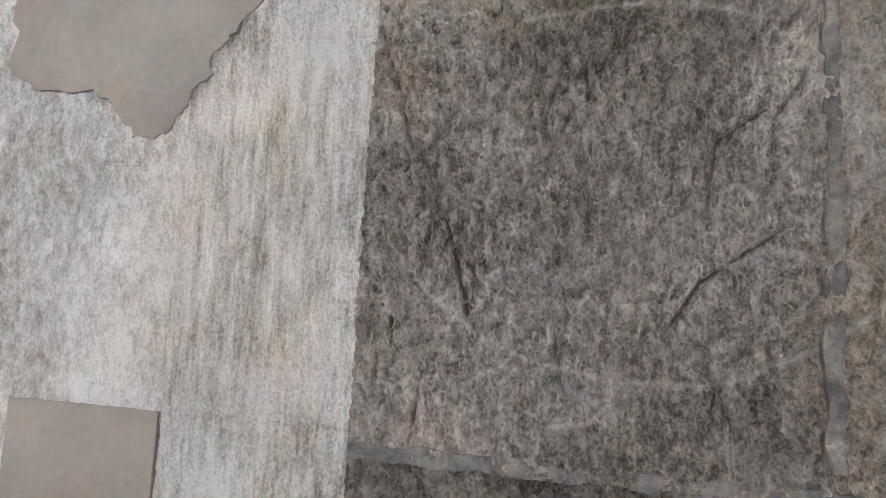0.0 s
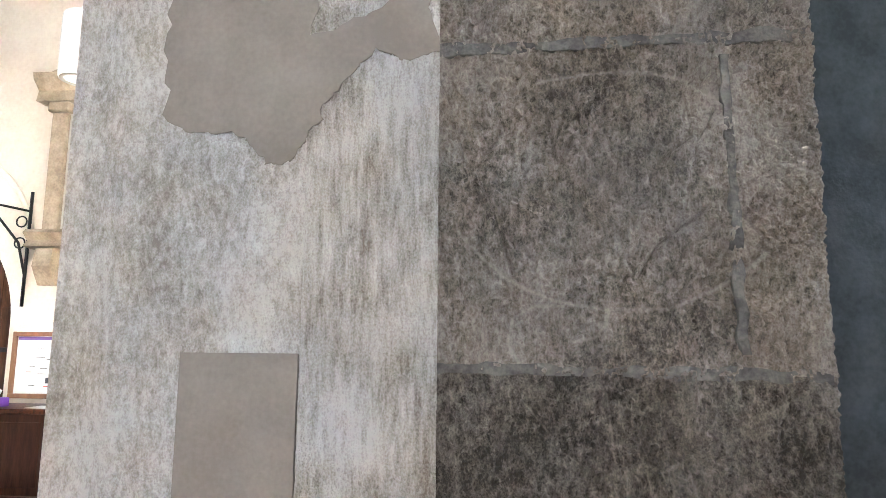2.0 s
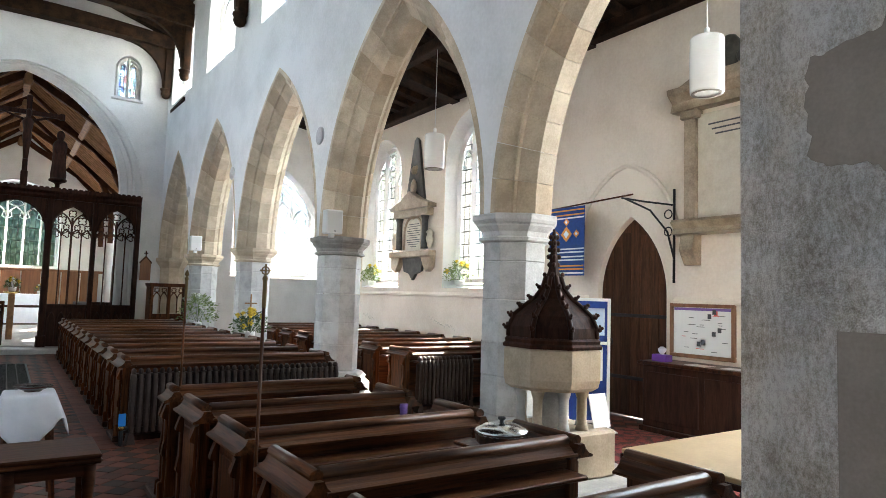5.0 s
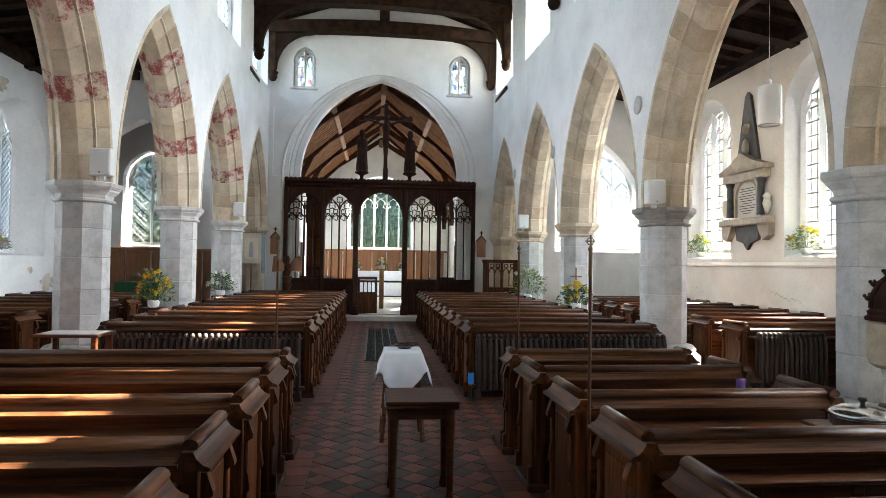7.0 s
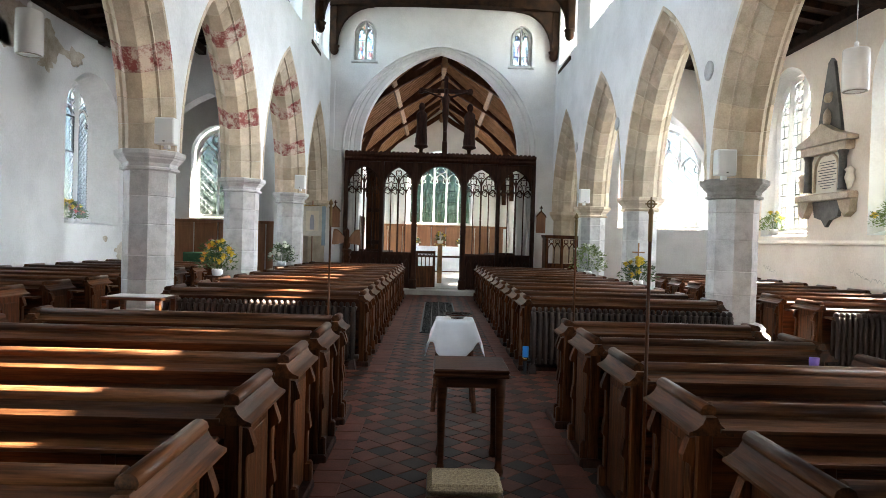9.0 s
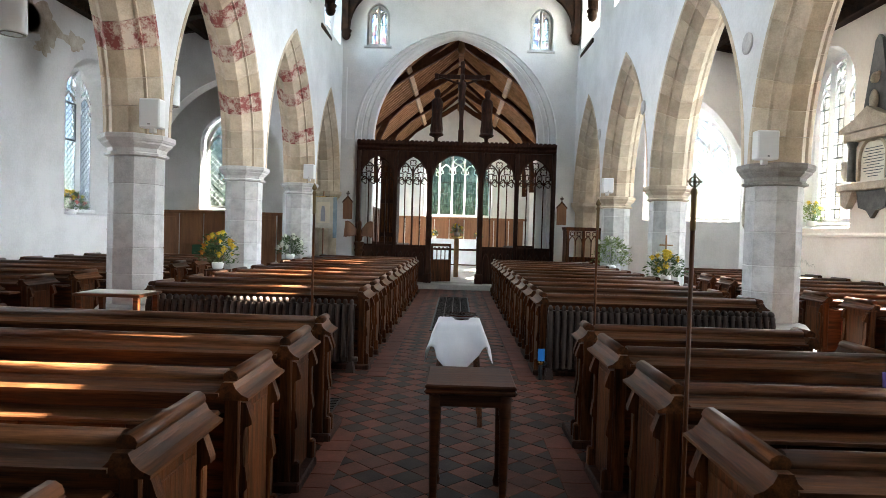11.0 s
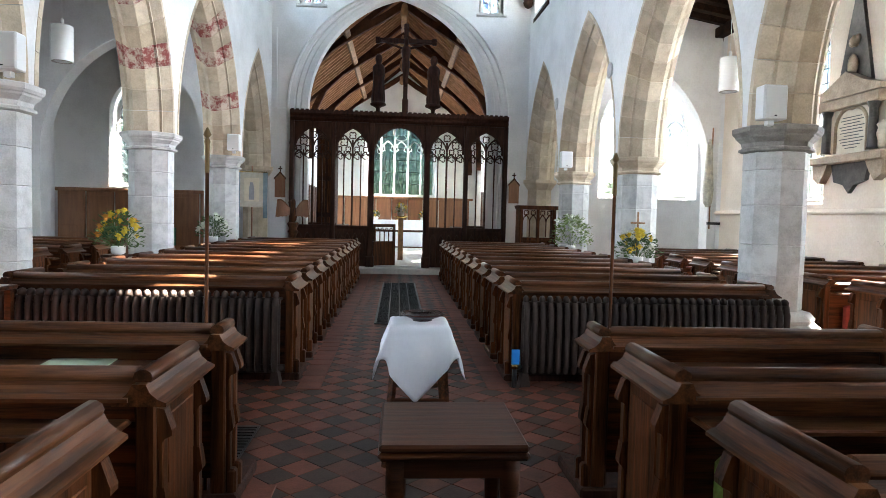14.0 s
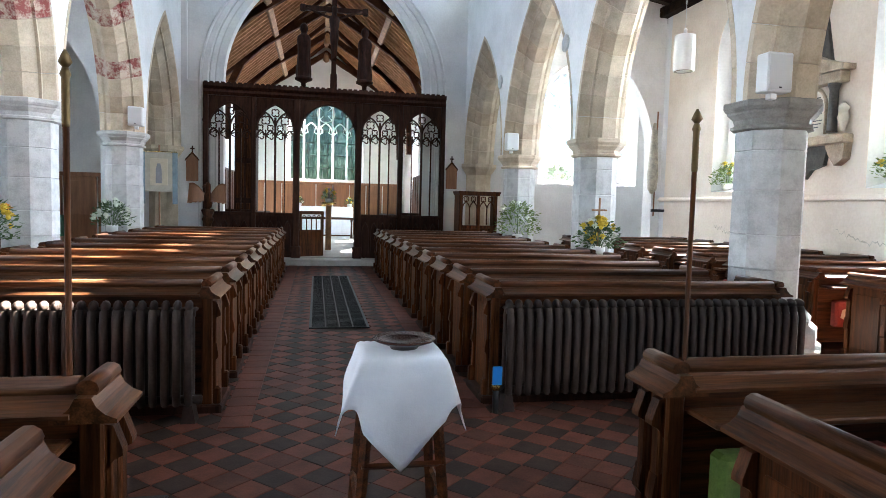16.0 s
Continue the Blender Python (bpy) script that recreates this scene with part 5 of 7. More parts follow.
part("notice", Mesh().box(2.88, 3.08, 20.08, 20.1, 1.62, 1.76), WHITEPLASTIC, None)
bpy.data.objects["notice"].name = "paper_notice"
tagged(bpy.data.objects["paper_notice"], "small white paper notice on the wall", "notice")

# eagle lectern
el = thing("eagle_lectern", "carved wooden eagle lectern with spread wings", "lectern", Matrix.Translation((-2.45, 19.2, 0)))
part("stem", Mesh().lathe([(0.28, -0.02), (0.28, 0.10), (0.14, 0.18), (0.09, 0.35), (0.08, 0.9), (0.13, 1.0), (0.09, 1.06), (0.14, 1.18), (0.12, 1.22)], 12), OAKEND, el)
body = Mesh().lathe([(0.02, 1.20), (0.075, 1.25), (0.10, 1.36), (0.085, 1.48), (0.055, 1.58), (0.06, 1.66), (0.058, 1.72), (0.03, 1.775), (0.005, 1.785)], 12)
body.tube([(-0.03, -0.03, 1.715), (-0.085, -0.045, 1.705), (-0.11, -0.05, 1.66)], 0.026, 6, taper=0.004)
part("body", body, OAKEND, el)
for k in (-1, 1):
    # one wing, cupped forwards, with a scalloped feather edge
    v, nu, nv = [], 12, 8
    for layer in (0.0, 0.022):
        for i in range(nu + 1):
            f = i / nu
            top, low = 1.52 + 0.24 * math.sin(f * 1.9), 1.36 - 0.05 * f + 0.028 * abs(math.sin(f * 12.0))
            for j in range(nv + 1):
                q = j / nv
                v.append((k * (0.05 + 0.31 * f + 0.03 * (1 - q) * f), -0.10 * math.sin(f * 2.2) - 0.06 * (1 - q) + layer + 0.006 * math.sin(q * 25), low + (top - low) * q))
    w, off = nv + 1, (nu + 1) * (nv + 1)
    f = [(i * w + j, (i + 1) * w + j, (i + 1) * w + j + 1, i * w + j + 1) for i in range(nu) for j in range(nv)]
    f += [tuple(off + c for c in reversed(q)) for q in f]
    rim = [i * w for i in range(nu + 1)] + [nu * w + j for j in range(1, w)] + [i * w + nv for i in range(nu - 1, -1, -1)] + list(range(nv - 1, 0, -1))
    f += [(rim[i], rim[(i + 1) % len(rim)], off + rim[(i + 1) % len(rim)], off + rim[i]) for i in range(len(rim))]
    part("wing", Mesh().add(v, f, True), PINE, el)

# traceried reading desk south of the screen
dk = thing("traceried_desk", "red-brown oak pulpit desk with open tracery panels", "pulpit", Matrix.Translation((3.38, 18.95, 0)))
for x in (-0.40, 0.0, 0.40):
    part("post", Mesh().bbox(x - 0.035, x + 0.035, -0.035, 0.035, -0.02, 1.66, 0.008), OAKEND, dk)
part("cornice", Mesh().prism([(-0.46, 1.66), (0.46, 1.66), (0.49, 1.75), (-0.49, 1.75)], -0.12, 0.5, "y"), OAKEND, dk)
part("panel", Mesh().bbox(-0.38, 0.38, -0.015, 0.015, 0.0, 0.92, 0.004), OAKEND, dk)
part("rail", Mesh().bbox(-0.4, 0.4, -0.03, 0.03, 0.92, 0.99, 0.008), OAKEND, dk)
for x in (-0.2, 0.2):
    me = Mesh()
    for q in (-0.085, 0.085):
        me.tube([(s, 0, z) for s, z in Arch(x + q, 0.085, 1.0, 1.35, 1.52).line(0, 6, legs=1.0)], 0.014, 4, smooth=False)
        foil(me, x + q, 1.58, 0.06, 4, 0.012)
    part("tracery", me, OAKEND, dk)
for x in (-0.43, 0.43):
    part("side_panel", Mesh().bbox(x - 0.015, x + 0.015, 0.0, 0.5, 0.0, 1.66, 0.004), OAKEND, dk)

# banner of the standing figure by the north respond
bn = thing("icon_banner", "pale processional banner with blue-grey side drapes on a pole", "banner", Matrix.Translation((-3.35, 18.9, 0)))
part("pole", Mesh().tube([(0, 0.03, 0), (0, 0.03, 2.5)], 0.018, 8), PINE, bn)
part("crossbar", Mesh().tube([(-0.34, 0, 2.36), (0.34, 0, 2.36)], 0.012, 6), BRASS, bn)
part("cloth", Mesh().bbox(-0.27, 0.27, -0.012, 0.0, 1.55, 2.35, 0.003), material("faded_cream_cloth", (0.52, 0.47, 0.38), (0.42, 0.38, 0.30), 8, 0.9, 0.1), bn)
part("inner_picture", Mesh().bbox(-0.17, 0.17, -0.018, -0.012, 1.68, 2.22, 0.002), material("buff_cloth", (0.62, 0.54, 0.40), (0.52, 0.45, 0.33), 8, 0.9, 0.1), bn)
part("plain_figure", Mesh().prism([(-0.06, 1.72), (0.06, 1.72), (0.055, 2.0), (0.03, 2.12), (-0.03, 2.12), (-0.055, 2.0)], -0.024, -0.018, "y"), material("grey_applique", (0.30, 0.30, 0.32), (0.24, 0.24, 0.26), 8, 0.9, 0.1), bn)
for k in (-1, 1):
    part("drape", Mesh().bbox(k * 0.31 - 0.05, k * 0.31 + 0.05, -0.016, 0.0, 1.30, 2.35, 0.003), material("blue_grey_cloth", (0.25, 0.32, 0.36), (0.18, 0.24, 0.28), 8, 0.9, 0.1), bn)

# ---- chancel furniture ----
pan = tagged(new("panelling_chancel"), "honey-brown panelling behind the altar", "panelling", kind="structure")
for i in range(9):
    x = -2.85 + i * 0.66
    part("panel", Mesh().bbox(x, x + 0.62, 30.94, 30.99, 0.15, 2.12, 0.01), PINE, pan)
part("panel_rail", Mesh().bbox(-3.0, 3.2, 30.90, 30.99, 2.12, 2.22, 0.015), PINE, pan)
al = thing("altar", "altar with a white frontal cloth", "altar", Matrix.Translation((0.1, 29.9, 0.15)))
part("body", Mesh().bbox(-1.05, 1.05, -0.35, 0.35, 0.0, 1.08, 0.01), OAKEND, al)
part("frontal", Mesh().bbox(-1.07, 1.07, -0.37, 0.37, 0.05, 1.11, 0.012), LINEN, al)
ac = thing("altar_cross", "brass cross standing on the altar", "cross", Matrix.Translation((0.1, 30.05, 1.26)))
part("cross", Mesh().box(-0.02, 0.02, -0.02, 0.02, 0.1, 0.62).box(-0.15, 0.15, -0.02, 0.02, 0.40, 0.44), BRASS, ac)
part("foot", Mesh().lathe([(0.12, 0), (0.12, 0.03), (0.03, 0.10)], 10), BRASS, ac)
cs = thing("candle_stand", "pale wooden candle stand dressed with flowers", "candle stand", Matrix.Translation((0.12, 22.3, 0.15)))
part("post", Mesh().bbox(-0.075, 0.075, -0.075, 0.075, 0, 1.20, 0.01), RAFTER, cs)
part("dish", Mesh().lathe([(0.06, 1.2), (0.2, 1.24), (0.2, 1.27)], 12), BRASS, cs)
part("candle", Mesh().lathe([(0.035, 1.27), (0.035, 1.62), (0.005, 1.66)], 10), LINEN, cs)
for k in (-1, 1):
    st = thing("choir_stall", "dark oak choir stall with panelled back", "choir stall", group="choir stalls")
    x = 0.1 + k * 2.45
    part("back", Mesh().bbox(x + k * 0.45 - 0.03, x + k * 0.45 + 0.03, 21.2, 26.5, 0.15, 2.35, 0.01), OAKEND, st)
    part("seat", Mesh().bbox(min(x, x + k * 0.42), max(x, x + k * 0.42), 21.3, 26.4, 0.15, 0.62, 0.01), OLDOAK, st)
    part("desk", Mesh().bbox(min(x - k * 0.7, x - k * 0.35), max(x - k * 0.7, x - k * 0.35), 21.3, 26.2, 0.15, 1.10, 0.02), OLDOAK, st)
    for i in range(11):
        y = 21.35 + i * 0.48
        part("panel_mould", Mesh().bbox(x + k * 0.42 - 0.02, x + k * 0.42 + 0.02, y, y + 0.05, 0.7, 2.3, 0.006), OAKEND, st)
    part("end", Mesh().bbox(min(x - k * 0.72, x + k * 0.44), max(x - k * 0.72, x + k * 0.44), 21.15, 21.21, 0.15, 1.2, 0.012), OLDOAK, st)
oc = thing("organ_case", "tall dark red-brown panelled wooden case in the chancel", "organ case", Matrix.Translation((-1.96, 22.0, 0.15)))
part("body", Mesh().bbox(-0.26, 0.26, -0.28, 0.4, 0.0, 3.5, 0.015), OLDOAK, oc)
part("cornice", Mesh().prism([(-0.28, 3.5), (-0.36, 3.6), (-0.36, 3.66), (0.4, 3.66), (0.4, 3.5)], -0.30, 0.30, "x"), OLDOAK, oc)
for x in (-0.125, 0.125):
    for z0, z1 in ((0.12, 1.2), (1.32, 2.2), (2.32, 3.38)):
        part("panel", Mesh().bbox(x - 0.10, x + 0.10, -0.305, -0.275, z0, z1, 0.012), OAKEND, oc)
rs = thing("communion_rail", "dark oak communion rail across the chancel", "rail", Matrix.Translation((0.1, 28.3, 0.15)))
part("top_rail", Mesh().bbox(-2.9, 2.9, -0.05, 0.05, 0.66, 0.74, 0.015), OLDOAK, rs)
for i in range(13):
    x = -2.85 + i * 0.475
    if abs(x) > 0.5:
        part("baluster", Mesh().lathe([(0.05, 0), (0.03, 0.1), (0.03, 0.55), (0.05, 0.66)], 8, x, 0), OLDOAK, rs)

# ---- radiators ----
def radiator(n, pitch, m, label):
    o = thing("radiator", label, "radiator", m, "column radiators")
    loop = [(0, -0.045, 0.13), (0, -0.05, 0.2), (0, -0.05, 0.64), (0, -0.03, 0.71), (0, 0.03, 0.71), (0, 0.05, 0.64), (0, 0.05, 0.2), (0, 0.045, 0.13)]
    sec = Mesh().tube(loop, 0.026, 8, closed=True)
    sec.blob((0, 0, 0.745), 0.046, 8, 5, squash=(0.55, 1.3, 0.8))
    data = sec.make("section")
    for i in range(n):
        part("section", data, RADIATOR, o, m=Matrix.Translation((i * pitch + pitch / 2, 0, 0)))
    part("bottom_pipe", Mesh().tube([(-0.06, 0, 0.14), (n * pitch + 0.04, 0, 0.14)], 0.028, 8), RADIATOR, o)
    part("top_pipe", Mesh().tube([(0.02, 0, 0.70), (n * pitch, 0, 0.70)], 0.026, 8), RADIATOR, o)
    for x in (pitch / 2, n * pitch - pitch / 2):
        part("foot", Mesh().prism([(x - 0.05, -0.02), (x + 0.05, -0.02), (x + 0.025, 0.12), (x - 0.025, 0.12)], -0.06, 0.06, "y"), RADIATOR, o)
    return o


radiator(34, 0.07, Matrix.Translation((1.10, 9.16, 0)), "dark brown cast-iron column radiator behind the south pews")
radiator(32, 0.07, Matrix.Translation((-3.18, 9.16, 0)), "dark brown cast-iron column radiator behind the north pews")
radiator(14, 0.068, Matrix.Translation((4.86, 9.45, 0)), "dark brown short column radiator in the south aisle")
radiator(10, 0.071, Matrix.Translation((-5.6, 8.45, 0)), "dark brown short column radiator in the north aisle")
vl = thing("radiator_valve", "brass radiator valve with a bright blue tag", "valve", Matrix.Translation((1.04, 9.10, 0)))
part("pipe", Mesh().tube([(0, 0, -0.02), (0, 0, 0.16), (0.06, 0.06, 0.16)], 0.022, 8), IRON, vl)
part("tag", Mesh().bbox(-0.035, 0.035, -0.03, -0.02, 0.20, 0.33, 0.006), plain("blue_plastic", (0.02, 0.22, 0.65), 0.4), vl)
part("wheel", Mesh().lathe([(0.03, 0.16), (0.035, 0.18), (0.03, 0.20)], 10), BRASS, vl)

# ---- tables and stool in the middle aisle ----
tb = thing("small_table", "small square dark wooden table with splayed legs", "table", Matrix.Translation((0.16, 7.55, 0)))
part("top", Mesh().bbox(-0.16, 0.16, -0.16, 0.16, 0.78, 0.805, 0.006), OAK, tb)
for sx in (-1, 1):
    for sy in (-1, 1):
        part("leg", Mesh().tube([(sx * 0.125, sy * 0.125, 0.78), (sx * 0.185, sy * 0.185, 0.0)], 0.024, 4, smooth=False, taper=0.02), OAK, tb)
    part("stretcher", Mesh().tube([(sx * 0.178, -0.178, 0.22), (sx * 0.178, 0.178, 0.22)], 0.014, 4, smooth=False), OAK, tb)
    part("stretcher", Mesh().tube([(-0.165, sx * 0.165, 0.38), (0.165, sx * 0.165, 0.38)], 0.013, 4, smooth=False), OAK, tb)
v, f, N = [], [], 34
for i in range(N + 1):
    for j in range(N + 1):
        u, w = (i / N - 0.5) * 0.72, (j / N - 0.5) * 0.72
        x, y = (u - w) * 0.7071 + 0.03 * (u + w), (u + w) * 0.7071 - 0.09
        lim = 0.167
        ox, oy = max(0, abs(x) - lim), max(0, abs(y) - lim)
        drop = math.hypot(ox, oy)
        t = math.atan2(y, x)
        fold = 0.014 * math.sin(t * 7 + 1.0) * min(1, drop * 5)
        px = math.copysign(min(abs(x), lim) + ox * 0.32, x) + fold * math.cos(t)
        py = math.copysign(min(abs(y), lim) + oy * 0.22, y) + fold * math.sin(t)
        v.append((px, py, 0.811 - drop * 0.96 + 0.002 * noise.noise((x * 12, y * 12, 0))))
for i in range(N):
    for j in range(N):
        a = i * (N + 1) + j
        f.append((a, a + 1, a + N + 2, a + N + 1))
cl = whole("tablecloth", Mesh().add(v, f, True), LINEN, "white embroidered linen cloth draped cornerwise over the table", "tablecloth", Matrix.Translation((0.16, 7.55, 0)))
sol = cl.modifiers.new("thick", "SOLIDIFY")
sol.thickness = 0.004
bw = whole("bowl", Mesh().lathe([(0.07, 0), (0.075, 0.012), (0.15, 0.035), (0.165, 0.042), (0.16, 0.048), (0.12, 0.036), (0.06, 0.022), (0.01, 0.02)], 28), plain("dark_turned_wood", (0.045, 0.016, 0.012), 0.25), "shallow dark red-brown turned wooden bowl", "bowl", Matrix.Translation((0.18, 7.57, 0.813)) @ Matrix.Diagonal((0.82, 0.82, 1, 1)))
tt = thing("side_table", "plain dark oak table with square legs and moulded edge", "table", Matrix.Translation((0.22, 6.03, 0)))
part("top", Mesh().bbox(-0.245, 0.245, -0.25, 0.25, 0.675, 0.70, 0.008), TABLEWOOD, tt)
part("moulding", Mesh().bbox(-0.25, 0.25, -0.25, 0.25, 0.645, 0.675, 0.012), OAK, tt)
part("apron", Mesh().bbox(-0.21, 0.21, -0.21, 0.21, 0.575, 0.645, 0.004), TABLEWOOD, tt)
for sx in (-1, 1):
    for sy in (-1, 1):
        part("leg", Mesh().lathe([(0.030, 0.0), (0.034, 0.03), (0.026, 0.06), (0.022, 0.09), (0.027, 0.30), (0.031, 0.50), (0.036, 0.53), (0.036, 0.64)], 8, sx * 0.19, sy * 0.19, turn=math.pi / 8), TABLEWOOD, tt)
fs = thing("rush_stool", "low footstool with a woven straw seat", "footstool", Matrix.Translation((0.14, 4.95, 0)))
part("seat", Mesh().bbox(-0.19, 0.19, -0.14, 0.14, 0.26, 0.32, 0.025), material("woven_straw", (0.34, 0.26, 0.14), (0.18, 0.13, 0.07), 60, 0.8, 0.6, 120), fs)
part("frame", Mesh().bbox(-0.195, 0.195, -0.145, 0.145, 0.22, 0.265, 0.006), OAK, fs)
for sx in (-1, 1):
    for sy in (-1, 1):
        part("leg", Mesh().bbox(sx * 0.17 - 0.02, sx * 0.17 + 0.02, sy * 0.12 - 0.02, sy * 0.12 + 0.02, 0, 0.23, 0.005), OAK, fs)
gr = thing("floor_grate", "black cast-iron heating grate set in the floor", "grate", Matrix.Translation((0.08, 14.75, 0.0)))
part("frame", Mesh().box(-0.34, -0.31, -2.55, 2.55, 0.0, 0.014).box(0.31, 0.34, -2.55, 2.55, 0.0, 0.014).box(-0.34, 0.34, -2.58, -2.55, 0.0, 0.014).box(-0.34, 0.34, 2.55, 2.58, 0.0, 0.014), IRON, gr)
bar = Mesh().box(-0.31, 0.31, -0.009, 0.009, 0.0, 0.011).make("bar")
for i in range(84):
    part("bar", bar, IRON, gr, m=Matrix.Translation((0, -2.5 + i * 0.06, 0)))
for x in (-0.155, 0, 0.155):
    part("long_bar", Mesh().box(x - 0.008, x + 0.008, -2.55, 2.55, 0.001, 0.0125), IRON, gr)
g2 = thing("side_grate", "black iron floor grate beside the north pews", "grate", Matrix.Translation((-1.03, 7.75, 0.0)))
part("frame", Mesh().box(-0.16, 0.16, -0.32, 0.32, 0.0, 0.008), IRON, g2)
for i in range(12):
    part("bar", Mesh().box(-0.15, 0.15, -0.3 + i * 0.052, -0.28 + i * 0.052, 0.008, 0.014), IRON, g2)

# ---- churchwardens' staves ----
def stave(x, y, top, cross, lean=0.0):
    o = thing("churchwarden_stave", "tall dark wooden stave with a brass head by the pew", "stave", Matrix.Translation((x, y, 0)) @ Matrix.Rotation(radians(lean), 4, "X"), "staves")
    part("shaft", Mesh().tube([(0, 0, -0.02), (0, 0, top - 0.16)], 0.0092, 8), OAKEND, o)
    part("ferrule", Mesh().lathe([(0.010, top - 0.17), (0.0115, top - 0.16), (0.0115, top - 0.03), (0.016, top - 0.02), (0.009, top)], 10), OLDBRASS, o)
    if cross:
        part("cross_head", Mesh().tube([(0.02 * math.cos(t), 0, top + 0.025 + 0.02 * math.sin(t)) for t in [2 * math.pi * i / 12 for i in range(12)]], 0.004, 5, closed=True).box(-0.03, 0.03, -0.004, 0.004, top + 0.021, top + 0.029).box(-0.004, 0.004, -0.004, 0.004, top - 0.01, top + 0.06), OLDBRASS, o)
    else:
        part("finial", Mesh().lathe([(0.008, top), (0.02, top + 0.015), (0.012, top + 0.035), (0.004, top + 0.05)], 8), OLDBRASS, o)


stave(-0.905, 6.95, 1.79, False)
stave(1.125, 6.98, 1.735, False)
stave(1.06, 4.95, 1.72, True)

# ---- pendant lamps ----
def pendant(x, y, z, roof):
    o = thing("pendant_lamp", "white opal glass drum lamp hanging on a thin cord", "pendant lamp", Matrix.Translation((x, y, z)), "aisle lamps")
    part("shade", Mesh().lathe([(0.13, 0.012), (0.165, 0.0), (0.172, 0.02), (0.175, 0.3), (0.172, 0.58), (0.165, 0.60), (0.05, 0.62)], 28), OPAL, o)
    part("collar", Mesh().lathe([(0.03, 0.61), (0.03, 0.70), (0.012, 0.72)], 10), WHITEPLASTIC, o)
    part("bottom_rim", Mesh().lathe([(0.125, -0.004), (0.16, -0.004), (0.16, 0.004), (0.125, 0.004)], 24, caps=False), plain("lamp_rim", (0.25, 0.22, 0.18), 0.5), o)
    part("cord", Mesh().tube([(0, 0, 0.7), (0, 0, roof - z)], 0.006, 5), WHITEPLASTIC, o)


for x, y, z in ((5.9, 5.6, 3.85), (5.9, 10.8, 3.82), (5.9, 15.0, 3.8)):
    pendant(x, y, z, 6.2)
for x, y, z in ((-5.7, 10.6, 3.92), (-5.7, 15.2, 3.9)):
    pendant(x, y, z, 6.25)

# ---- loudspeakers and roundels ----
for x, y, z, t in ((3.62, 9.82, 2.45, 180), (-3.42, 9.72, 2.62, 180), (-3.30, 17.05, 2.66, 180), (3.45, 16.8, 2.50, 180)):
    sp = thing("loudspeaker", "white box loudspeaker fixed above the capital", "loudspeaker", Matrix.Translation((x, y, z)), "loudspeakers")
    part("case", Mesh().bbox(-0.12, 0.12, -0.09, 0.07, 0, 0.33, 0.012), WHITEPLASTIC, sp)
    part("grille", Mesh().bbox(-0.105, 0.105, -0.094, -0.088, 0.02, 0.31, 0.003), plain("white_grille", (0.68, 0.69, 0.68), 0.6), sp)
    part("badge", Mesh().box(-0.012, 0.012, -0.097, -0.093, 0.03, 0.042), IRON, sp)
    part("bracket", Mesh().bbox(-0.03, 0.03, -0.02, 0.05, -0.05, 0.0, 0.004), WHITEPLASTIC, sp)
for y in (10.25, 14.2, 17.4):
    xf = 4.13 - 0.028 * (y - 3) - 0.36
    whole("wall_roundel", Mesh().lathe([(0.13, 0), (0.13, 0.02), (0.11, 0.028), (0.02, 0.028)], 24), GREYSTONE, "round grey stone plaque on the arcade wall", "plaque", Matrix.Translation((xf + 0.004, y, 3.90)) @ Matrix.Rotation(radians(-90), 4, "Y"), "wall roundels")

# ---- font with its tall cover ----
fo = thing("font", "octagonal limestone font on columns and steps", "font", Matrix.Translation((3.70, 5.56, 0)) @ Matrix.Diagonal((0.73, 0.73, 1, 1)))
t8 = math.pi / 8
part("step", Mesh().bbox(-0.62, 0.95, -0.80, 0.62, -0.02, 0.26, 0.02), FLAG, fo)
part("plinth", Mesh().bbox(-0.46, 0.50, -0.50, 0.46, 0.26, 0.62, 0.02), STONE, fo)
part("bowl", Mesh().lathe([(octagon(0.44), 0.93), (octagon(0.50), 0.96), (octagon(0.52), 1.02), (octagon(0.52), 1.24), (octagon(0.50), 1.255)], 8, smooth=False, turn=t8), STONE, fo)
part("central_column", Mesh().lathe([(0.16, 0.62), (0.16, 0.94)], 12), GREYSTONE, fo)
for i in range(8):
    a = math.pi / 4 * i + t8
    part("column", Mesh().lathe([(0.075, 0.62), (0.06, 0.66), (0.052, 0.68), (0.052, 0.86), (0.07, 0.90), (0.08, 0.935)], 10, 0.36 * math.cos(a), 0.36 * math.sin(a)), GREYSTONE if i % 2 else STONE, fo)
fc = thing("font_cover", "dark carved oak spire-shaped font cover with crockets", "font cover", Matrix.Translation((3.70, 5.56, 1.258)) @ Matrix.Diagonal((0.73, 0.73, 0.82, 1)))
part("base_moulding", Mesh().lathe([(octagon(0.53), 0), (octagon(0.54), 0.03), (octagon(0.51), 0.05), (octagon(0.52), 0.08), (octagon(0.49), 0.10)], 8, smooth=False, turn=t8), OLDOAK, fc)
dome = [(0.48, 0.10), (0.475, 0.20), (0.42, 0.31), (0.31, 0.40), (0.20, 0.48), (0.12, 0.58), (0.08, 0.70), (0.05, 0.80), (0.035, 1.0), (0.015, 1.18)]
part("dome", Mesh().lathe([(octagon(r), z) for r, z in dome], 8, smooth=False, turn=t8), OLDOAK, fc)
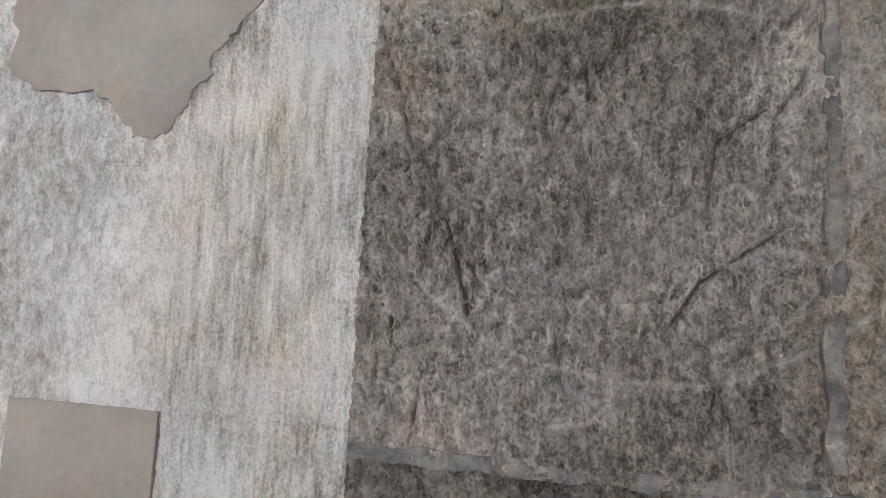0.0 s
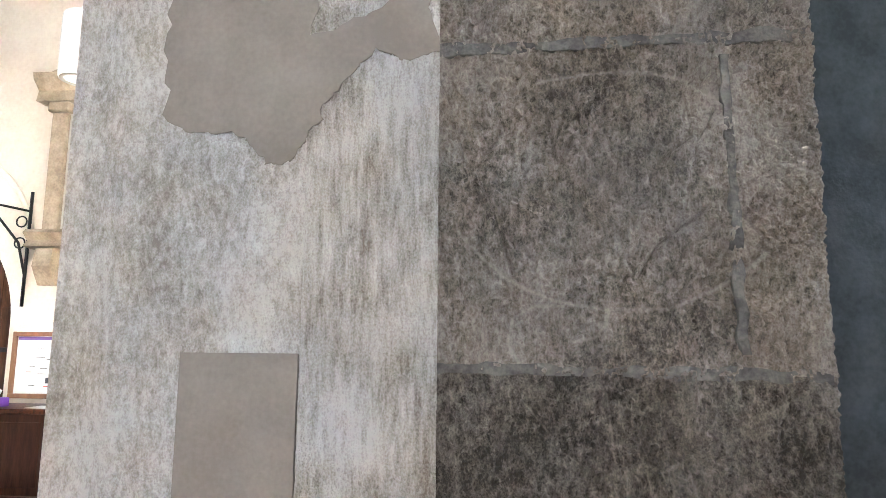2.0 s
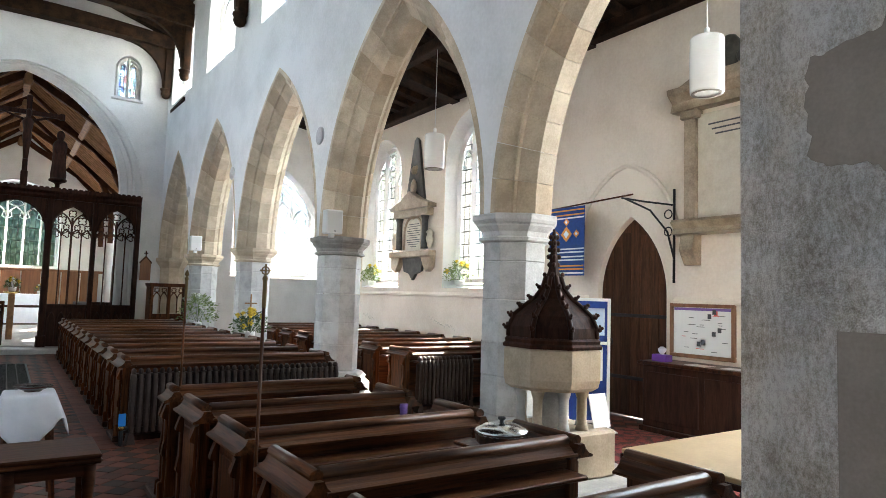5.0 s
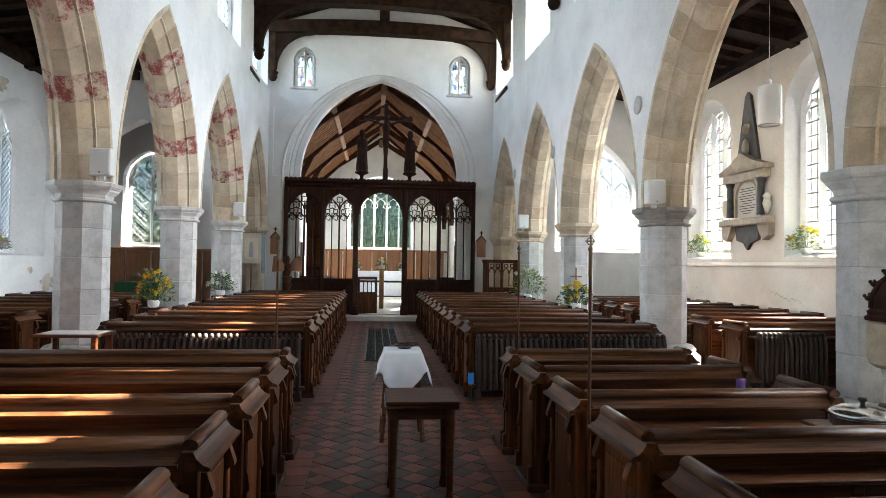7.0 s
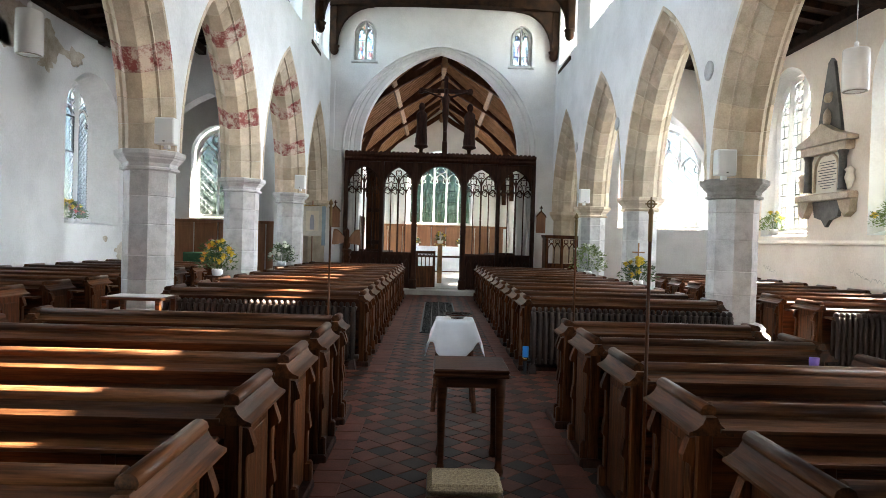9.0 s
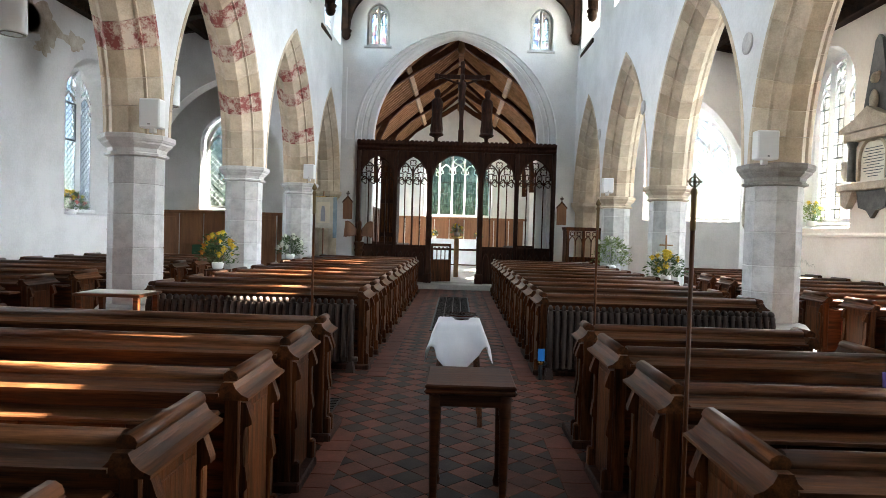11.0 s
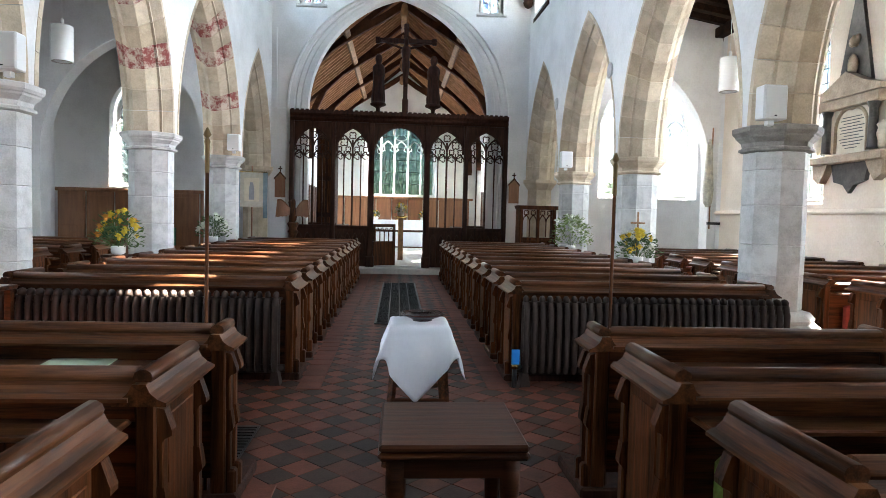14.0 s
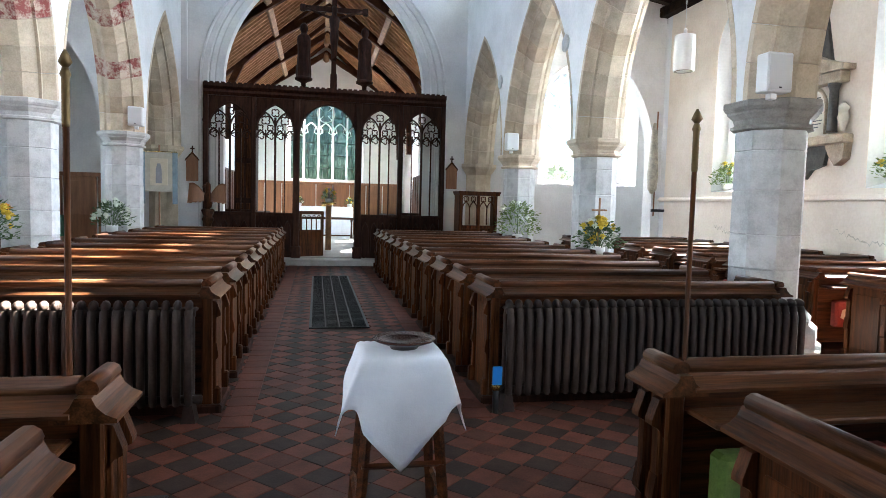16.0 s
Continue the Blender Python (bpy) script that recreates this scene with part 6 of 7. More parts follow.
for i in range(8):
    a = math.pi / 4 * i + t8
    rib = Mesh().tube([(octagon(r) * math.cos(a), octagon(r) * math.sin(a), z) for r, z in dome[:7]], 0.028, 6)
    part("rib", rib, OLDOAK, fc)
    for r, z in ((0.475, 0.17), (0.43, 0.29), (0.33, 0.385), (0.22, 0.465), (0.125, 0.575)):
        d = octagon(r + 0.03)
        leaf = Mesh().blob((d * math.cos(a), d * math.sin(a), z + 0.018), 0.030, 7, 5, squash=(1, 1, 0.8)).blob(((d + 0.03) * math.cos(a), (d + 0.03) * math.sin(a), z + 0.038), 0.018, 6, 4)
        part("crocket", leaf, OLDOAK, fc)
for z, r in ((0.72, 0.10), (0.82, 0.05), (0.90, 0.06), (0.97, 0.05), (1.04, 0.045), (1.10, 0.04)):
    for q in range(4):
        a = math.pi / 2 * q + z
        part("crocket", Mesh().blob((r * math.cos(a), r * math.sin(a), z), 0.026, 6, 4), OLDOAK, fc)
whole("order_sheet", Mesh().bbox(-0.10, 0.10, -0.004, 0.004, 0, 0.27, 0.002), WHITEPLASTIC, "white card leaning against the font columns", "card", Matrix.Translation((4.02, 5.30, 0.622)) @ Matrix.Rotation(radians(-14), 4, "X"))

# ---- south aisle things ----
dr = thing("south_door", "dark oak plank door with a pointed head and iron straps", "door", along_y(SX, 0))
door_arch = Arch(7.85, 0.61, 0, 1.75, 2.87)
me = Mesh().prism([(7.25, 0)] + door_arch.line(0.005, 12) + [(8.45, 0)], -0.14, -0.09, "y")
part("leaf", me, DOORWOOD, dr)
for i in range(7):
    s = 7.33 + i * 0.165
    part("plank", Mesh().bbox(s - 0.075, s + 0.075, -0.092, -0.080, 0.02, door_arch.top(s + (0.075 if s > 7.85 else -0.075)) - 0.03, 0.004), DOORWOOD, dr)
for z in (0.55, 1.45):
    part("strap", Mesh().bbox(7.28, 8.40, -0.082, -0.072, z - 0.025, z + 0.025, 0.003), IRON, dr)
part("handle", Mesh().tube([(8.28 + 0.05 * math.cos(t), -0.068, 1.05 + 0.05 * math.sin(t)) for t in [2 * math.pi * i / 12 for i in range(12)]], 0.008, 6, closed=True), IRON, dr)
hood = tagged(new("door_hood"), "shallow plaster hood moulding above the door", "moulding", kind="structure")
hood.matrix_basis = along_y(SX, 0)
ha = Arch(7.95, 0.92, 0, 2.55, 3.70)
for k in (-1, 1):
    part("moulding", ring(ha, [(0, -0.03), (0, 0.04), (0.03, 0.05), (0.07, 0.02), (0.07, -0.03)], 0, 1, 14, k), CREAM, hood)
ck = thing("oak_chest", "long dark oak chest against the aisle wall", "chest", Matrix.Translation((0, 0, 0)))
part("body", Mesh().bbox(6.92, 7.42, 4.6, 7.2, 0.06, 0.84, 0.01), OLDOAK, ck)
part("lid", Mesh().bbox(6.87, 7.43, 4.55, 7.25, 0.84, 0.89, 0.01), OAK, ck)
for i in range(3):
    y = 4.7 + i * 0.84
    part("panel", Mesh().bbox(6.905, 6.925, y, y + 0.76, 0.14, 0.76, 0.006), OLDOAK, ck)
part("plinth", Mesh().bbox(6.88, 7.42, 4.57, 7.23, -0.02, 0.06, 0.01), OLDOAK, ck)
tb2 = thing("tissue_box", "purple tissue box with a white tissue", "tissue box", Matrix.Translation((7.05, 7.0, 0.89)))
part("box", Mesh().bbox(-0.07, 0.07, -0.11, 0.11, 0, 0.09, 0.006), plain("purple_card", (0.16, 0.05, 0.38), 0.6), tb2)
part("tissue", Mesh().lathe([(0.02, 0.09), (0.05, 0.13), (0.06, 0.16), (0.02, 0.19)], 7, smooth=False), LINEN, tb2)
for i, y in enumerate((6.45, 6.0, 5.6)):
    whole("leaflet", Mesh().bbox(-0.11, 0.11, -0.15, 0.15, 0, 0.004, 0.001), WHITEPLASTIC, "white printed leaflet lying on the chest", "leaflet", Matrix.Translation((7.05 + 0.05 * i, y, 0.89)) @ Matrix.Rotation(0.2 * i - 0.1, 4, "Z"), "leaflets")
nb = thing("notice_board", "wood-framed noticeboard with white printed sheets", "noticeboard", along_y(SX, 0) @ Matrix.Translation((6.68, 0.0, 0.94)))
for a, b, c, d in ((-0.47, 0.47, 0, 0.05), (-0.47, 0.47, 0.66, 0.71), (-0.47, -0.42, 0.05, 0.66), (0.42, 0.47, 0.05, 0.66)):
    part("frame", Mesh().bbox(a, b, 0.0, 0.045, c, d, 0.006), PINE, nb)
part("backing", Mesh().box(-0.42, 0.42, 0.0, 0.02, 0.05, 0.66), WHITEPLASTIC, nb)
part("header", Mesh().box(-0.41, 0.41, 0.02, 0.024, 0.62, 0.655), plain("violet_strip", (0.20, 0.12, 0.40), 0.6), nb)
DARKINK = plain("dark_print", (0.06, 0.06, 0.07), 0.7)
REDINK = plain("red_print", (0.65, 0.12, 0.10), 0.7)
rn = random.Random(8)
for i in range(26):
    s, z = rn.uniform(-0.38, 0.30), rn.uniform(0.09, 0.58)
    tall = i % 4 == 0
    part("print_block" if tall else "text_bar", Mesh().box(s, s + (0.05 if tall else rn.uniform(0.05, 0.12)), 0.021, 0.023 + 0.0002 * i, z, z + (0.06 if tall else 0.007)), DARKINK if i % 7 else REDINK, nb)
tw = thing("folding_table", "pale wood folding table standing in sunlight", "table", Matrix.Translation((3.98, 4.02, 0)))
part("top", Mesh().bbox(-0.75, 0.75, -0.42, 0.42, 0.69, 0.72, 0.006), material("pale_birch_top", (0.62, 0.46, 0.26), (0.54, 0.39, 0.21), 5, 0.35, 0.05, 40), tw)
part("edge", Mesh().bbox(-0.755, 0.755, -0.425, 0.425, 0.655, 0.689, 0.004), OLDOAK, tw)
for sx in (-1, 1):
    for sy in (-1, 1):
        part("leg", Mesh().tube([(sx * 0.66, sy * 0.34, 0.66), (sx * 0.68, sy * 0.36, 0)], 0.02, 8), IRON, tw)
dish = thing("covered_dish", "round polished steel dish with a domed lid", "dish", Matrix.Translation((2.38, 4.60, 0.80)))
part("body", Mesh().lathe([(0.13, 0.0), (0.15, 0.02), (0.155, 0.06), (0.16, 0.065)], 24), CHROME, dish)
part("lid", Mesh().lathe([(0.16, 0.065), (0.15, 0.085), (0.10, 0.11), (0.03, 0.12)], 24), CHROME, dish)
part("knob", Mesh().lathe([(0.012, 0.12), (0.012, 0.135), (0.025, 0.145), (0.02, 0.155)], 12), IRON, dish)
part("shelf", Mesh().bbox(-0.2, 0.2, -0.17, 0.20, -0.02, 0.0, 0.005), OAK, dish)
BLUE = material("blue_board_cloth", (0.02, 0.06, 0.30), (0.015, 0.045, 0.24), 20, 0.9, 0.1)
bd = thing("display_board", "blue display board in a white frame on feet", "display board", Matrix.Translation((6.05, 7.62, 0)) @ Matrix.Rotation(radians(-28), 4, "Z"))
part("panel", Mesh().bbox(-0.5, 0.46, -0.015, 0.015, 0.12, 1.64, 0.003), BLUE, bd)
for x in (-0.52, 0.48):
    part("post", Mesh().bbox(x - 0.022, x + 0.022, -0.022, 0.022, 0.0, 1.68, 0.006), WHITEPLASTIC, bd)
    part("foot", Mesh().bbox(x - 0.022, x + 0.022, -0.3, 0.3, -0.02, 0.03, 0.006), WHITEPLASTIC, bd)
for z in (0.10, 1.10, 1.66):
    part("rail", Mesh().bbox(-0.5, 0.46, -0.02, 0.02, z - 0.02, z + 0.02, 0.005), WHITEPLASTIC, bd)
part("sheet", Mesh().bbox(0.1, 0.42, -0.022, -0.016, 1.2, 1.55, 0.001), plain("pale_blue_sheet", (0.5, 0.62, 0.8), 0.7), bd)
part("sheet", Mesh().bbox(0.05, 0.40, -0.022, -0.016, 0.62, 1.05, 0.001), WHITEPLASTIC, bd)
br = thing("banner_bracket", "black wrought-iron bracket with scrolls and a long pole", "bracket", Matrix.Translation((7.12, 0, 0)))
part("upright", Mesh().tube([(0.28, 7.08, 1.92), (0.28, 7.08, 3.20)], 0.018, 6), IRON, br)
part("arm", Mesh().tube([(0.28, 7.08, 2.98), (0.12, 7.45, 3.05), (0, 7.75, 3.12)], 0.014, 6), IRON, br)
part("brace", Mesh().tube([(0.28, 7.08, 2.25), (0.24, 7.16, 2.62), (0.13, 7.36, 2.92), (0, 7.7, 3.11)], 0.014, 6), IRON, br)
for z in (2.62, 2.86):
    part("scroll", Mesh().tube([(0.26, 7.16 + 0.06 * math.cos(t), z + 0.06 * math.sin(t)) for t in [2 * math.pi * i / 12 for i in range(12)]], 0.009, 5, closed=True), IRON, br)
part("pole", Mesh().tube([(0, 7.55, 3.15), (0, 9.45, 3.07)], 0.014, 6), OAKEND, br)
bb = thing("blue_banner", "blue woven banner with white and orange stripes", "banner", Matrix.Translation((7.09, 0, 0)))
part("cloth", Mesh().bbox(-0.008, 0.008, 8.42, 9.16, 2.02, 3.08, 0.003), material("deep_blue_weave", (0.02, 0.07, 0.28), (0.014, 0.05, 0.20), 30, 0.9, 0.15, 200), bb)
WHITEB, ORANGE = plain("white_stripe", (0.75, 0.8, 0.85), 0.8), plain("orange_stripe", (0.75, 0.30, 0.06), 0.8)
for z, mt in ((3.03, ORANGE), (2.96, ORANGE), (2.91, WHITEB), (2.43, WHITEB), (2.38, WHITEB), (2.31, WHITEB), (2.26, WHITEB), (2.17, ORANGE), (2.12, ORANGE), (2.06, WHITEB)):
    part("stripe", Mesh().box(-0.011, 0.011, 8.425, 9.155, z - 0.011, z + 0.011), mt, bb)
for y, z, r in ((8.79, 2.66, 0.12), (8.79, 2.85, 0.06), (8.58, 2.66, 0.06), (9.0, 2.66, 0.06)):
    part("motif", Mesh().prism([(y - r, z), (y, z - r), (y + r, z), (y, z + r)], -0.012, 0.012, "x"), ORANGE, bb)
    part("motif_centre", Mesh().prism([(y - r * 0.5, z), (y, z - r * 0.5), (y + r * 0.5, z), (y, z + r * 0.5)], -0.014, 0.014, "x"), WHITEB, bb)
whole("tall_pole", Mesh().bbox(-0.04, 0.04, -0.04, 0.04, -0.02, 3.25, 0.006), OAKEND, "tall dark red-brown wooden post beside the pillar", "post", Matrix.Translation((5.0, 7.17, 0)))
whole("rug", Mesh().bbox(4.9, 6.8, 4.9, 7.3, -0.02, 0.012, 0.004), material("red_patterned_rug", (0.26, 0.05, 0.04), (0.07, 0.025, 0.02), 9, 0.95, 0.4, 90, contrast=(0.45, 0.55)), "worn dark red patterned rug on the aisle floor", "rug")
whole("beam_end", Mesh().bbox(-0.25, 0.25, -0.09, 0.09, -0.08, 0.08, 0.015), RAFTER, "sawn-off brown timber end projecting from the arch", "timber", Matrix.Translation((4.2, 6.05, 4.05)), kind="structure")

# ---- wall monuments ----
MARBLE = material("aged_marble", (0.47, 0.38, 0.27), (0.27, 0.21, 0.145), 5, 0.5, 0.15, 40)
SLATE = material("dark_veined_marble", (0.09, 0.085, 0.075), (0.035, 0.033, 0.03), 9, 0.3, 0.05, 40)
PALEM = material("pale_marble_tablet", (0.66, 0.62, 0.52), (0.56, 0.51, 0.41), 5, 0.5, 0.1, 40)
m1 = thing("wall_monument", "baroque marble wall monument with a dark obelisk", "wall monument", along_y(SX, 0) @ Matrix.Translation((13.82, 0, 0)) @ Matrix.Diagonal((0.87, 1, 1, 1)))
part("obelisk", Mesh().prism([(-0.46, 3.70), (0.46, 3.70), (0.10, 5.12), (0, 5.2), (-0.10, 5.12)], 0, 0.06, "y"), SLATE, m1)
part("pediment", Mesh().prism([(-0.92, 3.55), (0.92, 3.55), (0.92, 3.63), (0.5, 3.74), (0.0, 3.95), (-0.5, 3.74), (-0.92, 3.63)], 0, 0.22, "y"), MARBLE, m1)
part("entablature", Mesh().bbox(-0.82, 0.82, 0, 0.18, 3.38, 3.55, 0.015), MARBLE, m1)
part("tablet", Mesh().bbox(-0.50, 0.50, 0, 0.06, 2.62, 3.38, 0.01), PALEM, m1)
for k in (-1, 1):
    part("column", Mesh().lathe([(0.09, 2.66), (0.075, 2.70), (0.068, 3.28), (0.09, 3.34), (0.10, 3.38)], 12, k * 0.62, 0.11), SLATE, m1)
    part("urn", Mesh().lathe([(0.03, 2.66), (0.05, 2.72), (0.09, 2.86), (0.06, 2.96), (0.09, 3.0), (0.02, 3.08)], 10, k * 0.84, 0.10), PALEM, m1)
    part("bracket", Mesh().prism([(k * 0.5, 2.5), (k * 0.95, 2.5), (k * 0.92, 2.25), (k * 0.75, 2.16), (k * 0.62, 2.3)], 0, 0.14, "y"), MARBLE, m1)
part("base_shelf", Mesh().bbox(-0.98, 0.98, 0, 0.2, 2.48, 2.62, 0.02), MARBLE, m1)
part("apron", Mesh().prism([(-0.5, 2.48), (-0.42, 2.18), (-0.15, 2.12), (0, 1.98), (0.15, 2.12), (0.42, 2.18), (0.5, 2.48)], 0, 0.07, "y"), SLATE, m1)
part("shield", Mesh().lathe([(0.02, 0), (0.12, 0.02), (0.14, 0.05), (0.05, 0.09)], 12, m=Matrix.Translation((0, 0.06, 4.05)) @ Matrix.Rotation(radians(-90), 4, "X") @ Matrix.Diagonal((1, 1.4, 1, 1))), MARBLE, m1)
part("garland", Mesh().blob((0, 0.07, 4.45), 0.10, 8, 5).blob((-0.07, 0.07, 4.5), 0.05).blob((0.08, 0.07, 4.42), 0.06), MARBLE, m1)
part("tablet_arch", Mesh().tube([(s, 0.07, z) for s, z in Arch(0, 0.42, 0, 3.05, 3.36).line(0, 10, legs=2.66)], 0.03, 6), MARBLE, m1)
for i in range(11):
    w = (0.26, 0.30, 0.22, 0.33, 0.28, 0.31, 0.2, 0.33, 0.3, 0.24, 0.16)[i]
    part("text_line", Mesh().box(-w, w, 0.06, 0.063, 3.22 - i * 0.05, 3.235 - i * 0.05), DARKINK, m1)
m2 = thing("wall_monument", "large pale stone tablet monument with pilasters and pediment", "wall monument", along_y(SX, 0) @ Matrix.Translation((6.28, 0, 0)))
part("tablet", Mesh().bbox(-0.55, 0.5, 0, 0.06, 2.76, 4.15, 0.008), PALEM, m2)
for s in (-0.62, 0.52):
    part("pilaster", Mesh().bbox(s - 0.09, s + 0.09, 0, 0.12, 2.76, 4.10, 0.01), MARBLE, m2)
    part("pilaster_cap", Mesh().bbox(s - 0.13, s + 0.13, 0, 0.16, 4.10, 4.22, 0.02), MARBLE, m2)
    part("corbel", Mesh().prism([(0, 2.15), (0.08, 2.15), (0.20, 2.35), (0.16, 2.55), (0, 2.55)], s - 0.10, s + 0.10, "x"), MARBLE, m2)
part("entablature", Mesh().prism([(0, 4.22), (0.17, 4.22), (0.14, 4.35), (0.24, 4.45), (0.26, 4.52), (0, 4.52)], -0.86, 0.78, "x"), MARBLE, m2)
part("sill", Mesh().prism([(0, 2.55), (0.18, 2.57), (0.12, 2.64), (0.2, 2.72), (0.16, 2.76), (0, 2.76)], -0.84, 0.76, "x"), MARBLE, m2)
part("pediment", Mesh().prism([(-0.80, 4.52), (0.74, 4.52), (0.3, 4.72), (0.1, 4.66), (-0.16, 4.66), (-0.36, 4.72)], 0, 0.16, "y"), MARBLE, m2)
part("crest", Mesh().blob((-0.03, 0.1, 4.86), 0.19, 10, 6, squash=(1, 0.5, 1.2)).blob((0.16, 0.1, 4.76), 0.08).blob((-0.22, 0.1, 4.76), 0.08), SLATE, m2)
for i in range(3):
    part("text_line", Mesh().box(-0.3 + 0.06 * i, 0.28 - 0.05 * i, 0.06, 0.063, 3.98 - i * 0.07, 4.0 - i * 0.07), DARKINK, m2)
# small table with papers by the north pillar
lt = thing("paper_table", "small dark table with white papers beside the pillar", "table", Matrix.Translation((-3.25, 8.72, 0)))
part("top", Mesh().bbox(-0.33, 0.33, -0.24, 0.24, 0.80, 0.83, 0.006), OAK, lt)
for sx in (-0.28, 0.28):
    for sy in (-0.2, 0.2):
        part("leg", Mesh().bbox(sx - 0.025, sx + 0.025, sy - 0.025, sy + 0.025, -0.02, 0.80, 0.004), OAK, lt)
whole("paper", Mesh().bbox(-0.33, 0.27, -0.17, 0.17, 0, 0.006, 0.001), WHITEPLASTIC, "white papers laid out on the table", "papers", Matrix.Translation((-3.22, 8.72, 0.83)))
# honey panelling in the north chapel
np_ = tagged(new("panelling_north_chapel"), "honey-brown wooden panelling on the chapel wall", "panelling", kind="structure")
for i in range(6):
    x = -8.5 + i * 0.70
    part("panel", Mesh().bbox(x, x + 0.66, 20.53, 20.59, 0.0, 1.86, 0.012), PINE, np_)
    part("panel_field", Mesh().bbox(x + 0.08, x + 0.58, 20.515, 20.53, 1.0, 1.76, 0.008), PINE, np_)
part("panel_rail", Mesh().bbox(-8.55, -4.25, 20.50, 20.59, 1.86, 1.95, 0.012), PINE, np_)
ca = thing("chapel_altar", "small altar with a green cloth in the north chapel", "altar", Matrix.Translation((-6.3, 20.0, 0)))
part("body", Mesh().bbox(-0.75, 0.75, -0.3, 0.3, -0.02, 0.98, 0.01), PINE, ca)
part("cloth", Mesh().bbox(-0.78, 0.78, -0.33, 0.33, 0.55, 1.0, 0.012), material("green_altar_cloth", (0.03, 0.12, 0.06), (0.02, 0.08, 0.04), 10, 0.9, 0.1), ca)
whole("altar_card", Mesh().bbox(-0.11, 0.11, -0.01, 0.01, 0, 0.28, 0.004), PALEM, "framed pale card on the chapel altar", "card", Matrix.Translation((-6.05, 19.95, 1.0)))
fl = thing("flag_on_pole", "faded flag furled on a leaning brass-topped pole", "flag", Matrix.Translation((7.15, 18.1, 0)))
part("pole", Mesh().tube([(0.05, 0, 1.3), (0.0, -0.1, 3.6)], 0.016, 6), PINE, fl)
part("cloth", Mesh().lathe([(0.03, 3.35), (0.06, 3.2), (0.09, 2.7), (0.12, 2.2), (0.10, 1.9), (0.04, 1.8)], 9, -0.04, -0.06), material("faded_flag", (0.62, 0.58, 0.45), (0.35, 0.34, 0.30), 12, 0.9, 0.1), fl)
part("bracket", Mesh().box(0.0, 0.3, -0.03, 0.03, 1.40, 1.46), IRON, fl)

# ---- flowers ----
LEAF = material("fresh_leaf", (0.08, 0.14, 0.035), (0.035, 0.075, 0.02), 14, 0.55, 0.1, 60)
PALELEAF = material("yellow_green_leaf", (0.20, 0.26, 0.06), (0.10, 0.16, 0.04), 14, 0.55, 0.1, 60)
PETALS = {"yellow": material("yellow_petal", (0.75, 0.60, 0.06), (0.62, 0.42, 0.03), 20, 0.7, 0.1), "orange": material("orange_petal", (0.78, 0.35, 0.04), (0.6, 0.22, 0.03), 20, 0.7, 0.1), "white": material("white_petal", (0.80, 0.82, 0.74), (0.68, 0.72, 0.60), 20, 0.7, 0.1), "pink": material("pink_petal", (0.70, 0.25, 0.22), (0.55, 0.15, 0.14), 20, 0.7, 0.1)}


def foliage(r, h, count, rnd, size=0.05, z0=0.0):
    me = Mesh()
    for i in range(count):
        t, e = rnd.uniform(0, 6.283), rnd.uniform(-0.3, 1.4)
        d = r * (0.35 + 0.75 * rnd.random())
        c = Vector((d * math.cos(t) * math.cos(e), d * math.sin(t) * math.cos(e), z0 + h * 0.35 + h * 0.62 * math.sin(e) * rnd.uniform(0.6, 1.05)))
        a = Vector((math.cos(t), math.sin(t), rnd.uniform(-0.5, 0.9))).normalized()
        s = a.cross(Vector((rnd.uniform(-1, 1), rnd.uniform(-1, 1), 1))).normalized()
        L, w = size * rnd.uniform(0.7, 1.8), size * rnd.uniform(0.2, 0.4)
        n = a.cross(s) * w * 0.5
        me.add([c, c + a * L * 0.5 + s * w + n, c + a * L, c + a * L * 0.5 - s * w + n], [(0, 1, 2), (0, 2, 3)])
    return me


def bloom(c, r, rnd):
    me = Mesh()
    for k in range(11):
        t = 2.4 * k
        e = 0.25 + 0.11 * k
        a = Vector((math.cos(t) * math.cos(e), math.sin(t) * math.cos(e), math.sin(e)))
        s = a.cross(Vector((0, 0, 1))).normalized()
        u = s.cross(a) * r * 0.25
        p = Vector(c)
        me.add([p, p + a * r * 0.6 + s * r * 0.38 + u, p + a * r, p + a * r * 0.6 - s * r * 0.38 + u], [(0, 1, 2), (0, 2, 3)])
    me.blob(c, r * 0.35, 6, 4)
    return me


def flowers(x, y, z, r, h, colors, label, seed, leaf=None, blooms=14, vase=None, count=420):
    rnd = random.Random(seed)
    o = thing("flower_arrangement", label, "flowers", Matrix.Translation((x, y, z)))
    part("leaves", foliage(r, h, count, rnd, 0.055), leaf or LEAF, o)
    stems = Mesh()
    for i in range(blooms):
        t, e = rnd.uniform(0, 6.283), rnd.uniform(0.0, 1.4)
        d = r * rnd.uniform(0.7, 1.0)
        c = (d * math.cos(t) * math.cos(e), d * math.sin(t) * math.cos(e), h * 0.35 + h * 0.62 * math.sin(e))
        stems.tube([(0, 0, 0.05), (c[0] * 0.5, c[1] * 0.5, c[2] * 0.6), c], 0.004, 4)
        part("bloom", bloom(c, rnd.uniform(0.05, 0.085), rnd), PETALS[colors[i % len(colors)]], o)
    if blooms:
        part("stem", stems, LEAF, o)
    part("container", Mesh().lathe([(0.06, 0), (0.09, 0.02), (0.10, 0.10), (0.085, 0.12)], 12), vase or WHITEPLASTIC, o)
    return o


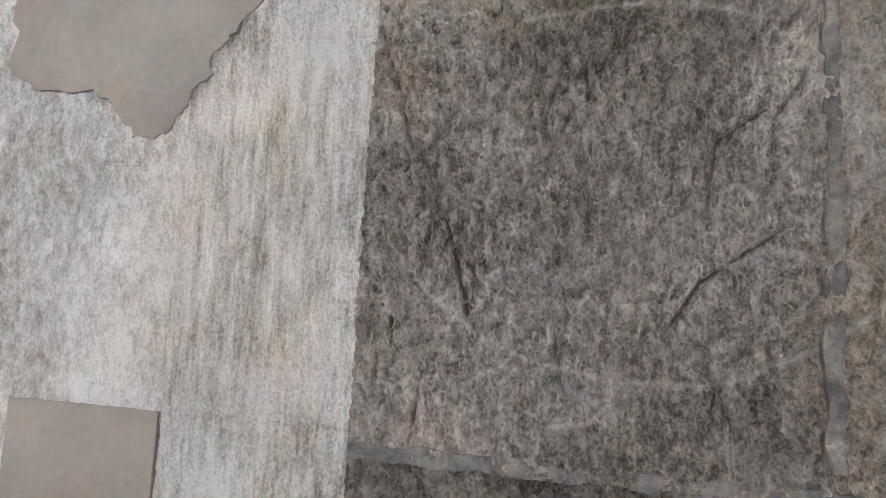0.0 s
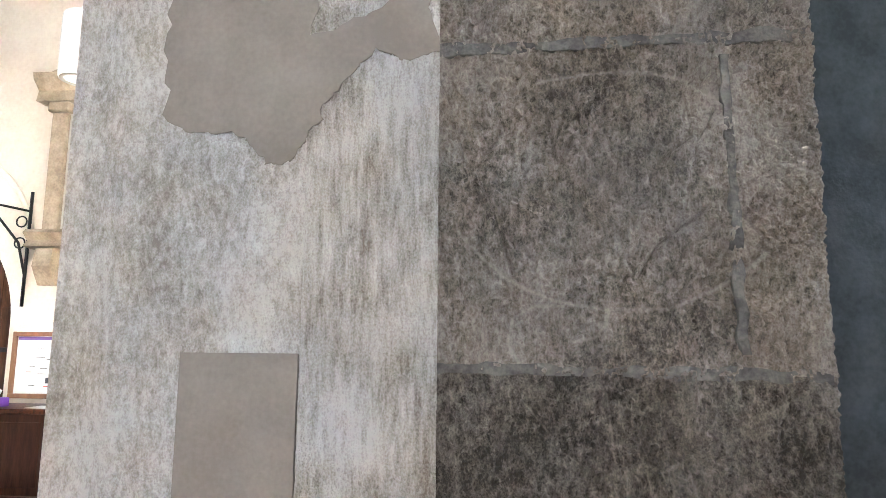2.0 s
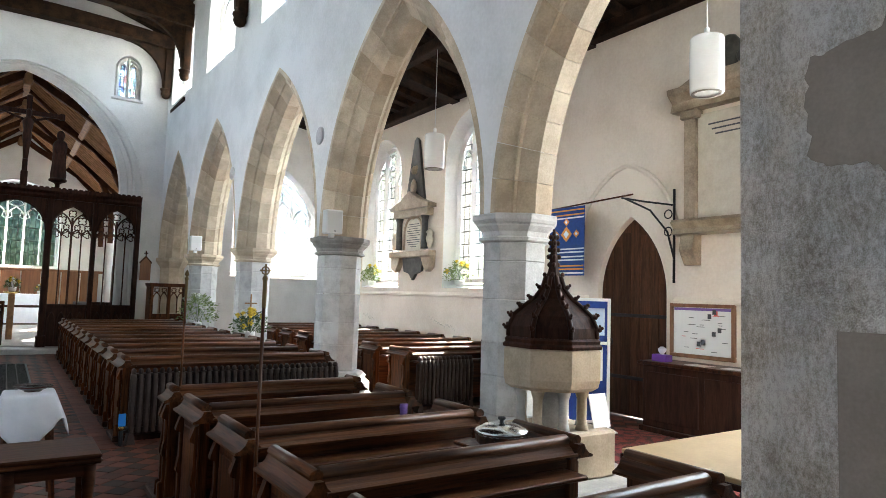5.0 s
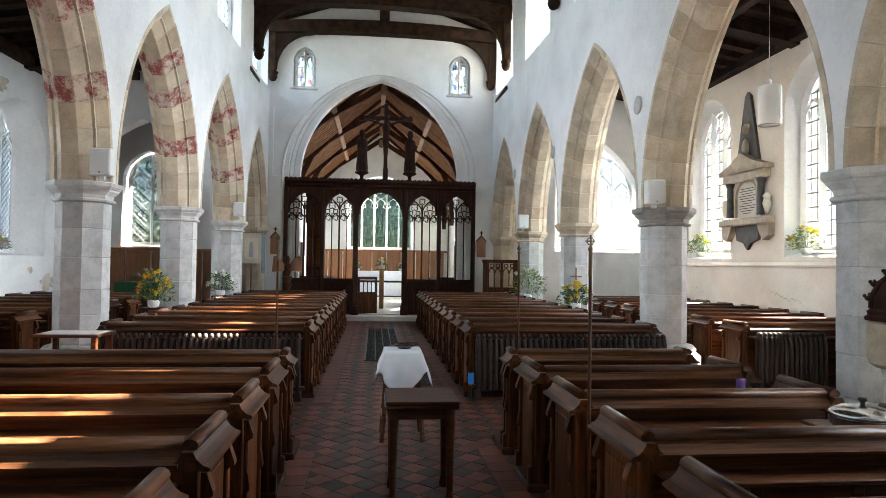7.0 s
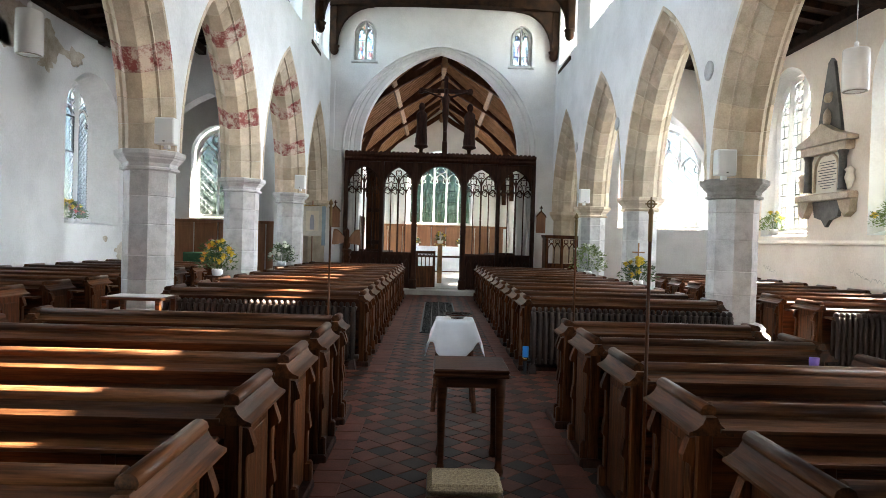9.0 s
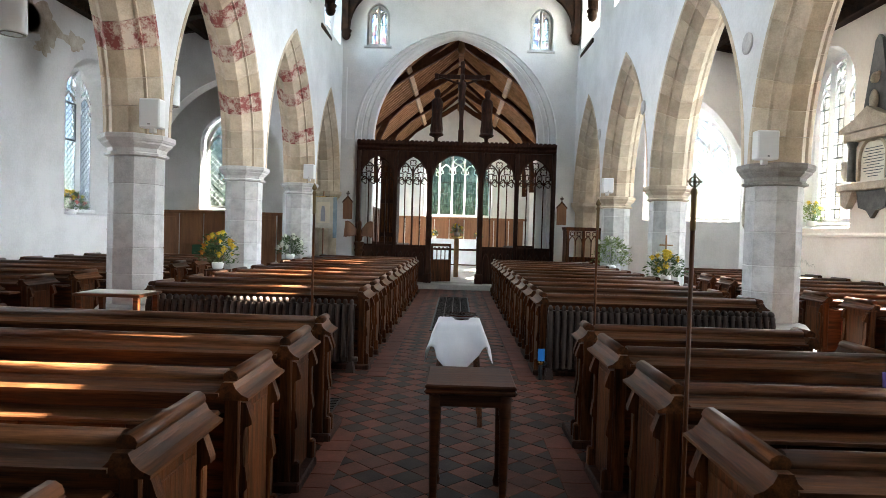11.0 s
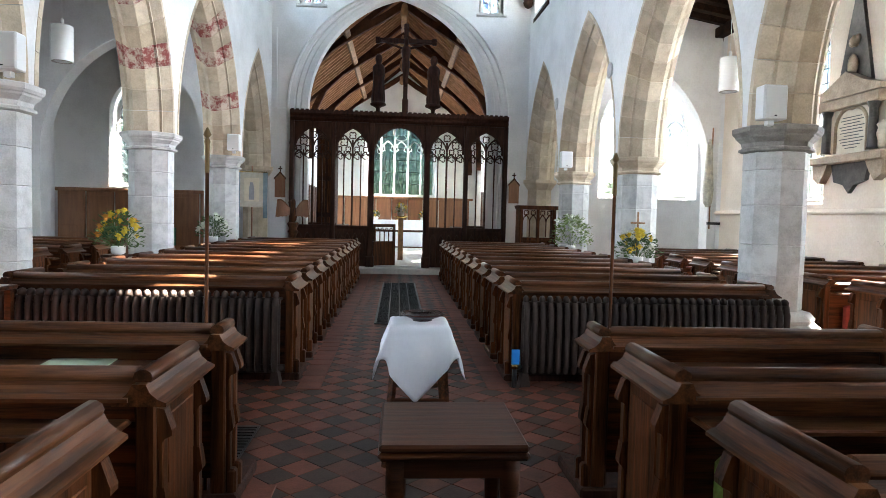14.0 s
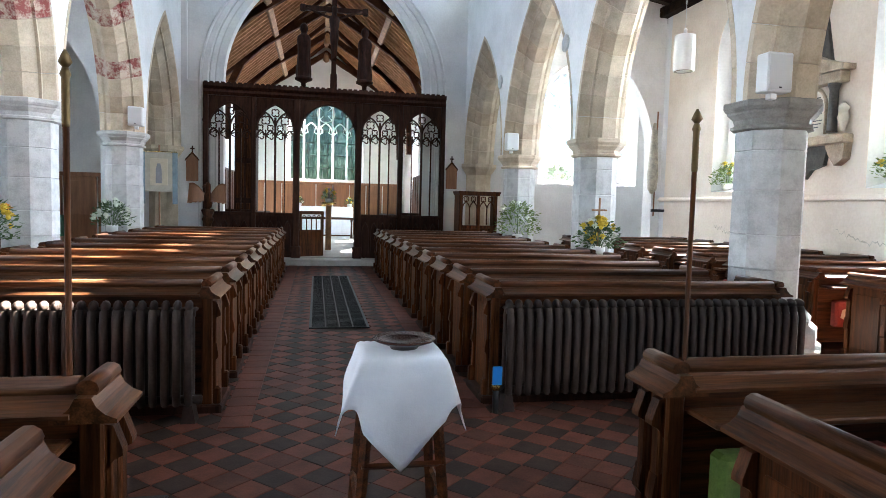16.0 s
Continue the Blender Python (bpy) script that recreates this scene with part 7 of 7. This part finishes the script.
def stand(x, y, h, label, mat):
    o = thing("flower_stand", label, "plant stand", Matrix.Translation((x, y, 0)))
    part("top", Mesh().bbox(-0.17, 0.17, -0.17, 0.17, h - 0.03, h, 0.006), mat, o)
    for sx in (-1, 1):
        for sy in (-1, 1):
            part("leg", Mesh().bbox(sx * 0.15 - 0.014, sx * 0.15 + 0.014, sy * 0.15 - 0.014, sy * 0.15 + 0.014, -0.02, h - 0.03, 0.003), mat, o)


for x, y, z, h, cols, lab, sd, bl in ((-3.86, 13.0, 0.80, 0.62, ["yellow", "yellow", "orange"], "yellow and orange flowers in a pot on a stand", 1, 26), (-3.62, 16.75, 0.82, 0.55, ["white"], "white flowers and greenery on a stand", 2, 20), (3.60, 13.1, 0.80, 0.50, ["yellow", "yellow", "white"], "yellow and cream flowers with a small wooden cross", 3, 26)):
    stand(x, y, z, "square dark stand holding flowers by the pillar", OLDOAK)
    flowers(x, y, z, 0.30, h, cols, lab, sd, blooms=bl)
stand(3.50, 16.4, 0.80, "square dark stand holding greenery by the pillar", OLDOAK)
flowers(3.50, 16.4, 0.80, 0.40, 0.75, ["white"], "tall loose pale green foliage in a white bowl", 4, PALELEAF, 6, count=650)
cr = thing("small_cross", "small plain wooden cross among the flowers", "cross", Matrix.Translation((3.60, 13.1, 0.92)))
part("upright", Mesh().bbox(-0.012, 0.012, -0.01, 0.01, 0, 0.66, 0.003), RAFTER, cr)
part("arm", Mesh().bbox(-0.11, 0.11, -0.01, 0.01, 0.48, 0.505, 0.003), RAFTER, cr)
for x, y, z, sd, cols, lf in ((7.56, 16.0, 1.86, 11, ["yellow", "white"], PALELEAF), (7.56, 12.25, 1.86, 12, ["yellow", "white"], PALELEAF), (-7.8, 15.35, 1.66, 13, ["pink", "yellow"], LEAF), (-7.8, 11.9, 1.66, 14, ["white", "yellow"], LEAF), (5.9, 20.75, 2.05, 15, ["white"], LEAF)):
    flowers(x, y, z, 0.30, 0.50, cols, "window-sill flowers and bright green leaves", sd, lf, 12)
flowers(-6.35, 19.95, 1.0, 0.35, 0.34, ["white", "pink"], "low green arrangement on the chapel altar", 16, LEAF, 8)
for x, y, z, sd in ((-0.85, 30.0, 1.26, 17), (1.05, 30.0, 1.26, 18), (0.12, 22.3, 1.42, 19)):
    flowers(x, y, z, 0.17, 0.36, ["white", "yellow"], "small white and yellow altar flowers", sd, LEAF, 10, count=160)

# ---- kneelers and small things on the pews ----
KN = [material("green_kneeler", (0.16, 0.24, 0.05), (0.11, 0.17, 0.035), 30, 0.95, 0.3, 200), material("dark_kneeler", (0.035, 0.03, 0.03), (0.02, 0.018, 0.018), 30, 0.95, 0.3, 200), material("red_kneeler", (0.30, 0.05, 0.035), (0.20, 0.03, 0.025), 30, 0.95, 0.3, 200), material("blue_kneeler", (0.03, 0.05, 0.16), (0.02, 0.035, 0.11), 30, 0.95, 0.3, 200)]
NAMES = ["green", "black", "dark red", "navy blue"]
YELLOW = plain("yellow_wool", (0.65, 0.48, 0.05), 0.9)
CREAMW = plain("cream_wool", (0.7, 0.66, 0.55), 0.9)


def kneeler(x, y, kind, motif, z=0.29):
    o = thing("kneeler", "embroidered %s kneeler hanging behind the pew" % NAMES[kind], "kneeler", Matrix.Translation((x, y, z)), "kneelers")
    part("cushion", Mesh().bbox(-0.17, 0.17, -0.075, 0.015, 0.0, 0.27, 0.02), KN[kind], o)
    if motif == 1:
        part("motif", Mesh().tube([(0.085 * math.cos(t), -0.077, 0.14 + 0.085 * math.sin(t)) for t in [2 * math.pi * i / 18 for i in range(18)]], 0.012, 5, closed=True), YELLOW, o)
    elif motif == 2:
        for q in range(4):
            part("motif", Mesh().box(-0.135 + q * 0.085, -0.105 + q * 0.085, -0.079, -0.074, 0.19, 0.22).box(-0.142 + q * 0.085, -0.098 + q * 0.085, -0.0785, -0.0735, 0.197, 0.213), CREAMW, o)
    elif motif == 3:
        for s in (-1, 1):
            part("motif", Mesh().prism([(s * 0.02, 0.06), (s * 0.12, 0.10), (s * 0.10, 0.18), (s * 0.03, 0.20)], -0.079, -0.074, "y"), CREAMW, o)


rk = random.Random(5)
for y in (6.95, 6.05, 5.15, 4.27):
    for i, x in enumerate((1.40, 1.80, 2.25)):
        kneeler(x, y + 0.005, (0, 1, 0, 2, 1, 2)[(i + int(y * 3)) % 6], (0, 2, 0, 3, 1, 3)[(i + int(y * 3)) % 6])
for y in (6.9, 6.0, 5.12):
    for i, x in enumerate((-1.35, -1.95, -2.6)):
        kneeler(x, y + 0.005, (3, 0, 1, 2)[(i + int(y * 2)) % 4], (2, 0, 3, 0)[(i + int(y * 2)) % 4])
for y in (10.5, 11.4, 12.3, 13.2):
    kneeler(5.15, y + 0.01, (2, 1)[int(y) % 2], 3)
whole("service_sheet", Mesh().bbox(-0.15, 0.15, -0.1, 0.1, 0, 0.004, 0.001), plain("green_white_sheet", (0.55, 0.68, 0.52), 0.7), "pale green printed sheet on the pew front", "leaflet", Matrix.Translation((-1.45, 6.82, 0.714)) @ Matrix.Rotation(0.1, 4, "Z"))
whole("lilac_beaker", Mesh().lathe([(0.028, 0), (0.034, 0.09), (0.03, 0.092)], 14), plain("lilac_plastic", (0.25, 0.16, 0.55), 0.4), "lilac plastic beaker on the pew ledge", "beaker", Matrix.Translation((2.55, 5.98, 0.714)))
# pipe casing beside the chancel arch
whole("cable_trunking", Mesh().bbox(-3.06, -3.02, 20.09, 20.12, 4.06, 6.0, 0.003).bbox(-3.02, -2.7, 20.09, 20.12, 4.02, 4.06, 0.003), WHITEPLASTIC, "thin white cable trunking on the wall", "trunking", kind="structure")
# flaked plaster on the north wall
rp = random.Random(2)
for y, z, r in ((13.2, 5.2, 0.75), (14.1, 5.15, 0.6), (12.6, 4.9, 0.5), (15.1, 5.1, 0.3), (14.1, 4.72, 0.22), (17.2, 1.05, 0.28), (16.45, 1.35, 0.10)):
    pts = []
    for i in range(40):
        t = 2 * math.pi * i / 40
        q = r * (0.75 + 0.5 * noise.noise((math.cos(t) * 1.6 + y, math.sin(t) * 1.6, z)) + 0.16 * noise.noise((math.cos(t) * 6, math.sin(t) * 6 + y, z)))
        pts.append((y + 1.3 * q * math.cos(t), z + 0.8 * q * math.sin(t)))
    whole("plaster_loss", Mesh().prism(pts, NX - 0.002, NX + 0.003, "x"), OLDPLASTER, "flaking patch of bare plaster on the wall", "plaster patch", kind="structure")

rc = random.Random(21)
for y0, z0, y1, z1 in ((16.2, 1.16, 15.6, 1.02), (13.2, 1.18, 12.2, 0.98), (11.0, 1.2, 10.3, 1.0)):
    up, low = [], []
    for i in range(25):
        f = i / 24
        y, z = y0 + (y1 - y0) * f, z0 + (z1 - z0) * f + rc.uniform(-0.05, 0.05)
        w = 0.004 + 0.012 * rc.random() * math.sin(math.pi * f)
        up.append((y, z + w)), low.append((y, z - w))
    whole("plaster_crack", Mesh().prism(up + low[::-1], SX - 0.003, SX + 0.004, "x"), OLDPLASTER, "ragged crack in the limewashed wall", "crack", kind="structure")

# ---- floor boards under the pews, then the tiles ----
def boards(name, x0, x1, y0, y1):
    o = tagged(new(name), kind="structure")
    n = int((x1 - x0) / 0.16)
    share = Mesh().bbox(0.002, (x1 - x0) / n - 0.002, y0, y1, -0.03, -0.004, 0.003).make("board")
    for i in range(n):
        part("board", share, PLANK, o, m=Matrix.Translation((x0 + i * (x1 - x0) / n, 0, 0)))


boards("floor_boards_south_front", 1.2, 2.75, 3.3, 7.15)
boards("floor_boards_north_front", -3.4, -0.95, 3.3, 7.1)
boards("floor_boards_south_main", 1.2, 3.45, 9.25, 19.2)
boards("floor_boards_north_main", -3.3, -1.0, 9.25, 19.2)
boards("floor_boards_south_aisle", 4.7, 7.3, 9.3, 18.2)
boards("floor_boards_north_aisle", -7.5, -4.7, 8.4, 17.5)
SIDE = 0.17
D = SIDE * math.sqrt(2)


def tile_mesh(h=SIDE):
    a, b = h / 2 - 0.0018, h / 2 - 0.004
    v = [(sx * a, sy * a, -0.018) for sx, sy in ((-1, -1), (1, -1), (1, 1), (-1, 1))] + [(sx * a, sy * a, -0.003) for sx, sy in ((-1, -1), (1, -1), (1, 1), (-1, 1))] + [(sx * b, sy * b, 0.0) for sx, sy in ((-1, -1), (1, -1), (1, 1), (-1, 1))]
    f = [(8, 9, 10, 11)] + [(i + k, (i + 1) % 4 + k, (i + 1) % 4 + k + 4, i + k + 4) for k in (0, 4) for i in range(4)]
    m = Matrix.Rotation(radians(45), 4, "Z")
    return [tuple(m @ Vector(p)) for p in v], f


tiles = tagged(new("floor_tiles"), "diagonal red and black quarry tile floor", "tile floor", kind="structure")
tv, tf = tile_mesh()
shared = {}
for key, mat in (("red", TILE_RED), ("brown", TILE_BROWN), ("dark", TILE_DARK)):
    shared[key] = Mesh().add(tv, tf).make("tile")
    shared[key].materials.append(mat)
rest = {"red": Mesh(), "brown": Mesh(), "dark": Mesh()}
rt = random.Random(9)
for i in range(-58, 70):
    for j in range(-4, 175):
        x, y = 0.1 + i * D / 2, 1.0 + j * D / 2
        if (i + j) % 2:
            continue
        aisle = -0.98 < x < 1.2 and 1.0 < y < 19.55
        cross = 7.1 < y < 9.3 and -3.7 < x < 3.8
        west = 1.0 < y < 3.3 and -2.3 < x < 2.3
        side = 3.0 < x < 7.4 and 3.2 < y < 9.3
        if not (aisle or cross or west or side):
            continue
        if -0.26 < x < 0.42 and 12.17 < y < 17.33:
            continue
        key = ("red" if i % 2 else "dark") if rt.random() < 0.86 else "brown"
        dz, tilt = rt.uniform(-0.0015, 0.0015), pose(0, 0, 0, rt.uniform(-0.3, 0.3), rt.uniform(-0.3, 0.3), rt.uniform(-0.4, 0.4))
        m = Matrix.Translation((x, y, dz - 0.001)) @ tilt
        if 5.6 < y < 8.2 and -1.0 < x < 1.3:
            part("tile", shared[key], None, tiles, m=m)
        else:
            rest[key].add(tv, tf, m=m)
for key, mat in (("red", TILE_RED), ("brown", TILE_BROWN), ("dark", TILE_DARK)):
    tagged(part("far_tiles", rest[key], mat, tiles), kind="stuff")
# straight border courses along the pews
border = tagged(new("floor_border"), "straight red tile border beside the pews", "tile floor", kind="structure")
edge_tile = Mesh().bbox(-0.098, 0.098, -0.105, 0.105, -0.012, 0.0045, 0.004).make("border_tile")
edge_tile.materials.append(TILE_RED)
for x in (-0.685, 0.905):
    for y0, n in ((3.3, 18), (9.0, 49)):
        for i in range(n):
            part("border_tile", edge_tile, None, border, m=Matrix.Translation((x, y0 + 0.105 + i * 0.213, 0)))
